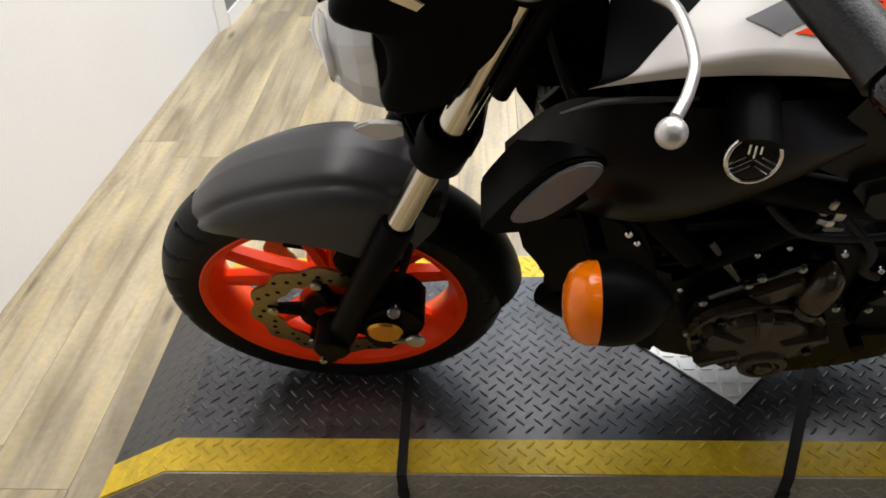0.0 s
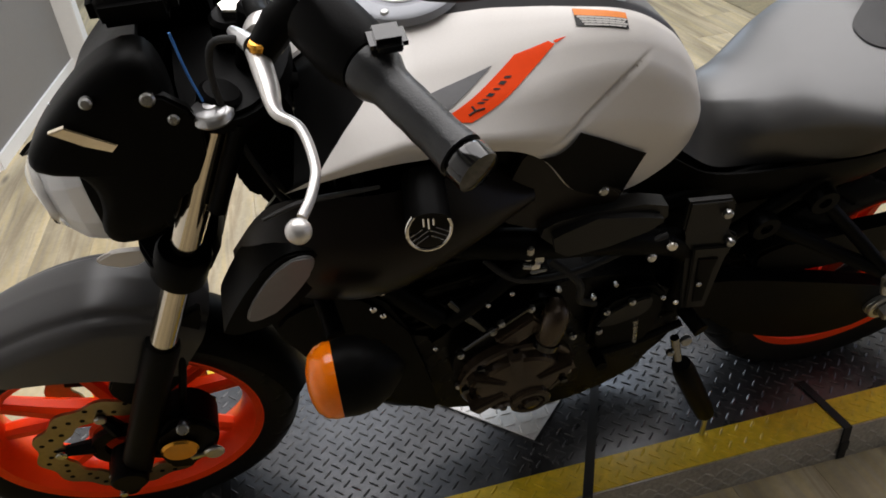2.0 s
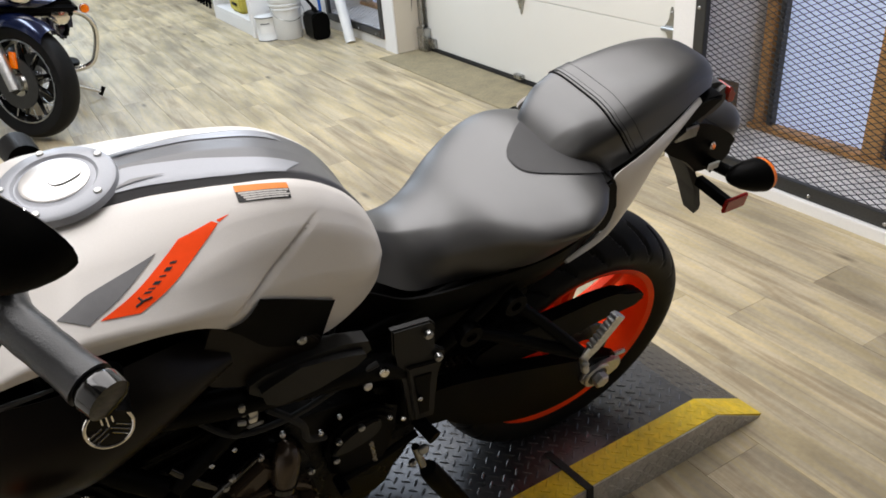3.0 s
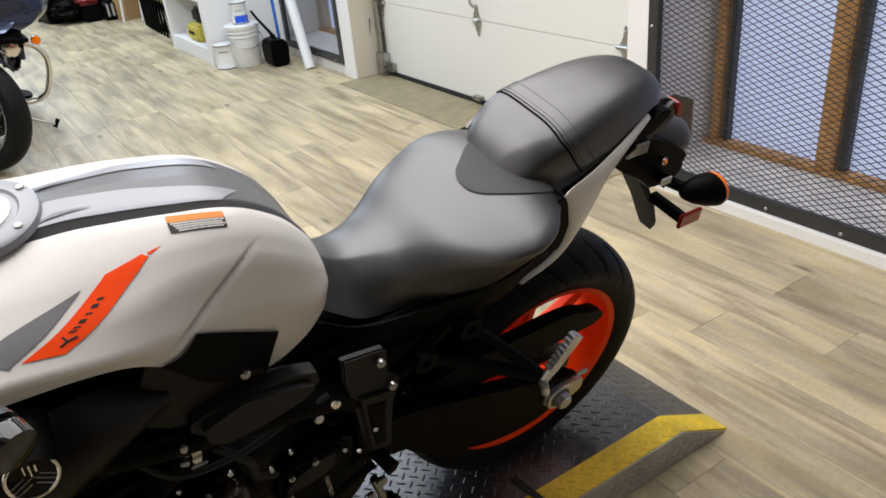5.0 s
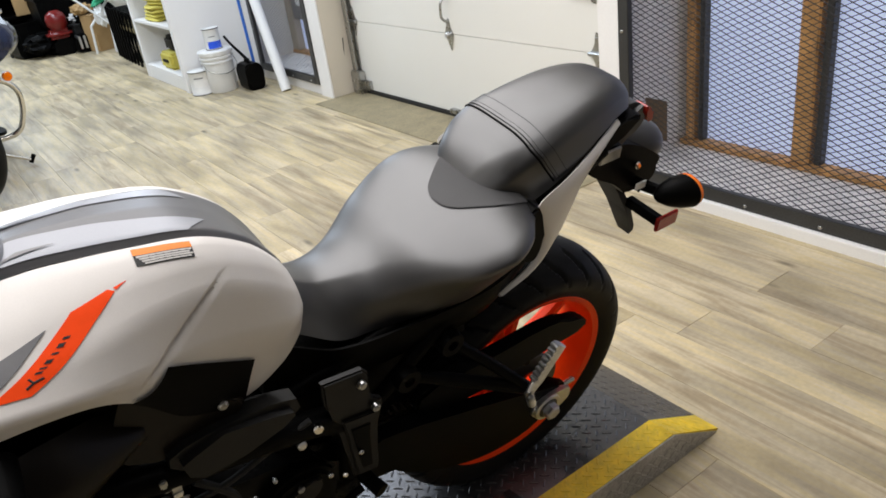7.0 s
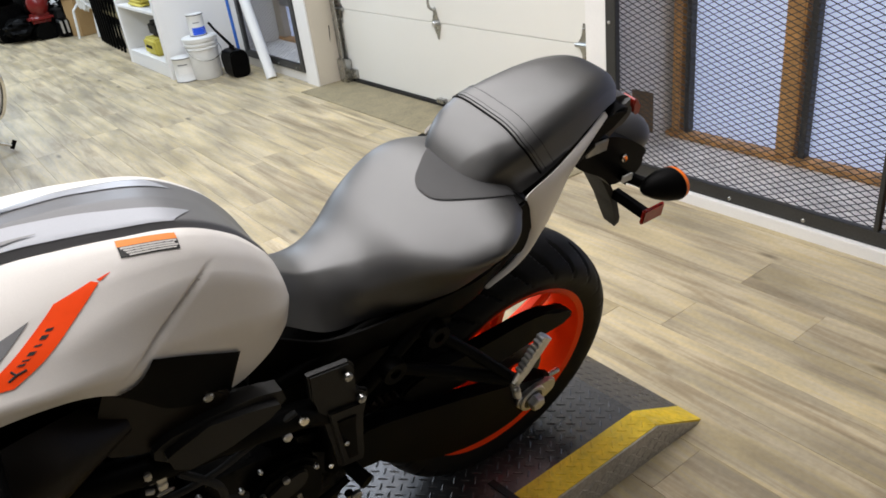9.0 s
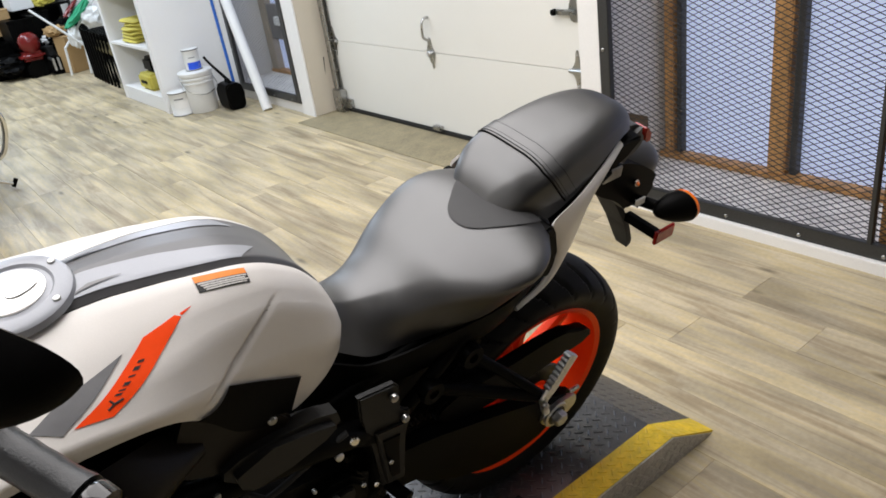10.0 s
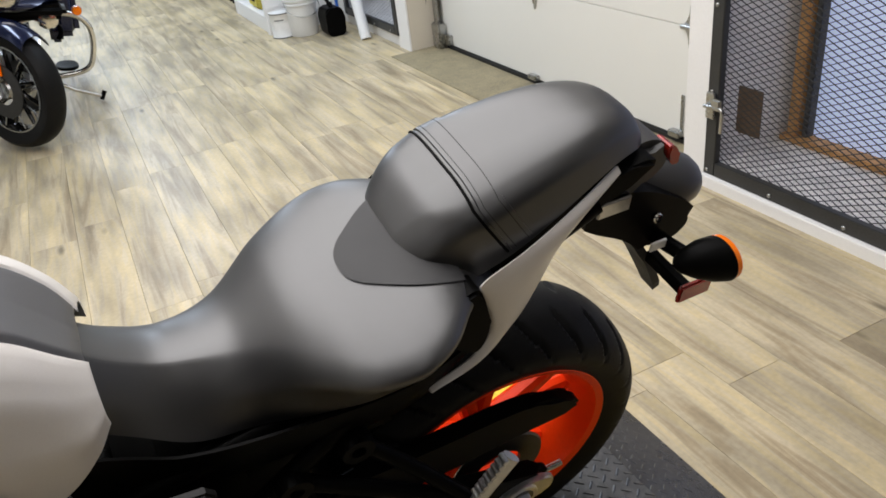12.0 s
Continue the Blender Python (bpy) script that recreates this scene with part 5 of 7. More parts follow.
# polished strip added to show the tan reflection on the cowl facet
part("cowl_trim", slab([(0.155, 1.020), (0.171, 1.024), (0.212, 0.993), (0.204, 0.985), (0.181, 0.998)], -0.1425, -0.136, "y", 0.001), "fork", cowl, "polished strip standing in for a tan sheen on the headlamp cowl")
for x, z, r in ((0.200, 1.047, 0.0085), (0.255, 1.040, 0.0105), (0.272, 1.012, 0.0080)):
    bolt(cowl, (x, -0.139, z), (0, -1, 0.3), r)
part("fork_hose", tube([(fork_x(z) + 0.023, -0.126, z) for z in (0.865, 0.90, 0.94, 0.985)], 0.011, 12), "black", bike)

# dashboard
dash = part("dashboard", box(0.215, 0.30, -0.075, 0.075, 1.075, 1.115, 0.012, 3), "black", bike)
part("display", box(0.212, 0.292, -0.062, 0.062, 1.113, 1.118, 0.002), "screen", dash)
part("ignition_lock", cylinder((0.345, 0.0, 1.0), (0.345, 0, 1.035), 0.028, 24, 0.005), "black", bike)
part("stem_nut", cylinder((0.345, 0.0, 1.03), (0.345, 0, 1.045), 0.016, 6, 0.002), "chrome", bike)

# handlebar with grips, switches, levers and mirrors
for s in (-1, 1):
    part("bar_riser", cylinder((0.355, s * 0.05, 0.995), (0.372, s * 0.05, 1.07), 0.019, 18, 0.004), "black", bike)
part("handlebar", tube([(0.50, -0.36, 1.118), (0.455, -0.27, 1.135), (0.405, -0.17, 1.120), (0.375, -0.09, 1.078), (0.372, 0, 1.075), (0.375, 0.09, 1.078), (0.405, 0.17, 1.120), (0.455, 0.27, 1.135), (0.50, 0.36, 1.118)], 0.012, 16), "black", bike)
for s in (-1, 1):
    a, c = Vector((0.455, s * 0.275, 1.134)), Vector((0.503, s * 0.375, 1.116))
    b = bmesh.new()
    d = c - a
    prof = [0.0240, 0.0240, 0.0188, 0.0180, 0.0184, 0.0179, 0.0183, 0.0178, 0.0184, 0.0198]
    tube([a + d * (k / 9) for k in range(10)], prof, 20, smooth=False, bm=b)
    g = part("grip", b, "grip", bike, "ribbed black rubber grip")
    e = d.normalized()
    part("bar_end", tube([c, c + e * 0.006, c + e * 0.008, c + e * 0.021, c + e * 0.023], [0.016, 0.019, 0.0195, 0.0185, 0.014], 20, smooth=False), "alu" if s > 0 else "black_gloss", g)
    part("switch_housing", tube([a - e * 0.075, a - e * 0.07, a - e * 0.02, a - e * 0.002], [0.02, 0.031, 0.031, 0.025], 18, smooth=False), "black", bike)
    part("switch_button", box(a.x + 0.0, a.x + 0.03, a.y - s * -0.0 - 0.02, a.y + 0.01, a.z + 0.020, a.z + 0.034, 0.005), "black_gloss", bike)
    p0 = a - e * 0.09
    part("lever_perch", tube([p0, p0 + Vector((-0.026, s * 0.002, -0.014)), (0.371, s * 0.202, 1.112)], [0.021, 0.017, 0.014], 14, smooth=False), "black", bike)
    pts = [(0.369, s * 0.200, 1.112), (0.373, s * 0.245, 1.110), (0.376, s * 0.281, 1.109), (0.392, s * 0.303, 1.108), (0.397, s * 0.345, 1.104), (0.390, s * 0.372, 1.101), (0.380, s * 0.391, 1.099)]
    lv = part("lever", tube(pts, [0.0115, 0.0102, 0.0066, 0.0049, 0.0045, 0.0043, 0.0043], 14, flat=0.8), "alu_satin", bike, "satin aluminium hand lever")
    bb = bmesh.new()
    bmesh.ops.create_uvsphere(bb, u_segments=20, v_segments=14, radius=0.0098)
    for v in bb.verts:
        v.co += Vector((0.376, s * 0.4025, 1.098))
    part("lever_ball", bb, "alu_satin", lv)
    part("lever_pivot", cylinder((0.371, s * 0.206, 1.098), (0.371, s * 0.206, 1.128), 0.009, 14, 0.002), "gold", lv)
    part("perch_clamp", lathe([(0.0135, -0.010), (0.019, -0.010), (0.0205, 0.0), (0.019, 0.010), (0.0135, 0.010)], (0, 0, 0), "y", 24, closed=True), "alu_satin", lv).matrix_basis = pose(0.378, s * 0.168, 1.108, 0, 0, 10 * s)
    part("cable_adjuster", tube([(0.366, s * 0.196, 1.118), (0.356, s * 0.176, 1.116), (0.350, s * 0.160, 1.112)], [0.009, 0.007, 0.005], 12, smooth=False), "alu", lv)
    # mirror on its stem
    h = Vector((0.466, s * 0.402, 1.308))
    part("mirror_stem", tube([p0 + Vector((-0.01, 0, 0.015)), p0 + Vector((-0.01, s * 0.02, 0.06)), (0.400, s * 0.28, 1.250), (0.428, s * 0.36, 1.315)], 0.0075, 12), "black", bike)
    la = Vector((0.70, s * 0.70, -0.12)).normalized()
    na = Vector((0.72, -s * 0.66, 0.10)).normalized()
    ua = la.cross(na)
    rings = []
    for k in range(9):
        t = k / 8
        sc = math.sqrt(max(0.0, 1 - (1 - t) ** 2)) * 0.9 + 0.1 * t
        ring = []
        for q in range(32):
            an = 2 * math.pi * q / 32
            yy = math.copysign(abs(math.cos(an)) ** 0.85, math.cos(an)) * 0.070 * sc
            zz = math.copysign(abs(math.sin(an)) ** 0.9, math.sin(an)) * (0.040 - 0.010 * math.cos(an)) * sc
            ring.append(h + la * yy + ua * zz + na * (-0.034 + 0.046 * t))
        rings.append(ring)
    mr = part("mirror", loft(rings), "black", bike, "black oval mirror head")
    part("mirror_glass", loft([[p.lerp(sum(rings[-1], Vector()) / 32, 0.06) + na * 0.0005 for p in rings[-1]], [p.lerp(sum(rings[-1], Vector()) / 32, 0.06) + na * 0.002 for p in rings[-1]]]), "mirror", mr)

# cables and horn ring by the steering head
part("clutch_cable", tube([(0.365, -0.19, 1.12), (0.330, -0.165, 1.105), (0.318, -0.13, 1.03), (0.330, -0.115, 0.93), (0.36, -0.12, 0.84)], 0.0036, 10), "strap", bike)
part("blue_cable", tube([(0.292, -0.128, 1.10), (0.297, -0.134, 1.06), (0.304, -0.138, 1.026)], 0.0013, 8), "cable_blue", bike)
part("throttle_cable", tube([(0.37, 0.2, 1.12), (0.29, 0.14, 1.1), (0.28, 0.08, 1.0), (0.36, 0.05, 0.93)], 0.005, 10), "strap", bike)
part("yoke_bolt", lathe([(0.0, 0.011), (0.007, 0.0105), (0.009, 0.0085), (0.017, 0.0075), (0.022, 0.003), (0.0235, -0.002), (0.022, -0.005), (0.0, -0.006)], (0.307, -0.124, 1.000), "z", 40), "alu", bike)
part("horn", cylinder((0.26, -0.03, 0.84), (0.285, -0.03, 0.83), 0.04, 24, 0.006), "black", bike)

# ---- tank ----
MID = 0.030
tank_sections = [
    (0.36, ((0.030, 0.965), (0.070, 0.962), (0.115, 0.955), (0.155, 0.948), (0.192, 0.941), (0.190, 0.930))),
    (0.42, ((0.030, 1.010), (0.076, 1.010), (0.125, 0.998), (0.172, 0.985), (0.208, 0.972), (0.202, 0.952))),
    (0.50, ((0.030, 1.041), (0.078, 1.041), (0.132, 1.025), (0.180, 1.005), (0.214, 0.986), (0.206, 0.958))),
    (0.60, ((0.030, 1.051), (0.081, 1.048), (0.137, 1.026), (0.182, 1.000), (0.213, 0.970), (0.205, 0.948))),
    (0.65, ((0.030, 1.049), (0.088, 1.046), (0.136, 1.026), (0.176, 0.998), (0.203, 0.955), (0.197, 0.915))),
    (0.70, ((0.030, 1.043), (0.094, 1.040), (0.130, 1.024), (0.163, 0.995), (0.187, 0.935), (0.180, 0.840))),
    (0.78, ((0.030, 1.020), (0.096, 1.022), (0.124, 1.007), (0.147, 0.980), (0.168, 0.905), (0.158, 0.795))),
    (0.84, ((0.030, 0.976), (0.093, 0.982), (0.117, 0.969), (0.138, 0.943), (0.157, 0.880), (0.148, 0.812))),
    (0.875, ((0.030, 0.925), (0.090, 0.938), (0.108, 0.928), (0.126, 0.908), (0.142, 0.872), (0.136, 0.838))),
    (0.893, ((0.030, 0.893), (0.076, 0.902), (0.092, 0.896), (0.107, 0.886), (0.118, 0.870), (0.115, 0.852))),
]
tank_span = (0.0, 0.16, 0.30, 0.52, 0.78, 1.0)
tank_y = [[(x, q[k][0]) for x, q in tank_sections] for k in range(6)]
tank_z = [[(x, q[k][1]) for x, q in tank_sections] for k in range(6)]


def tank_fn(x, v):
    """v runs from the left lower edge (-1) over the top (0) to the right lower edge (1)."""
    ys = [interp(k, x) for k in tank_y]
    zs = [interp(k, x) for k in tank_z]
    a = abs(v)
    y = z = 0.0
    for d in (-0.05, -0.025, 0.0, 0.025, 0.05):
        q = min(1.0, max(0.0, a + d * min(1.0, a / 0.05, (1.0 - a) / 0.05)))
        for k in range(5):
            if q <= tank_span[k + 1]:
                t = (q - tank_span[k]) / (tank_span[k + 1] - tank_span[k])
                y += (ys[k] + (ys[k + 1] - ys[k]) * t) / 5
                z += (zs[k] + (zs[k + 1] - zs[k]) * t) / 5
                break
    # shallow crease that falls towards the front
    line = 0.811 - (1.0 - z) * 2.15
    if a > 0.3:
        y -= 0.008 * max(0.0, 1 - abs(x - line) / 0.016) * max(0.0, min(1.0, (z - 0.93) / 0.015, (0.992 - z) / 0.012)) * (1.0 if x < line else 0.4)
    # the front edge leans back towards the top
    sx = x + max(0.0, z - 0.935) * 0.9 * max(0.0, min(1.0, (0.52 - x) / 0.16))
    if v > 0:
        z -= 0.010 * min(1.0, a / 0.16)
    return Vector((sx, -y if v < 0 else y - 2 * MID, z))


def skin(fn, u0, u1, v0, v1, nu, nv, inset):
    """A closed skin over fn with an inner face set in by inset."""
    bm = bmesh.new()
    lay = []
    for d in (0.0, inset):
        rows = []
        for i in range(nu + 1):
            row = []
            for j in range(nv + 1):
                p = fn(u0 + (u1 - u0) * i / nu, v0 + (v1 - v0) * j / nv)
                p = p - Vector((0, math.copysign(d, p.y + 0.03) if abs(p.y + 0.03) > 0.02 else 0.0, d))
                row.append(bm.verts.new(p))
            rows.append(row)
        lay.append(rows)
    a, c = lay
    for rows in lay:
        for i in range(nu):
            for j in range(nv):
                bm.faces.new((rows[i][j], rows[i + 1][j], rows[i + 1][j + 1], rows[i][j + 1]))
    for i in range(nu):
        for j in (0, nv):
            bm.faces.new((a[i][j], a[i + 1][j], c[i + 1][j], c[i][j]))
    for j in range(nv):
        for i in (0, nu):
            bm.faces.new((a[i][j], a[i][j + 1], c[i][j + 1], c[i][j]))
    return bm


def tank_side(x, v):
    e = interp([(-1.0, 0.362), (-0.943, 0.371), (-0.523, 0.405), (-0.36, 0.435), (-0.165, 0.466)], v)
    return tank_fn(e + (0.892 - e) * (x - 0.362) / 0.53, v)


part("tank_nose", skin(lambda x, v: tank_fn(x, v) + Vector((0.002, 0.005, -0.005)), 0.364, 0.50, -0.985, -0.13, 30, 30, 0.004), "black", bike, "black plastic nose under the tank cover")
part("head_cover", slab(rounded([(0.313, 0.950), (0.335, 0.985), (0.392, 0.985), (0.385, 0.86), (0.352, 0.835), (0.310, 0.842)], 2), -0.10, 0.085, "y", 0.012), "black", bike, "black cover over the steering head")
tank = part("tank_cover", skin(tank_side, 0.362, 0.892, -1.0, -0.165, 200, 90, 0.004), "silver", bike, "pale warm grey painted tank side")
part("tank_cover", skin(tank_fn, 0.362, 0.892, 0.165, 1.0, 96, 56, 0.004), "silver", bike, "pale warm grey painted tank side")


def top_fn(x, v):
    p = tank_fn(x, v)
    p.z += 0.003 - 0.007 * max(0, (abs(v) - 0.13) / 0.02)
    return p


part("airbox", box(0.42, 0.70, -0.155, 0.095, 0.78, 0.93, 0.03, 3), "black", bike)
part("tank_inner", shell(lambda x, v: tank_fn(x, v) - Vector((0, 0, 0.008)), 0.37, 0.868, -0.30, 0.30, 40, 24, 0.004), "black", bike)
tt = part("tank_top_cover", skin(top_fn, 0.40, 0.889, -0.150, 0.150, 60, 40, 0.005), "console", bike, "satin grey centre cover of the tank")
# filler cap, laid to the tank's slope
cap = part("filler_cap", lathe([(0.0, 0.006), (0.036, 0.006), (0.040, 0.003), (0.043, 0.003), (0.046, 0.006), (0.060, 0.005), (0.064, 0.002), (0.066, -0.006), (0.0, -0.010)], (0, 0, 0), "z", 48), "console_light", bike, "lockable fuel filler cap")
cap.matrix_basis = pose(0.531, -MID, 1.052, 0, -5, 0)
part("cap_plate", lathe([(0.0, 0.0085), (0.034, 0.0085), (0.037, 0.0065), (0.037, 0.004), (0.0, 0.004)], (0, 0, 0), "z", 40), "alu_satin", cap)
part("key_flap", slab(rounded([(-0.008, -0.02), (0.03, -0.012), (0.03, 0.012), (-0.008, 0.02)], 2), 0.0085, 0.0105, "z", 0.001), "alu", cap)
for k in range(5):
    a = 2 * math.pi * k / 5 + 0.4
    part("cap_screw", cylinder((0.056 * math.cos(a), 0.056 * math.sin(a), 0.003), (0.056 * math.cos(a), 0.056 * math.sin(a), 0.0075), 0.0045, 12, 0.001), "zinc", cap)


def on_tank(pts, lift, n=1, top=False):
    """Points (x, v) laid on the tank skin, lifted outwards."""
    out = []
    for x, v in pts:
        p = tank_fn(x, v)
        d = (tank_fn(x, v - 0.01) - tank_fn(x, v + 0.01)).cross(tank_fn(x + 0.01, v) - tank_fn(x - 0.01, v)).normalized()
        if d.y > 0 and v < 0:
            d = -d
        if abs(v) < 0.3 and d.z < 0:
            d = -d
        out.append(p + d * lift)
    return out


def film(name, corners, mat, parent, nu=14, nv=6, lift=0.0012, label=""):
    """A thin film on the tank between four (x, v) corners."""
    a, b_, c, d = [Vector(q) for q in corners]
    rows_lo, rows_hi = [], []
    for i in range(nu + 1):
        row = []
        for j in range(nv + 1):
            s, t = i / nu, j / nv
            q = (a.lerp(b_, s)).lerp(d.lerp(c, s), t)
            row.append((q.x, q.y))
        rows_hi.append(on_tank(row, lift))
        rows_lo.append(on_tank(row, lift - 0.001))
    bm = bmesh.new()
    for rws in (rows_hi, rows_lo):
        vs = [[bm.verts.new(p) for p in r] for r in rws]
        for i in range(nu):
            for j in range(nv):
                bm.faces.new((vs[i][j], vs[i + 1][j], vs[i + 1][j + 1], vs[i][j + 1]))
    return part(name, bm, mat, parent, label)


film("decal", [(0.526, -0.642), (0.625, -0.331), (0.664, -0.345), (0.564, -0.654)], "decal_orange", tank, 20, 6, label="orange decal")
film("decal", [(0.625, -0.331), (0.666, -0.303), (0.672, -0.322), (0.664, -0.345)], "decal_orange", tank, 8, 4)
film("decal", [(0.672, -0.306), (0.687, -0.299), (0.687, -0.300), (0.674, -0.318)], "decal_orange", tank, 6, 4)
film("decal", [(0.470, -0.545), (0.598, -0.361), (0.598, -0.363), (0.512, -0.660)], "decal_grey", tank, 20, 6, label="mid grey decal")
film("warning_label", [(0.705, -0.178), (0.768, -0.190), (0.7675, -0.222), (0.7045, -0.208)], "label_orange", tank, 8, 3, label="orange warning header")
film("warning_label", [(0.7045, -0.208), (0.7675, -0.222), (0.766, -0.278), (0.7035, -0.256)], "black_decal", tank, 8, 3, label="black warning label with fine print")
for k in range(4):
    z = 0.012 * k
    film("print_line", [(0.7065 + 0.002 * k, -0.213 - z), (0.7655 - 0.003 * (k % 2), -0.227 - z), (0.7655 - 0.003 * (k % 2), -0.234 - z), (0.7065 + 0.002 * k, -0.220 - z)], "white_decal", tank, 8, 1, 0.0022)


# dark slanted marks along the orange decal
for k, (a, w) in enumerate(((0.30, 0.030), (0.355, 0.022), (0.415, 0.045), (0.505, 0.022), (0.575, 0.045), (0.655, 0.030))):
    def mark_pt(t, v):
        return (0.5475 + 0.098 * t + (v - 0.5) * 0.030, -0.632 + 0.308 * t - (v - 0.5) * 0.012)
    film("decal_mark", [mark_pt(a, 0.36), mark_pt(a + w, 0.36), mark_pt(a + w * 0.8, 0.60), mark_pt(a - w * 0.2, 0.60)], "black_decal", tank, 6, 3, 0.0018)
for pair in (((0.562, -0.606), (0.570, -0.580)), ((0.570, -0.580), (0.567, -0.550)), ((0.570, -0.580), (0.580, -0.568))):
    part("emblem_mark", tube(on_tank(pair, 0.0010), 0.0013, 6, smooth=False), "black_decal", tank)


def top_film(name, corners, mat, lift=0.0012, label="", nu=24, nv=8):
    """A thin inlay on the tank's centre cover between four (x, v) corners."""
    a, b_, c, d = [Vector(q) for q in corners]
    bm = bmesh.new()
    for h in (lift, lift - 0.004):
        vs = []
        for i in range(nu + 1):
            row = []
            for j in range(nv + 1):
                q = (a.lerp(b_, i / nu)).lerp(d.lerp(c, i / nu), j / nv)
                row.append(bm.verts.new(top_fn(q.x, q.y) + Vector((0, 0, h))))
            vs.append(row)
        for i in range(nu):
            for j in range(nv):
                bm.faces.new((vs[i][j], vs[i + 1][j], vs[i + 1][j + 1], vs[i][j + 1]))
    return part(name, bm, mat, tt, label)


# inlays on the tank top: pale flanks, a darker spine and two vents
for s in (-1, 1):
    top_film("top_inlay", [(0.47, 0.130 * s), (0.775, 0.134 * s), (0.803, 0.072 * s), (0.60, 0.020 * s if s < 0 else 0.09)], "console_light", 0.0012, "pale blue-grey inlay")
    top_film("top_vent", [(0.581, 0.120 * s), (0.602, 0.092 * s), (0.639, 0.094 * s), (0.639, 0.096 * s)], "decal_grey", 0.0026, "dark wedge-shaped vent", 8, 8)

# knee panel, side shrouds, air scoops
for s in (-1, 1):
    corners = [(0.642, 0.995), (0.693, 0.765), (0.799, 0.856), (0.779, 1.0)]
    bm = bmesh.new()
    for h in (0.0035, -0.003):
        vs = []
        for i in range(17):
            row = []
            for j in range(9):
                q = (Vector(corners[0]).lerp(Vector(corners[1]), j / 8)).lerp(Vector(corners[3]).lerp(Vector(corners[2]), j / 8), i / 16)
                pt = tank_fn(q.x, s * q.y)
                pt.y += s * h
                row.append(bm.verts.new(pt))
            vs.append(row)
        for i in range(16):
            for j in range(8):
                bm.faces.new((vs[i][j], vs[i + 1][j], vs[i + 1][j + 1], vs[i][j + 1]))
    kp = part("knee_panel", bm, "black", bike, "matt black knee panel")
    bolt(kp, (0.746, s * 0.170, 0.817), (0, s, 0), 0.010)
    part("knee_skirt", slab(rounded([(0.600, 0.800), (0.640, 0.918), (0.660, 0.925), (0.745, 0.825), (0.785, 0.80), (0.74, 0.775), (0.66, 0.765)], 2), s * 0.135, s * 0.172, "y", 0.004), "shroud", bike, "brown-black lower knee cover")

    def shroud_fn(u, v, s=s):
        x = 0.29 + 0.36 * u
        zt = interp([(0.29, 0.815), (0.335, 0.895), (0.37, 0.922), (0.46, 0.918), (0.56, 0.905), (0.65, 0.855)], x)
        zb = interp([(0.29, 0.775), (0.37, 0.745), (0.46, 0.745), (0.56, 0.785), (0.65, 0.81)], x)
        out = interp([(0.29, 0.190), (0.37, 0.232), (0.46, 0.245), (0.56, 0.225), (0.65, 0.175)], x)
        y = out - 0.050 * (2 * v - 1.1) ** 2 * (1 if v > 0.55 else 0.8)
        return Vector((x, s * y, zb + (zt - zb) * v))
    sh = part("side_shroud", shell(shroud_fn, 0, 1, 0, 1, 30, 20, 0.004 * s), "shroud", bike, "matt brown-black radiator shroud")
    # lighter thin ridge that draws the highlight along the shroud's crease
    part("shroud_glint", tube([(0.335, s * 0.213, 0.922), (0.375, s * 0.205, 0.928), (0.420, s * 0.203, 0.928), (0.462, s * 0.201, 0.926)], [0.002, 0.0032, 0.0032, 0.002], 8), "fender", sh)
    em = part("emblem_pod", tube([(0.508, s * 0.205, 0.931), (0.503, s * 0.245, 0.923), (0.501, s * 0.260, 0.9185)], [0.023, 0.024, 0.0245], 28, smooth=False), "black", bike)
    turn = Matrix.Translation((0.500, s * 0.2668, 0.917)) @ Matrix.Rotation(radians(90 * s), 4, "Z") @ Matrix.Rotation(radians(-18), 4, "Y")
    rg = part("round_emblem", tube([Vector((0, 0.0235 * math.cos(a), 0.0235 * math.sin(a))) for a in (2 * math.pi * k / 36 for k in range(37))], 0.0021, 8, smooth=False), "chrome", em, "round chrome emblem")
    rg.matrix_basis = turn
    for k in range(9):
        a = 2 * math.pi * (k // 3) / 3 + 0.5 + math.pi
        o = (k % 3 - 1) * 0.0052
        r1 = 0.022 if k % 3 == 1 else 0.0205
        ax, sd = Vector((0, math.cos(a), math.sin(a))), Vector((0, -math.sin(a), math.cos(a)))
        part("emblem_bar", tube([ax * (0.001 if k % 3 == 1 else 0.005) + sd * o, ax * r1 + sd * o], 0.0011, 6, smooth=False), "chrome", em).matrix_basis = turn
    sc = part("air_scoop", slab(rounded([(0.258, 0.772), (0.300, 0.842), (0.345, 0.888), (0.392, 0.880), (0.385, 0.840), (0.345, 0.790), (0.305, 0.760), (0.262, 0.765)], 2), s * 0.165, s * 0.234, "y", 0.010), "black", bike, "black air scoop")
    part("scoop_insert", slab(rounded([(0.283, 0.790), (0.332, 0.866), (0.368, 0.884), (0.384, 0.868), (0.346, 0.815), (0.310, 0.784)], 2), s * 0.2325, s * 0.2385, "y", 0.002), "decal_grey", sc, "pale grey scoop insert")

    # front indicator on a short stalk
    st = part("indicator_stalk", tube([(0.375, s * 0.17, 0.745), (0.385, s * 0.26, 0.752)], 0.012, 14, smooth=False), "black", bike)
    body = [(0.0, 0.002), (0.10, 0.020), (0.30, 0.042), (0.55, 0.057), (0.8, 0.060), (1.0, 0.058)]
    rings = []
    for t, r in body:
        x = 0.455 - 0.078 * t
        rings.append([(x, s * (0.318) + r * 0.72 * math.cos(a), 0.757 + r * math.sin(a) * 0.84) for a in (2 * math.pi * k / 28 for k in range(28))])
    ib = part("indicator_body", loft(rings), "black", st, "black indicator shell")
    rings = []
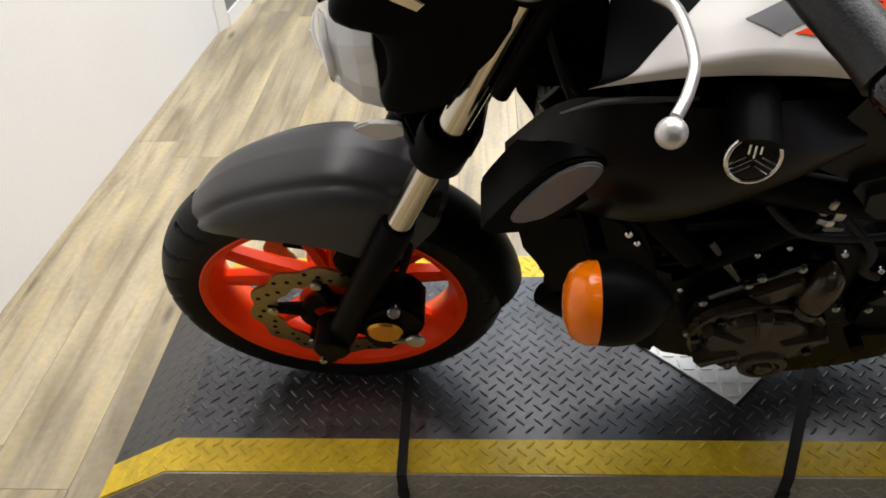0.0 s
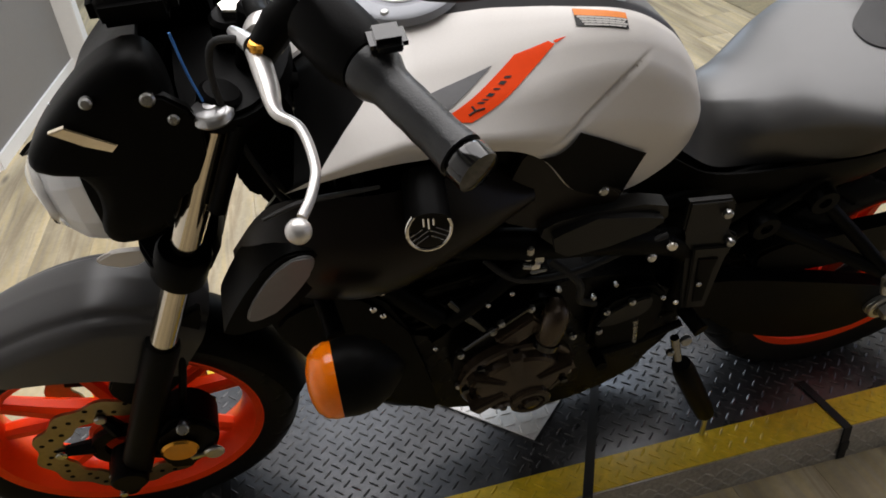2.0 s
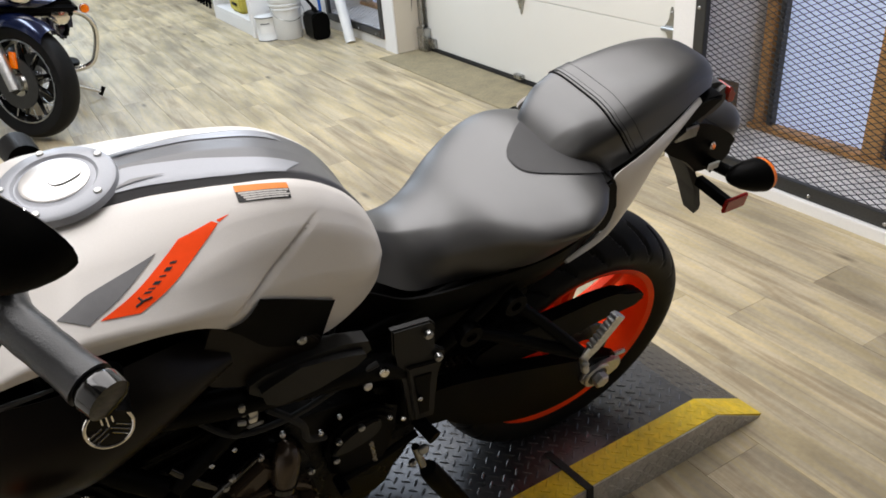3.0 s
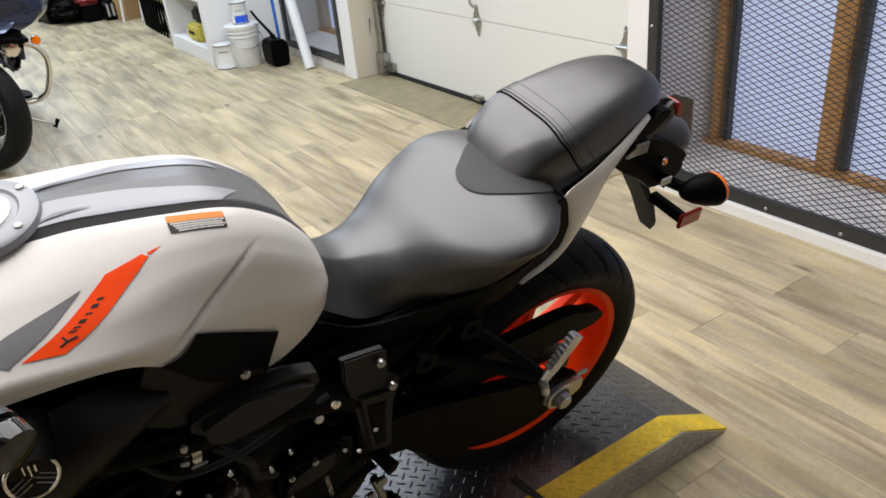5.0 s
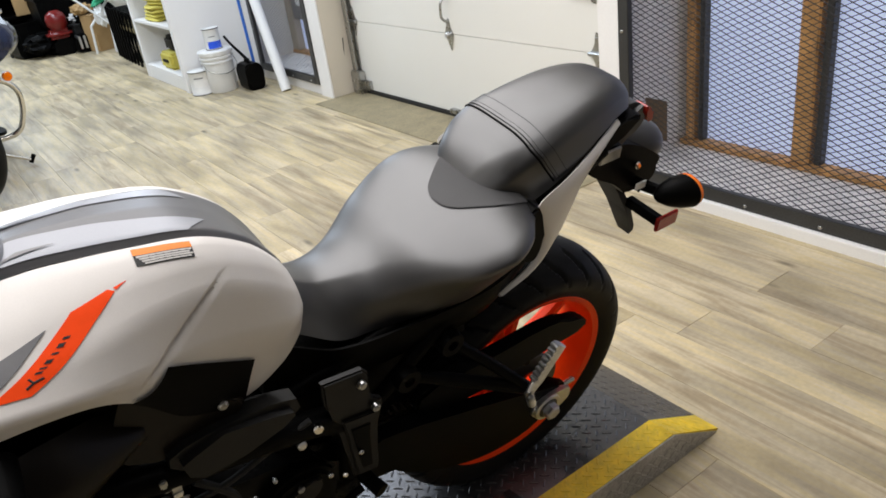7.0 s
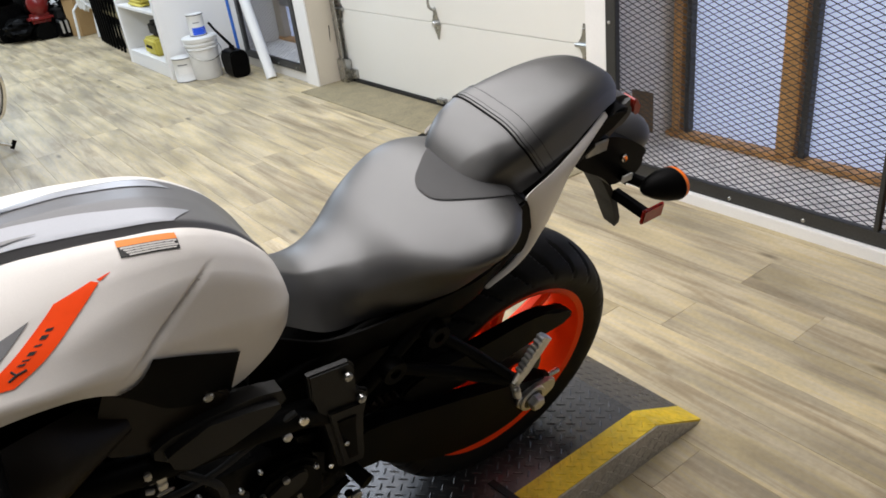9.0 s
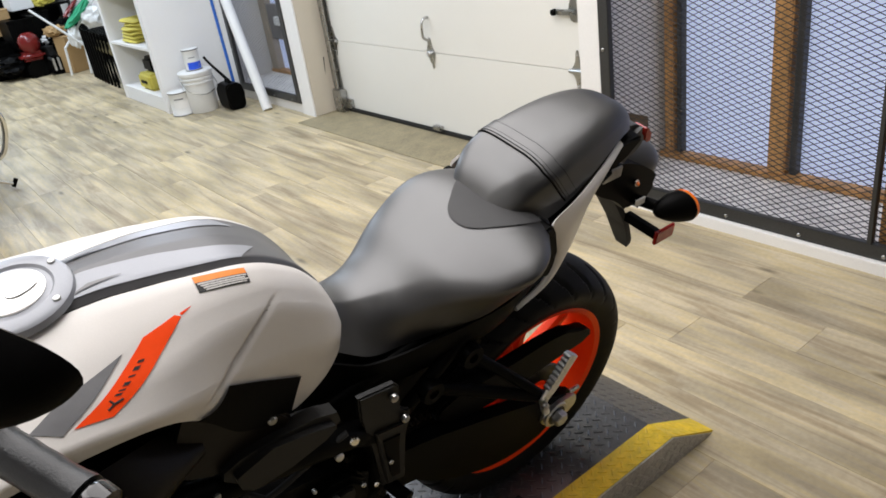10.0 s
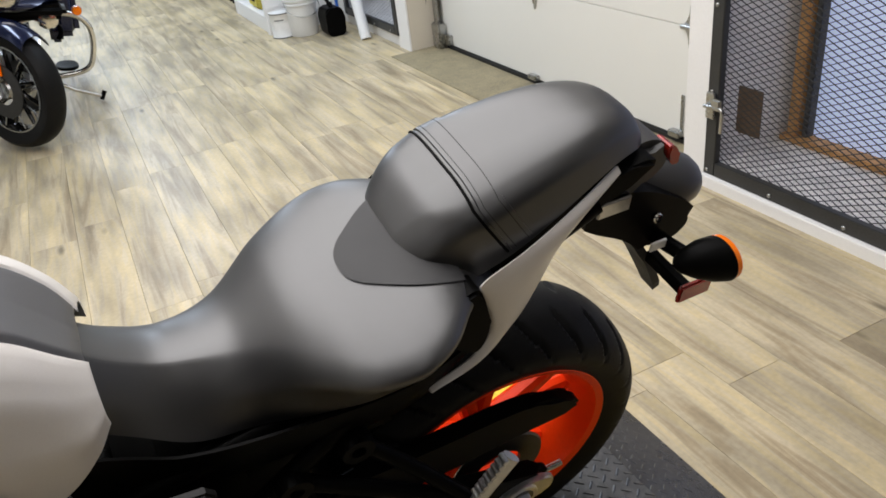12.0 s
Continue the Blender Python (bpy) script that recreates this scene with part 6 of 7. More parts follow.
    for t, r in [(0.0, 0.0585), (0.25, 0.0585), (0.55, 0.054), (0.8, 0.044), (0.95, 0.026), (1.0, 0.008)]:
        x = 0.3765 - 0.034 * t
        rings.append([(x, s * 0.318 + r * 0.72 * math.cos(a), 0.757 + r * math.sin(a) * 0.84) for a in (2 * math.pi * k / 28 for k in range(28))])
    part("amber_lens", loft(rings), "amber", ib, "amber indicator lens")

# radiator, frame and engine
for s in (-1, 1):
    part("radiator_side_cover", slab(rounded([(0.295, 0.656), (0.331, 0.700), (0.415, 0.712), (0.475, 0.641), (0.517, 0.437), (0.530, 0.319), (0.469, 0.397), (0.413, 0.464), (0.363, 0.528)], 1), s * 0.120, s * 0.165, "y", 0.008), "black", bike, "black radiator side cover")
rad = part("radiator", box(0.345, 0.375, -0.145, 0.145, 0.52, 0.77, 0.006), "black", bike)
for k in range(14):
    z = 0.53 + 0.0165 * k
    part("radiator_fin", box(0.339, 0.346, -0.13, 0.13, z, z + 0.003), "engine", rad, smooth=False)
part("radiator_tank", tube([(0.36, -0.145, 0.52), (0.36, -0.145, 0.77)], 0.016, 14, smooth=False), "black", rad)
part("radiator_hose", tube([(0.345, -0.15, 0.50), (0.39, -0.15, 0.46), (0.44, -0.13, 0.47), (0.50, -0.11, 0.50)], 0.019, 14), "black", bike)
for s in (-1, 1):
    part("frame_tube", tube([(0.33, s * 0.06, 0.90), (0.45, s * 0.14, 0.80), (0.62, s * 0.165, 0.745), (0.80, s * 0.165, 0.70), (0.92, s * 0.145, 0.62), (0.93, s * 0.14, 0.48)], 0.022, 16), "black", bike, "black steel frame tube")
    part("frame_tube", tube([(0.34, s * 0.06, 0.80), (0.44, s * 0.13, 0.70), (0.53, s * 0.165, 0.61)], 0.017, 14), "black", bike)
    part("frame_tube", tube([(0.70, s * 0.160, 0.735), (0.62, s * 0.165, 0.66), (0.545, s * 0.165, 0.60)], 0.014, 14), "black", bike)
    part("subframe_tube", tube([(0.82, s * 0.11, 0.69), (1.05, s * 0.095, 0.715), (1.30, s * 0.09, 0.80), (1.50, s * 0.08, 0.88)], 0.015, 12), "black", bike)
    part("subframe_tube", tube([(0.94, s * 0.13, 0.56), (1.10, s * 0.125, 0.68), (1.26, s * 0.115, 0.80)], 0.013, 12), "black", bike)
blk = part("cylinder_block", slab(rounded([(0.42, 0.52), (0.50, 0.74), (0.66, 0.76), (0.72, 0.60), (0.62, 0.50)], 2), -0.13, 0.13, "y", 0.012), "engine", bike, "black engine cylinder block")
for k in range(4):
    part("cooling_rib", tube([(0.455 + 0.012 * k, -0.136, 0.55 + 0.045 * k), (0.68, -0.136, 0.575 + 0.045 * k)], 0.006, 8, smooth=False), "engine", blk)
part("crankcase", slab(rounded([(0.50, 0.36), (0.47, 0.46), (0.55, 0.60), (0.72, 0.62), (0.90, 0.58), (0.98, 0.48), (0.95, 0.34), (0.80, 0.24), (0.62, 0.24)], 2), -0.15, 0.15, "y", 0.02), "engine", bike, "black engine crankcase")
# alternator cover, brown-black with bolts
out0 = rounded([(0.552, 0.430), (0.548, 0.500), (0.562, 0.535), (0.612, 0.575), (0.668, 0.612), (0.712, 0.600), (0.742, 0.545), (0.752, 0.450), (0.750, 0.385), (0.695, 0.300), (0.640, 0.315), (0.590, 0.352)], 2)
alt = part("generator_cover", slab(out0, -0.145, -0.172, "y", 0.005), "engine", bike, "dark bronze painted generator cover")
for x, z in ((0.560, 0.517), (0.609, 0.562), (0.622, 0.578), (0.666, 0.600), (0.716, 0.576), (0.557, 0.428), (0.746, 0.398), (0.604, 0.350), (0.700, 0.312), (0.742, 0.50)):
    bolt(alt, (x, -0.176, z), (0, -1, 0), 0.0085, "zinc")
part("cover_edge", tube([(0.566, -0.176, 0.530), (0.612, -0.178, 0.568), (0.664, -0.178, 0.606)], 0.004, 8), "black_gloss", alt)


def disc_rings(cx, cz, rows, n=40, a0=0.0, a1=2 * math.pi):
    return [[(cx + r * math.cos(a0 + (a1 - a0) * k / n), y, cz + r * 0.94 * math.sin(a0 + (a1 - a0) * k / n)) for k in range(n)] for y, r in rows]


drum = part("cover_drum", loft(disc_rings(0.652, 0.432, [(-0.165, 0.098), (-0.186, 0.096), (-0.190, 0.092), (-0.190, 0.084), (-0.183, 0.081), (-0.183, 0.075), (-0.196, 0.071), (-0.200, 0.066), (-0.203, 0.040), (-0.204, 0.004)])), "engine_brown", alt, smooth=False)
for deg, w in ((98, 0.011), (20, 0.010), (150, 0.010), (215, 0.012), (300, 0.012)):
    a = math.radians(deg)
    c, s_ = math.cos(a), math.sin(a)
    b = slab([(0.652 + c * r0 - s_ * w0, 0.432 + 0.94 * (s_ * r0 + c * w0)) for r0, w0 in ((0.030, -w * 0.6), (0.093, -w), (0.093, w), (0.030, w * 0.6))], -0.180, -0.2085, "y", 0.003)
    part("cover_rib", b, "engine_brown", drum, smooth=False)
for k in range(9):
    a = 2 * math.pi * (k + 0.4) / 9
    part("rim_bolt", cylinder((0.652 + 0.0885 * math.cos(a), -0.188, 0.432 + 0.083 * math.sin(a)), (0.652 + 0.0885 * math.cos(a), -0.197, 0.432 + 0.083 * math.sin(a)), 0.0065, 8, 0.001), "black_gloss", drum)
part("cover_hub", loft(disc_rings(0.672, 0.378, [(-0.190, 0.038), (-0.208, 0.035), (-0.211, 0.031), (-0.211, 0.024), (-0.205, 0.022), (-0.205, 0.015), (-0.214, 0.013), (-0.216, 0.002)])), "engine_brown", drum, smooth=False)
part("cover_hub", loft(disc_rings(0.622, 0.388, [(-0.185, 0.022), (-0.203, 0.020), (-0.206, 0.016), (-0.200, 0.013), (-0.200, 0.002)], 24)), "engine_brown", drum, smooth=False)
part("starter_boss", tube([(0.707, -0.160, 0.590), (0.704, -0.180, 0.578), (0.694, -0.190, 0.545), (0.691, -0.190, 0.530)], [0.012, 0.022, 0.021, 0.019], 20), "engine_brown", alt)
part("boss_ring", tube([(0.692, -0.191, 0.536), (0.689, -0.191, 0.524)], 0.022, 20, smooth=False), "black_gloss", alt)
part("cover_web", slab([(0.612, 0.545), (0.668, 0.590), (0.690, 0.560), (0.640, 0.522)], -0.168, -0.188, "y", 0.004), "engine_brown", alt, smooth=False)
spc = part("sprocket_cover", slab(rounded([(0.78, 0.42), (0.77, 0.54), (0.81, 0.585), (0.89, 0.57), (0.90, 0.48), (0.87, 0.41)], 1), -0.15, -0.174, "y", 0.008), "black", bike, "black sprocket cover")
part("cover_plate", slab(rounded([(0.772, 0.505), (0.868, 0.517), (0.866, 0.575), (0.790, 0.540)], 2), -0.174, -0.180, "y", 0.002), "frame_grey", spc)
for x, z in ((0.79, 0.55), (0.785, 0.50), (0.83, 0.562)):
    bolt(spc, (x, -0.178, z), (0, -1, 0), 0.008)
part("throttle_cover", slab(rounded([(0.655, 0.775), (0.70, 0.795), (0.836, 0.787), (0.846, 0.744), (0.729, 0.712), (0.690, 0.735)], 1), -0.150, -0.196, "y", 0.012), "frame_grey", bike, "dark grey plastic injector cover")
part("throttle_body", cylinder((0.60, -0.12, 0.755), (0.66, -0.12, 0.70), 0.032, 20, 0.005), "engine", bike)
for p in ((0.645, -0.165, 0.735), (0.655, -0.17, 0.715), (0.665, -0.172, 0.695), (0.84, -0.178, 0.665)):
    bolt(bike, p, (0, -1, 0.2), 0.010, "alu", "hose_clip")
part("oil_pan", slab(rounded([(0.53, 0.30), (0.60, 0.20), (0.80, 0.19), (0.88, 0.26), (0.80, 0.30)], 2), -0.11, 0.11, "y", 0.02), "engine", bike)
part("exhaust_pipe", tube([(0.45, -0.07, 0.55), (0.405, -0.08, 0.45), (0.43, -0.08, 0.32), (0.52, -0.06, 0.22), (0.70, -0.03, 0.17)], 0.021, 16), "engine", bike, "dark exhaust header")
part("exhaust_pipe", tube([(0.45, 0.07, 0.55), (0.405, 0.08, 0.45), (0.43, 0.08, 0.32), (0.52, 0.06, 0.22), (0.70, 0.04, 0.17)], 0.021, 16), "engine_brown", bike)
part("muffler", tube([(0.66, 0.0, 0.165), (0.74, 0.03, 0.150), (0.95, 0.10, 0.165), (1.10, 0.14, 0.22)], [0.05, 0.090, 0.092, 0.065], 20), "engine", bike, "short black underslung muffler")
part("lower_cowl", slab(rounded([(0.375, 0.50), (0.43, 0.62), (0.50, 0.60), (0.54, 0.46), (0.52, 0.36), (0.45, 0.40)], 2), -0.15, 0.15, "y", 0.025), "engine", bike, "black engine front cover")
for p, r in (((0.44, -0.165, 0.665), 0.007), ((0.452, -0.168, 0.650), 0.006)):
    bolt(bike, p, (-0.2, -1, 0.3), r, "chrome", "bolt")

# hose clamp with its two ears, cable ends and small fasteners along the frame
hc = part("hose_clamp", lathe([(0.018, -0.006), (0.021, -0.006), (0.021, 0.006), (0.018, 0.006)], (0.664, -0.168, 0.724), "x", 28, closed=True), "zinc", bike, "bright steel hose clamp")
part("clamp_ear", box(0.652, 0.676, -0.192, -0.186, 0.700, 0.705, 0.002), "zinc", hc)
part("clamp_ear", box(0.646, 0.655, -0.190, -0.182, 0.738, 0.752, 0.002), "zinc", hc)
part("clamp_screw", cylinder((0.642, -0.186, 0.716), (0.652, -0.190, 0.716), 0.004, 10, 0.001), "zinc", hc)
for x, z, r, mat in ((0.598, 0.640, 0.005, "zinc"), (0.632, 0.655, 0.005, "zinc"), (0.702, 0.640, 0.006, "zinc"), (0.735, 0.628, 0.005, "chrome"), (0.760, 0.602, 0.006, "zinc"),
                     (0.792, 0.622, 0.005, "zinc"), (0.880, 0.560, 0.006, "zinc"), (0.905, 0.540, 0.006, "chrome"), (0.935, 0.575, 0.006, "zinc"), (0.520, 0.560, 0.005, "zinc")):
    bolt(bike, (x, -0.181, z), (-0.2, -1, 0.3), r, mat, "bolt")
part("wiring", tube([(0.600, -0.150, 0.700), (0.640, -0.176, 0.676), (0.720, -0.178, 0.668), (0.800, -0.176, 0.690), (0.860, -0.172, 0.700)], 0.005, 8), "strap", bike)
part("wiring", tube([(0.690, -0.165, 0.690), (0.730, -0.184, 0.650), (0.740, -0.180, 0.600), (0.770, -0.172, 0.570)], 0.006, 8), "strap", bike)
part("overflow_hose", tube([(0.545, -0.160, 0.640), (0.575, -0.172, 0.600), (0.600, -0.170, 0.560)], 0.007, 10), "black_gloss", bike)

part("cable_bracket", slab([(0.443, 0.700), (0.452, 0.716), (0.460, 0.712), (0.456, 0.697)], -0.166, -0.172, "y", 0.001), "chrome", bike, "bright steel cable bracket")
bolt(bike, (0.444, -0.168, 0.580), (-0.2, -1, 0.3), 0.007, "gold", "bolt")

# footpeg bracket, gear lever, heel plate
hp = part("heel_plate", slab([(0.885, 0.752), (0.952, 0.742), (0.962, 0.728), (0.960, 0.672), (0.985, 0.655), (0.985, 0.640), (0.972, 0.600), (0.978, 0.485), (0.930, 0.492), (0.908, 0.62), (0.900, 0.67), (0.888, 0.70)], -0.155, -0.168, "y", 0.003), "frame_grey", bike, "dark grey frame side plate")
part("plate_rim", slab([(0.912, 0.655), (0.974, 0.642), (0.968, 0.605), (0.972, 0.492), (0.935, 0.500)], -0.168, -0.174, "y", 0.002), "frame_grey", hp)
part("plate_recess", slab([(0.924, 0.630), (0.958, 0.623), (0.955, 0.600), (0.960, 0.515), (0.942, 0.519)], -0.174, -0.1765, "y", 0.0008), "black", hp)
for x, z in ((0.945, 0.722), (0.968, 0.655)):
    bolt(hp, (x, -0.174, z), (0, -1, 0), 0.010)
bolt(bike, (0.868, -0.178, 0.682), (-0.3, -1, 0.2), 0.011, "chrome", "clamp")
part("rider_peg", tube([(0.955, -0.15, 0.46), (0.96, -0.175, 0.457), (0.965, -0.195, 0.455)], [0.014, 0.013, 0.014], 12, smooth=False), "black", bike)
gl = part("gear_lever", tube([(0.945, -0.165, 0.445), (0.86, -0.172, 0.43), (0.79, -0.178, 0.43)], 0.007, 10), "black", bike)
part("lever_toe", tube([(0.79, -0.17, 0.43), (0.79, -0.205, 0.432)], 0.010, 12, smooth=False), "black", gl)
part("shift_rod", tube([(0.86, -0.172, 0.43), (0.85, -0.172, 0.50)], 0.005, 8, smooth=False), "zinc", gl)
bolt(bike, (0.942, -0.195, 0.437), (0, -1, 0.1), 0.014, "zinc", "pivot_bolt")
bolt(bike, (0.925, -0.19, 0.400), (0, -1, 0.1), 0.010, "zinc", "pivot_bolt")
ss = part("side_stand", tube([(0.970, -0.176, 0.325), (0.985, -0.182, 0.290), (1.053, -0.191, 0.145), (1.060, -0.192, 0.130)], [0.017, 0.021, 0.020, 0.016], 14), "black", bike, "black side stand")
part("stand_spring", tube([(0.945, -0.165, 0.40), (0.958, -0.176, 0.345)], 0.008, 12, smooth=False), "zinc", ss)
part("stand_shank", tube([(1.064, -0.193, 0.135), (1.065, -0.207, 0.062)], 0.005, 10, smooth=False), "alu", ss)

# swingarm, chain guard, axle adjuster, chain
for s in (-1, 1):
    sa = part("swingarm", slab(rounded([(0.93, 0.50), (1.00, 0.515), (1.22, 0.435), (1.42, 0.355), (1.475, 0.335), (1.475, 0.285), (1.40, 0.275), (1.22, 0.335), (1.02, 0.40), (0.93, 0.42)], 2), s * 0.112, s * 0.142, "y", 0.010), "black", bike, "black box-section swingarm")
    ad = part("axle_adjuster", slab(rounded([(1.385, 0.345), (1.465, 0.340), (1.478, 0.315), (1.465, 0.288), (1.385, 0.283), (1.36, 0.314)], 2), s * 0.140, s * 0.152, "y", 0.003), "alu", bike, "cast aluminium chain adjuster")
    part("axle_nut", cylinder((1.405, s * 0.150, 0.314), (1.405, s * 0.176, 0.314), 0.0185, 6, 0.003), "alu", ad)
    part("axle_washer", cylinder((1.405, s * 0.148, 0.314), (1.405, s * 0.158, 0.314), 0.027, 28, 0.003), "disc_dark", ad)
    part("axle_washer", cylinder((1.405, s * 0.150, 0.314), (1.405, s * 0.157, 0.314), 0.034, 24, 0.002), "alu", ad)
    part("adjuster_screw", cylinder((1.47, s * 0.128, 0.314), (1.505, s * 0.128, 0.314), 0.006, 10, 0.001), "zinc", ad)
part("chain_guard", slab(rounded([(1.08, 0.535), (1.24, 0.525), (1.43, 0.53), (1.53, 0.475), (1.52, 0.455), (1.40, 0.455), (1.26, 0.44), (1.10, 0.46)], 2), -0.090, -0.118, "y", 0.006), "black", bike, "black plastic chain guard")
part("rear_sprocket", lathe([(0.045, -0.004), (0.088, -0.004), (0.091, 0.0), (0.088, 0.004), (0.045, 0.004)], (1.40, -0.085, 0.315), "y", 48, closed=True), "disc_dark", bike, "rear chain sprocket")
b = bmesh.new()
k = 0
for a, c in (((0.86, 0.525), (1.395, 0.408)), ((0.86, 0.43), (1.395, 0.222))):
    a, c = Vector((a[0], -0.085, a[1])), Vector((c[0], -0.085, c[1]))
    L = (c - a).length
    n = int(L / 0.0159)
    for i in range(n):
        p = a.lerp(c, i / n)
        d = (c - a).normalized()
        cylinder(p - Vector((0, 0.010, 0)), p + Vector((0, 0.010, 0)), 0.0055, 6, 0, b)
        w = 0.009 if i % 2 else 0.006
        for y in (-w, w):
            q = p + d * 0.008
            cylinder(q + Vector((0, y - 0.001, 0)), q + Vector((0, y + 0.001, 0)), 0.0085, 8, 0, b)
tagged(part("drive_chain", b, "engine_brown", bike, "drive chain"), kind="stuff")
part("lower_chain_guide", slab(rounded([(1.00, 0.42), (1.13, 0.40), (1.302, 0.34), (1.43, 0.29), (1.428, 0.236), (1.317, 0.220), (1.200, 0.252), (1.065, 0.338)], 2), -0.122, -0.132, "y", 0.003), "black", bike)

# passenger peg bracket with its peg
for s in (-1, 1):
    pb = part("peg_bracket", tube([(1.052, s * 0.135, 0.634), (1.16, s * 0.165, 0.575), (1.265, s * 0.205, 0.525)], 0.012, 12), "black", bike, "black passenger peg bracket")
    part("bracket_stay", tube([(1.13, s * 0.130, 0.67), (1.20, s * 0.165, 0.60), (1.265, s * 0.205, 0.53)], 0.011, 12), "black", pb)
    part("bracket_eye", lathe([(0.010, -0.014), (0.022, -0.014), (0.024, 0.0), (0.022, 0.014), (0.010, 0.014)], (1.048, s * 0.138, 0.634), "y", 24, closed=True), "black", pb)
    part("bracket_eye", lathe([(0.010, -0.014), (0.022, -0.014), (0.024, 0.0), (0.022, 0.014), (0.010, 0.014)], (1.132, s * 0.140, 0.67), "y", 24, closed=True), "black", pb)
    a, c = Vector((1.262, s * 0.218, 0.525)), Vector((1.315, s * 0.222, 0.625))
    d = (c - a).normalized()
    b = tube([a, a.lerp(c, 0.15), a.lerp(c, 0.3), c], [0.008, 0.009, 0.011, 0.012], 12, smooth=False, flat=0.55)
    for k in range(8):
        q = a.lerp(c, 0.30 + 0.095 * k)
        side = Vector((d.z, 0, -d.x)) * -0.0115
        cylinder(q + side - Vector((0, 0.008, 0)), q + side + Vector((0, 0.008, 0)), 0.0046, 8, 0.001, b)
    pg = part("passenger_peg", b, "alu", pb, "toothed aluminium passenger peg")
    bolt(pg, (1.258, s * 0.228, 0.523), (0, s, 0), 0.010)
    part("peg_clevis", tube([(1.262, s * 0.215, 0.53), (1.272, s * 0.222, 0.49)], 0.008, 10, smooth=False), "alu", pb)

# ---- seat ----
s_top = [(0.862, 0.885), (0.90, 0.843), (0.96, 0.806), (1.03, 0.812), (1.10, 0.858), (1.17, 0.886), (1.24, 0.894), (1.31, 0.882), (1.345, 0.850)]
s_half = [(0.862, 0.064), (0.90, 0.076), (0.96, 0.094), (1.03, 0.112), (1.10, 0.138), (1.18, 0.160), (1.24, 0.152), (1.31, 0.114), (1.345, 0.082)]
s_mid = [(0.862, -0.018), (1.03, -0.020), (1.10, -0.030), (1.18, -0.042), (1.345, -0.038)]
s_drop = [(0.862, 0.034), (0.90, 0.042), (0.96, 0.052), (1.03, 0.056), (1.10, 0.046), (1.18, 0.036), (1.31, 0.034), (1.345, 0.030)]
s_bend = [(0.862, 2.0), (1.03, 2.0), (1.10, 2.5), (1.18, 3.2), (1.345, 2.8)]
s_base = [(0.862, 0.058), (0.90, 0.066), (0.96, 0.076), (1.03, 0.080), (1.10, 0.094), (1.17, 0.100), (1.24, 0.092), (1.31, 0.070), (1.345, 0.048)]
s_low = [(0.862, 0.800), (0.90, 0.775), (0.96, 0.735), (1.03, 0.728), (1.10, 0.738), (1.17, 0.748), (1.24, 0.758), (1.31, 0.775), (1.345, 0.79)]
s_crease = [(0.862, 0.040), (0.90, 0.034), (0.96, 0.036), (1.012, 0.054), (1.062, 0.090), (1.10, 0.128), (1.135, 0.160), (1.176, 0.173), (1.20, 0.174), (1.243, 0.153), (1.285, 0.110), (1.345, 0.062)]
s_roll = [(0.862, 0.80), (0.96, 0.75), (1.03, 0.55), (1.10, 0.30), (1.18, 0.20), (1.30, 0.22), (1.345, 0.3)]


def seat_crown(x, q):
    """Height of the seat's right top at q of its half width."""
    m = interp(s_bend, x)
    return interp(s_top, x) - interp(s_drop, x) * (1 - max(0.0, 1 - q ** m) ** (1 / m))


def creased(top, crease, base, low, sag, roll, n=9):
    """(out, z) from the middle of a padded top over a rolled crease and down the flank."""
    a = (crease * (1 - roll), top - sag * (1 - roll) ** 2)
    c = (crease * 1.02, top - sag)
    d = (c[0] + (base - c[0]) * roll * 0.7, c[1] + (low - c[1]) * roll * 0.7)
    out = [(a[0] * k / n, top - sag * (a[0] * k / n / crease) ** 2) for k in range(n)]
    for k in range(n + 4):
        t = k / (n + 3)
        out.append(tuple((1 - t) ** 2 * a[i] + 2 * t * (1 - t) * c[i] + t * t * d[i] for i in (0, 1)))
    return out + [(d[0] + (base - d[0]) * k / 6, d[1] + (low - d[1]) * k / 6) for k in range(1, 7)]


def seat_left(x):
    return creased(interp(s_top, x), interp(s_crease, x), interp(s_base, x), interp(s_low, x), 0.018, interp(s_roll, x))


def seat_ring(x, n=30):
    """A padded top, creased along the left edge, rounded over on the right."""
    hw, low, mid, hb = interp(s_half, x), interp(s_low, x), interp(s_mid, x), interp(s_base, x)
    ed = interp(s_top, x) - interp(s_drop, x)
    right = []
    for k in range(1, n):
        t = k / (n - 1)
        if t < 0.65:
            q = math.sin(t / 0.65 * math.pi / 2)
            right.append((hw * q, seat_crown(x, q)))
        else:
            q = (t - 0.65) / 0.35
            right.append((hw + (hb - hw) * q ** 1.4, ed + (low - ed) * q))
    return [(x, mid - y, z) for y, z in seat_left(x)] + [(x, mid + y, z) for y, z in reversed(right)]


seat = part("rider_seat", loft([seat_ring(0.862 + (1.345 - 0.862) * k / 60) for k in range(61)]), "seat", bike, "black vinyl rider seat")


def seat_pt(x, y):
    out = y - interp(s_mid, x)
    if out >= 0:
        return seat_crown(x, min(1.0, out / interp(s_half, x)))
    rows = seat_left(x)
    for (a, za), (c, zc) in zip(rows, rows[1:]):
        if a <= -out <= c:
            return za + (zc - za) * (-out - a) / max(1e-6, c - a)
    return rows[-1][1]


def insert_fn(u, v):
    half = 0.090 * (1 - (1 - u) ** 2.0 * 0.45)
    x = 1.163 + 0.125 * u + 0.030 * abs(v) ** 2.5 * (1 - u)
    y = half * v - 0.012 * (1 - u)
    return Vector((x, y - 0.034, seat_pt(x, y - 0.034) + 0.0022))


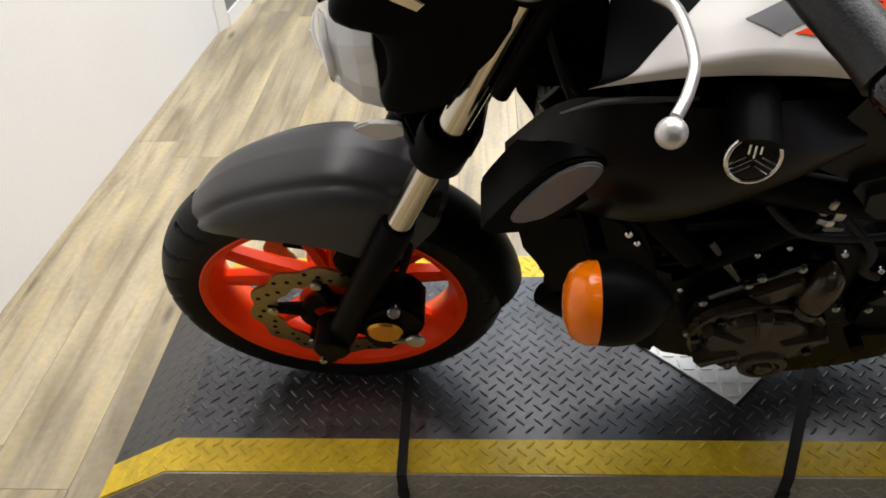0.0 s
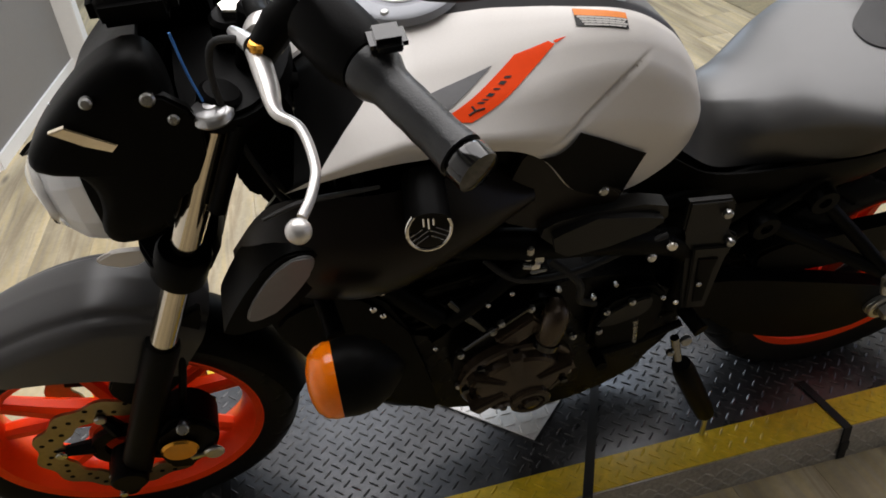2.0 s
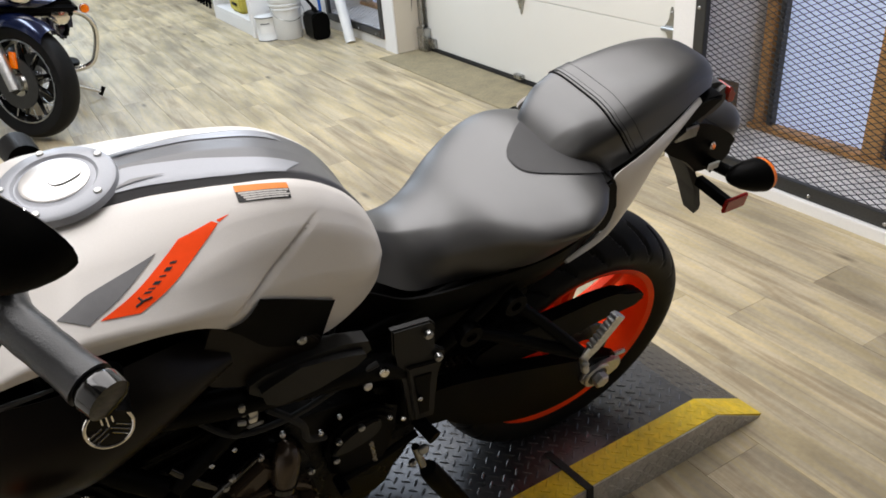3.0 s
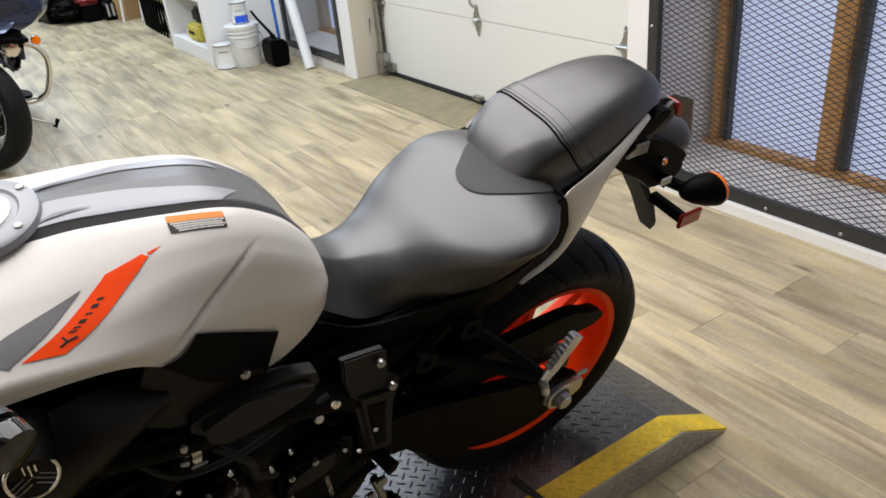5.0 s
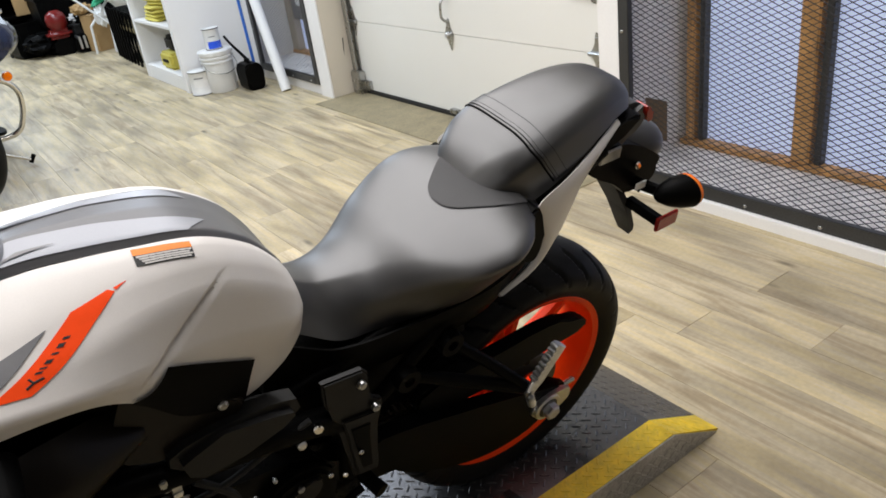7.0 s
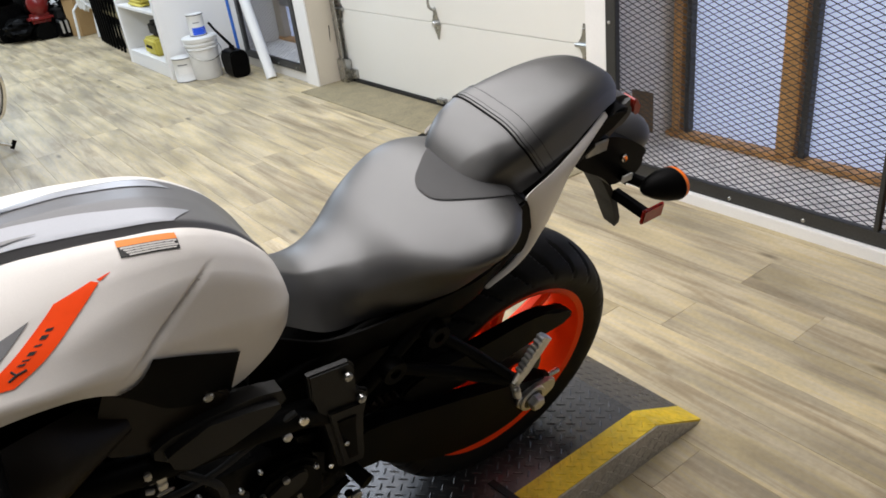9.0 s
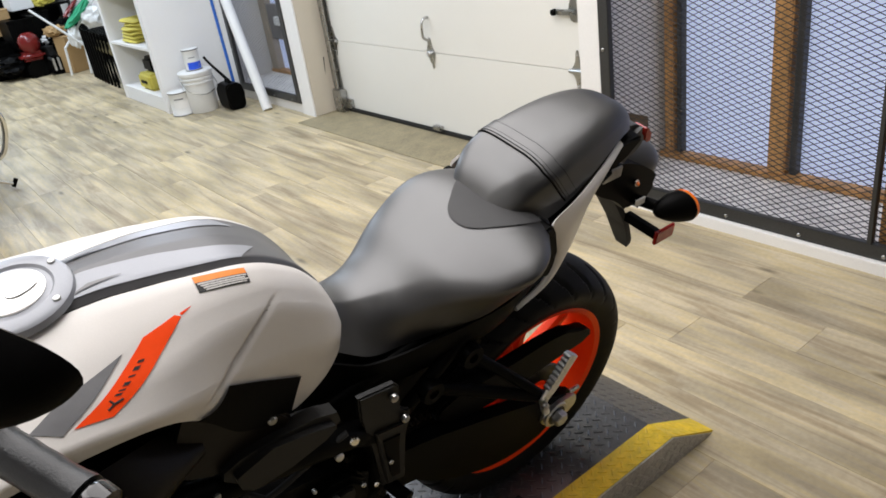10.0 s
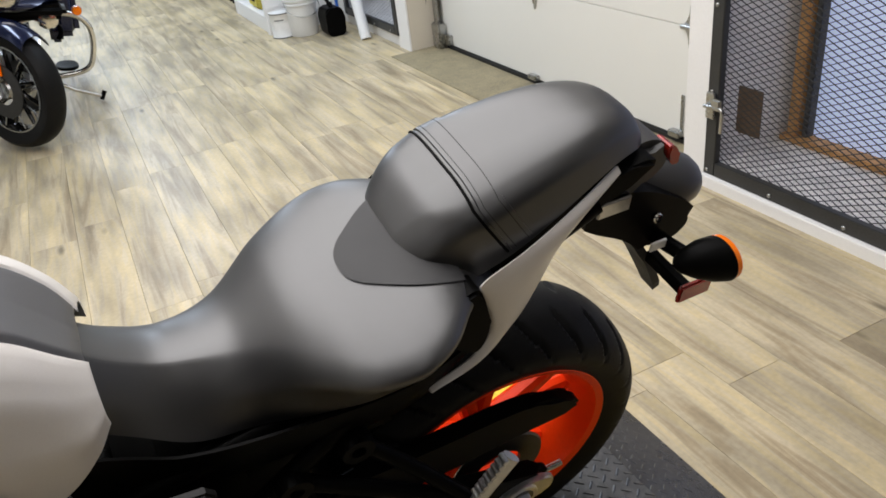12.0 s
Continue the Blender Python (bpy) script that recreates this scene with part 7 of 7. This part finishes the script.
bm = bmesh.new()
for dz in (0.0, -0.003):
    vs = [[bm.verts.new(insert_fn(i / 14, -1 + 2 * j / 24) + Vector((0, 0, dz))) for j in range(25)] for i in range(15)]
    for i in range(14):
        for j in range(24):
            bm.faces.new((vs[i][j], vs[i + 1][j], vs[i + 1][j + 1], vs[i][j + 1]))
part("seat_insert", bm, "seat_grip", seat, "matt seat hump panel")

p_top = [(1.222, 0.872), (1.228, 0.886), (1.245, 0.912), (1.275, 0.942), (1.305, 0.958), (1.32, 0.963), (1.38, 0.980), (1.46, 0.995), (1.52, 0.996), (1.556, 0.982), (1.580, 0.950)]
p_half = [(1.222, 0.050), (1.228, 0.070), (1.245, 0.092), (1.275, 0.107), (1.305, 0.110), (1.32, 0.110), (1.38, 0.105), (1.46, 0.093), (1.52, 0.076), (1.556, 0.054), (1.580, 0.03)]
p_edge = [(1.222, 0.866), (1.228, 0.870), (1.245, 0.882), (1.275, 0.905), (1.305, 0.926), (1.32, 0.934), (1.38, 0.950), (1.46, 0.964), (1.52, 0.966), (1.556, 0.958), (1.580, 0.940)]
p_low = [(1.222, 0.862), (1.235, 0.858), (1.28, 0.860), (1.305, 0.868), (1.32, 0.876), (1.38, 0.900), (1.43, 0.920), (1.48, 0.938), (1.52, 0.946), (1.556, 0.942), (1.580, 0.932)]
p_crease = [(1.222, 0.030), (1.235, 0.045), (1.255, 0.056), (1.285, 0.062), (1.32, 0.068), (1.38, 0.066), (1.46, 0.058), (1.52, 0.044), (1.556, 0.030), (1.580, 0.014)]
p_base = [(1.222, 0.012), (1.235, 0.030), (1.255, 0.052), (1.285, 0.072), (1.32, 0.084), (1.38, 0.082), (1.46, 0.068), (1.52, 0.052), (1.556, 0.038), (1.580, 0.020)]


def pill_ring(x, grow=0.0, n=20):
    top, hw, ed, low = interp(p_top, x) + grow, interp(p_half, x) + grow, interp(p_edge, x), interp(p_low, x)
    sag = min(0.016, 0.3 * (top - low))
    left = creased(top, interp(p_crease, x) + grow, interp(p_base, x) + grow, low, sag, 0.34 + 0.5 * max(0.0, min(1.0, (1.30 - x) / 0.06)))
    right = []
    for k in range(1, n):
        t = k / (n - 1)
        if t < 0.6:
            q = t / 0.6 * math.pi / 2
            right.append((hw * math.sin(q) ** 0.44, ed + (top - ed) * math.cos(q) ** 0.50))
        else:
            q = (t - 0.6) / 0.4
            right.append((hw * (1 - 0.40 * q ** 1.1), ed + (low - ed) * q))
    return [(x, -0.035 - y, z) for y, z in left] + [(x, y - 0.035, z) for y, z in reversed(right)]


pil = part("passenger_seat", loft([pill_ring(1.222 + 0.358 * k / 60) for k in range(61)]), "seat_rear", bike, "black vinyl passenger seat")


def over_seat(x, grow):
    """A seam from the right lower edge over the top to the left lower edge, its ends set back."""
    r = []
    for k in range(len(pill_ring(x))):
        z = pill_ring(x, grow)[k][2]
        r.append(Vector(pill_ring(x + 0.5 * max(0.0, interp(p_top, x) - 0.012 - z), grow)[k]))
    return (r[28:] + r[:28])[5:-1]


bm = bmesh.new()
loft([over_seat(1.317, -0.001), over_seat(1.318, 0.0018), over_seat(1.347, 0.0018), over_seat(1.348, -0.001)], closed=False, bm=bm)
part("grab_strap", bm, "seat_rear", pil, "stitched grab strap")
for x in (1.3235, 1.3415):
    part("seam", tube(over_seat(x, 0.0014), 0.0007, 5, smooth=False), "strap", pil)
part("seat_piping", tube(over_seat(1.312, 0.0005), 0.0019, 6, smooth=False), "black", pil)

for sgn in (-1, 1):
    def cover_fn(u, v, sgn=sgn):
        x = 0.825 + 0.475 * u
        top = interp([(0.0, 0.82), (0.10, 0.79), (0.25, 0.742), (0.5, 0.738), (0.8, 0.752), (1.0, 0.775)], u)
        low = interp([(0.0, 0.70), (0.15, 0.65), (0.5, 0.655), (0.85, 0.685), (1.0, 0.735)], u)
        half = interp([(0.0, 0.098), (0.2, 0.094), (0.5, 0.112), (0.8, 0.128), (1.0, 0.118)], u)
        return Vector((x, -0.018 + sgn * (half - 0.020 * (1 - v) ** 2), low + (top - low) * v))
    part("side_cover", shell(cover_fn, 0, 1, 0, 1, 30, 8, 0.004), "black", bike, "black plastic side cover under the seat")
part("battery_box", slab(rounded([(0.85, 0.68), (1.09, 0.68), (1.07, 0.50), (1.02, 0.43), (0.87, 0.45)], 1), -0.085, 0.085, "y", 0.01), "black", bike, "black box under the seat")

# tail panels, tail lamp, plate holder
for s in (-1, 1):
    up = [(0, 1.236, 0.722), (0.2, 1.300, 0.760), (0.32, 1.318, 0.795), (0.44, 1.306, 0.852), (0.54, 1.300, 0.884), (0.70, 1.36, 0.904), (0.85, 1.44, 0.922), (1, 1.517, 0.938)]
    dn = [(0, 1.236, 0.718), (0.2, 1.303, 0.745), (0.32, 1.338, 0.768), (0.44, 1.368, 0.795), (0.54, 1.390, 0.828), (0.70, 1.418, 0.868), (0.85, 1.462, 0.898), (1, 1.517, 0.926)]

    def tail_fn(u, v, s=s):
        a = Vector((interp([(q[0], q[1]) for q in up], u), 0, interp([(q[0], q[2]) for q in up], u)))
        c = Vector((interp([(q[0], q[1]) for q in dn], u), 0, interp([(q[0], q[2]) for q in dn], u)))
        p = c.lerp(a, v)
        p.z -= 0.0 if s < 0 else 0.022
        p.y = (0.0 if s < 0 else -0.015) + s * (interp([(1.228, 0.146), (1.30, 0.150), (1.364, 0.142), (1.44, 0.121), (1.517, 0.094)], p.x) - 0.008 * (2 * v - 1) ** 2)
        return p
    part("tail_panel", skin(tail_fn, 0, 1, 0, 1, 40, 8, 0.004), "silver", bike, "pale grey tail panel")
    dz, y0 = (0.0, -0.130) if s < 0 else (-0.022, 0.110)
    part("tail_trim", slab(rounded([(1.268, 0.872 + dz), (1.296, 0.884 + dz), (1.304, 0.85 + dz), (1.318, 0.80), (1.298, 0.758), (1.262, 0.79), (1.258, 0.84 + dz)], 2), y0 - 0.018, y0 + 0.018, "y", 0.004), "black", bike)
part("tail_tray", slab(rounded([(1.18, 0.80), (1.30, 0.86), (1.55, 0.935), (1.60, 0.92), (1.45, 0.86), (1.30, 0.78)], 2), -0.09, 0.09, "y", 0.01), "black", bike)
tl = part("tail_lamp_body", slab(rounded([(1.53, 0.905), (1.585, 0.934), (1.626, 0.920), (1.638, 0.888), (1.60, 0.852), (1.53, 0.862)], 2), -0.065, 0.022, "y", 0.012), "fender", bike, "black tail lamp housing")
part("tail_lens", slab(rounded([(1.618, 0.922), (1.638, 0.914), (1.650, 0.886), (1.634, 0.880)], 2), -0.067, -0.034, "y", 0.006), "red_lens", tl, "red tail lamp lens")
ph = part("plate_bracket", slab(rounded([(1.49, 0.825), (1.52, 0.855), (1.60, 0.845), (1.66, 0.815), (1.72, 0.775), (1.735, 0.735), (1.70, 0.700), (1.645, 0.700), (1.60, 0.750), (1.53, 0.790)], 2), -0.055, 0.046, "y", 0.014), "black", bike, "black number plate carrier")
part("plate_lamp_hood", tube([(1.60, 0, 0.805), (1.67, 0, 0.797), (1.715, 0, 0.782), (1.752, 0, 0.762)], [0.030, 0.044, 0.046, 0.030], 18), "fender", ph)
rings = []
for x, z, hw in ((1.600, 0.770, 0.026), (1.645, 0.705, 0.030), (1.690, 0.640, 0.028), (1.728, 0.570, 0.022), (1.738, 0.548, 0.016)):
    rings.append([(x + dx, y - 0.004, z + dx * 0.6) for dx, y in ((-0.006, -hw), (-0.006, hw), (0.006, hw), (0.006, -hw))])
part("plate_back", loft(rings), "strap", ph, smooth=False)
part("carrier_bracket", box(1.528, 1.582, -0.062, -0.056, 0.822, 0.848, 0.002), "alu", ph)
bolt(ph, (1.641, -0.060, 0.783), (0, -1, 0.3), 0.011, "chrome")
part("label_plate", box(1.612, 1.640, -0.092, -0.088, 0.752, 0.768, 0.001), "white_plastic", ph)
for s in (-1, 1):
    st = part("rear_indicator_stalk", tube([(1.655, s * 0.05, 0.735), (1.66, s * 0.12, 0.748)], 0.012, 12, smooth=False), "black", ph)
    for nm, prof, mat, lab in (("indicator_body", [(1.622, 0.003), (1.630, 0.013), (1.648, 0.024), (1.670, 0.032), (1.690, 0.0345)], "black", ""), ("indicator_lens", [(1.6905, 0.0345), (1.699, 0.0335), (1.706, 0.025), (1.709, 0.008)], "amber", "amber indicator lens")):
        rings = [[(x, s * (0.148 - 0.25 * max(0.0, 1.69 - x)) + r * 1.05 * math.cos(a), 0.757 + r * 0.95 * math.sin(a)) for a in (2 * math.pi * k / 24 for k in range(24))] for x, r in prof]
        part(nm, loft(rings), mat, st, lab)
    if s < 0:
        part("reflector_stay", box(1.676, 1.694, -0.119, -0.030, 0.652, 0.674, 0.002), "black", ph)
        part("side_reflector", box(1.664, 1.727, -0.127, -0.118, 0.649, 0.683, 0.003), "red_lens", ph, "red reflector")
part("rear_hugger", shell(lambda u, v: Vector((1.40 + 0.345 * math.cos(u), 0.075 * v, 0.315 + (0.345 - 0.02 * v * v) * math.sin(u))), 2.0, 2.75, -1, 1, 20, 10, 0.004), "black", bike, "black inner mudguard")
part("shock", tube([(0.98, 0.0, 0.45), (1.12, 0.0, 0.60)], 0.03, 16, smooth=False), "black", bike)
part("battery_box", box(0.98, 1.22, -0.10, 0.10, 0.60, 0.74, 0.02), "black", bike)

# ---- touring cruiser parked beyond, front towards the platform ----
cruiser = thing("touring_motorcycle", pose(0.585, 3.62, 0.012, 9, 0, 90), "dark blue touring motorcycle with chrome engine guard on its side stand", "motorcycle")
# local x runs to its rear, y to its right, z up; the front wheel is steered to its left
ST = pose(0.01, 0.02, 0.33, 0, 0, 40)


def steered(ob):
    ob.matrix_basis = ST
    return ob


w = steered(part("front_wheel", lathe([(0.225, -0.05), (0.232, -0.046), (0.228, -0.02), (0.215, 0.0), (0.228, 0.02), (0.232, 0.046), (0.225, 0.05), (0.205, 0.02), (0.20, 0.0), (0.205, -0.02)], n=56, closed=True), "black_gloss", cruiser, "black cast front wheel with bright rim edge"))
prof = [(0.232, -0.045), (0.26, -0.064), (0.295, -0.064), (0.315, -0.045), (0.322, -0.02), (0.323, 0.0), (0.322, 0.02), (0.315, 0.045), (0.295, 0.064), (0.26, 0.064), (0.232, 0.045)]
part("tyre", lathe(prof, n=72, closed=True), "tyre", w, "wide black tyre")
for y in (-0.049, 0.049):
    part("rim_edge", lathe([(0.226, y - 0.002), (0.233, y - 0.002), (0.233, y + 0.002), (0.226, y + 0.002)], n=56, closed=True), "zinc", w, "bright machined rim edge")
for k in range(9):
    a = 2 * math.pi * k / 9
    part("spoke", tube([(0.05 * math.cos(a), 0, 0.05 * math.sin(a)), (0.21 * math.cos(a + 0.06), 0, 0.21 * math.sin(a + 0.06))], [0.016, 0.010], 8, smooth=False), "black_gloss", w)
for k in range(9):
    a = 2 * math.pi * k / 9 + 0.17
    for y in (-0.046, 0.046):
        part("spoke_edge", tube([(0.14 * math.cos(a), y, 0.14 * math.sin(a)), (0.215 * math.cos(a), y, 0.215 * math.sin(a))], 0.0035, 6, smooth=False), "zinc", w)
part("hub", cylinder((0, -0.07, 0), (0, 0.07, 0), 0.05, 24, 0.01), "zinc", w)
for y in (-0.075, 0.075):
    part("brake_disc", lathe([(0.075, y - 0.003), (0.145, y - 0.003), (0.145, y + 0.003), (0.075, y + 0.003)], n=48, closed=True), "disc_dark", w)
for y in (-0.115, 0.115):
    lf = steered(part("fork_leg", tube([(-0.02, y, -0.03), (0.04, y, 0.12), (0.17, y, 0.46)], [0.030, 0.032, 0.026], 16, smooth=False), "alu", cruiser, "satin fork leg"))
    part("fork_reflector", box(-0.03, 0.02, y - 0.038, y - 0.028, 0.08, 0.17, 0.004), "amber", lf, "amber reflector")
    part("fork_shroud", tube([(0.15, y, 0.40), (0.27, y, 0.72)], 0.037, 16, smooth=False), "black", lf)
steered(part("front_fender", shell(lambda u, v: Vector((-0.365 * math.cos(math.pi - u), 0.085 * math.sin(v * 1.45), 0.365 * math.sin(u) - 0.07 * (1 - math.cos(v * 1.45)))), 0.15, 2.2, -1, 1, 28, 14, 0.004), "blue_paint", cruiser, "dark blue front mudguard"))
fair_rings = []
for x, half, zc, zh in ((0.03, 0.10, 0.80, 0.07), (0.07, 0.26, 0.84, 0.13), (0.16, 0.40, 0.87, 0.17), (0.27, 0.46, 0.89, 0.19), (0.36, 0.47, 0.90, 0.18), (0.44, 0.40, 0.91, 0.15)):
    fair_rings.append([(x + 0.10 * abs(math.cos(a)) ** 3, half * math.cos(a), zc + zh * math.sin(a)) for a in (2 * math.pi * k / 32 for k in range(32))])
fair = part("fork_fairing", loft(fair_rings), "blue_paint", cruiser, "dark blue batwing fairing")
part("fairing_chin", box(0.10, 0.40, -0.30, 0.30, 0.66, 0.74, 0.03, 3), "black", fair)
part("headlamp", lathe([(0.0, 0.035), (0.07, 0.04), (0.085, 0.06), (0.09, 0.09)], (-0.03, 0, 0.82), "x", 28), "chrome", fair)
for y in (-0.2, 0.2):
    part("spot_lamp", lathe([(0.0, 0.06), (0.045, 0.065), (0.055, 0.09), (0.04, 0.13)], (0.06, y, 0.66), "x", 24), "chrome", fair)
    part("indicator", lathe([(0.0, 0.10), (0.024, 0.105), (0.029, 0.13), (0.02, 0.16)], (0.22, y * 1.8, 0.672), "x", 20), "amber", fair, "amber indicator")
part("windscreen", shell(lambda u, v: Vector((0.22 + 0.22 * u, 0.40 * v * (1 - 0.25 * u), 1.03 + 0.22 * u - 0.06 * v * v)), 0, 1, -1, 1, 8, 12, 0.003), "screen", fair)
part("handlebar", tube([(0.60, -0.42, 1.02), (0.45, -0.30, 1.08), (0.38, 0, 1.02), (0.45, 0.30, 1.08), (0.60, 0.42, 1.02)], 0.014, 12), "chrome", cruiser)
part("frame_downtube", tube([(0.36, 0, 0.78), (0.46, 0, 0.40), (0.58, 0, 0.20), (1.15, 0, 0.18)], 0.024, 12), "black", cruiser)
eng = part("engine", slab(rounded([(0.56, 0.18), (0.50, 0.36), (0.60, 0.46), (1.05, 0.46), (1.15, 0.30), (1.05, 0.18)], 2), -0.14, 0.14, "y", 0.02), "alu", cruiser, "polished V-twin engine")
for x, tilt in ((0.66, -0.12), (0.92, 0.14)):
    for k in range(7):
        z = 0.46 + 0.032 * k
        xx = x + tilt * (k * 0.09)
        part("cooling_fin", box(xx - 0.08, xx + 0.08, -0.09, 0.09, z, z + 0.018, 0.004), "engine", eng)
part("fuel_tank", loft([[(x, r * math.cos(a), z + 0.6 * r * math.sin(a)) for a in (2 * math.pi * k / 24 for k in range(24))] for x, r, z in ((0.46, 0.08, 0.82), (0.54, 0.15, 0.80), (0.72, 0.175, 0.78), (0.92, 0.14, 0.75), (1.03, 0.07, 0.72))]), "blue_paint", cruiser, "dark blue fuel tank")
part("saddle", loft([[(x, r * math.cos(a), z + 0.35 * r * math.sin(a)) for a in (2 * math.pi * k / 22 for k in range(22))] for x, r, z in ((0.98, 0.08, 0.70), (1.08, 0.17, 0.67), (1.25, 0.19, 0.68), (1.36, 0.17, 0.74), (1.62, 0.14, 0.76), (1.70, 0.05, 0.76))]), "seat", cruiser, "black two-up saddle")
rw = part("rear_wheel", lathe([(0.20, -0.06), (0.21, -0.06), (0.21, 0.06), (0.20, 0.06)], (1.62, 0, 0.32), "y", 40, closed=True), "alu", cruiser)
part("tyre", lathe([(0.21, -0.06), (0.25, -0.08), (0.29, -0.08), (0.315, -0.05), (0.32, 0.0), (0.315, 0.05), (0.29, 0.08), (0.25, 0.08), (0.21, 0.06)], (1.62, 0, 0.32), "y", 48, closed=True), "tyre", rw)
for s in (-1, 1):
    part("saddlebag", box(1.35, 1.90, s * 0.20 if s > 0 else -0.40, s * 0.40 if s > 0 else -0.20, 0.35, 0.66, 0.05, 3), "blue_paint", cruiser, "dark blue hard saddlebag")
    part("leg_shield", slab(rounded([(0.42, 0.46), (0.45, 0.66), (0.56, 0.70), (0.60, 0.50)], 2), s * 0.20 if s > 0 else -0.27, s * 0.27 if s > 0 else -0.20, "y", 0.015), "blue_paint", cruiser, "dark blue lower leg shield")
    part("engine_guard", tube([(0.47, s * 0.05, 0.60), (0.47, s * 0.18, 0.64), (0.48, s * 0.34, 0.63), (0.50, s * 0.42, 0.55), (0.52, s * 0.42, 0.40), (0.54, s * 0.36, 0.29), (0.56, s * 0.14, 0.25)], 0.017, 14), "chrome", cruiser, "chrome tubular engine guard")
    part("highway_peg", tube([(0.47, s * 0.22, 0.63), (0.44, s * 0.26, 0.55), (0.43, s * 0.24, 0.50)], 0.015, 10), "black", cruiser)
    part("footboard", slab(rounded([(0.56, s * 0.20), (0.56, s * 0.33), (0.80, s * 0.33), (0.80, s * 0.20)], 2), 0.285, 0.305, "z", 0.004), "black", cruiser)
    part("guard_clamp", cylinder((0.47, s * 0.13, 0.625), (0.47, s * 0.17, 0.632), 0.026, 16, 0.004), "chrome", cruiser)
sd = part("side_stand", tube([(0.62, -0.13, 0.24), (0.64, -0.28, 0.15), (0.655, -0.43, 0.095)], 0.011, 10, smooth=False), "chrome", cruiser, "chrome side stand")
part("stand_pad", tube([(0.655, -0.43, 0.072), (0.66, -0.455, 0.125)], 0.014, 8, smooth=False), "black", sd)
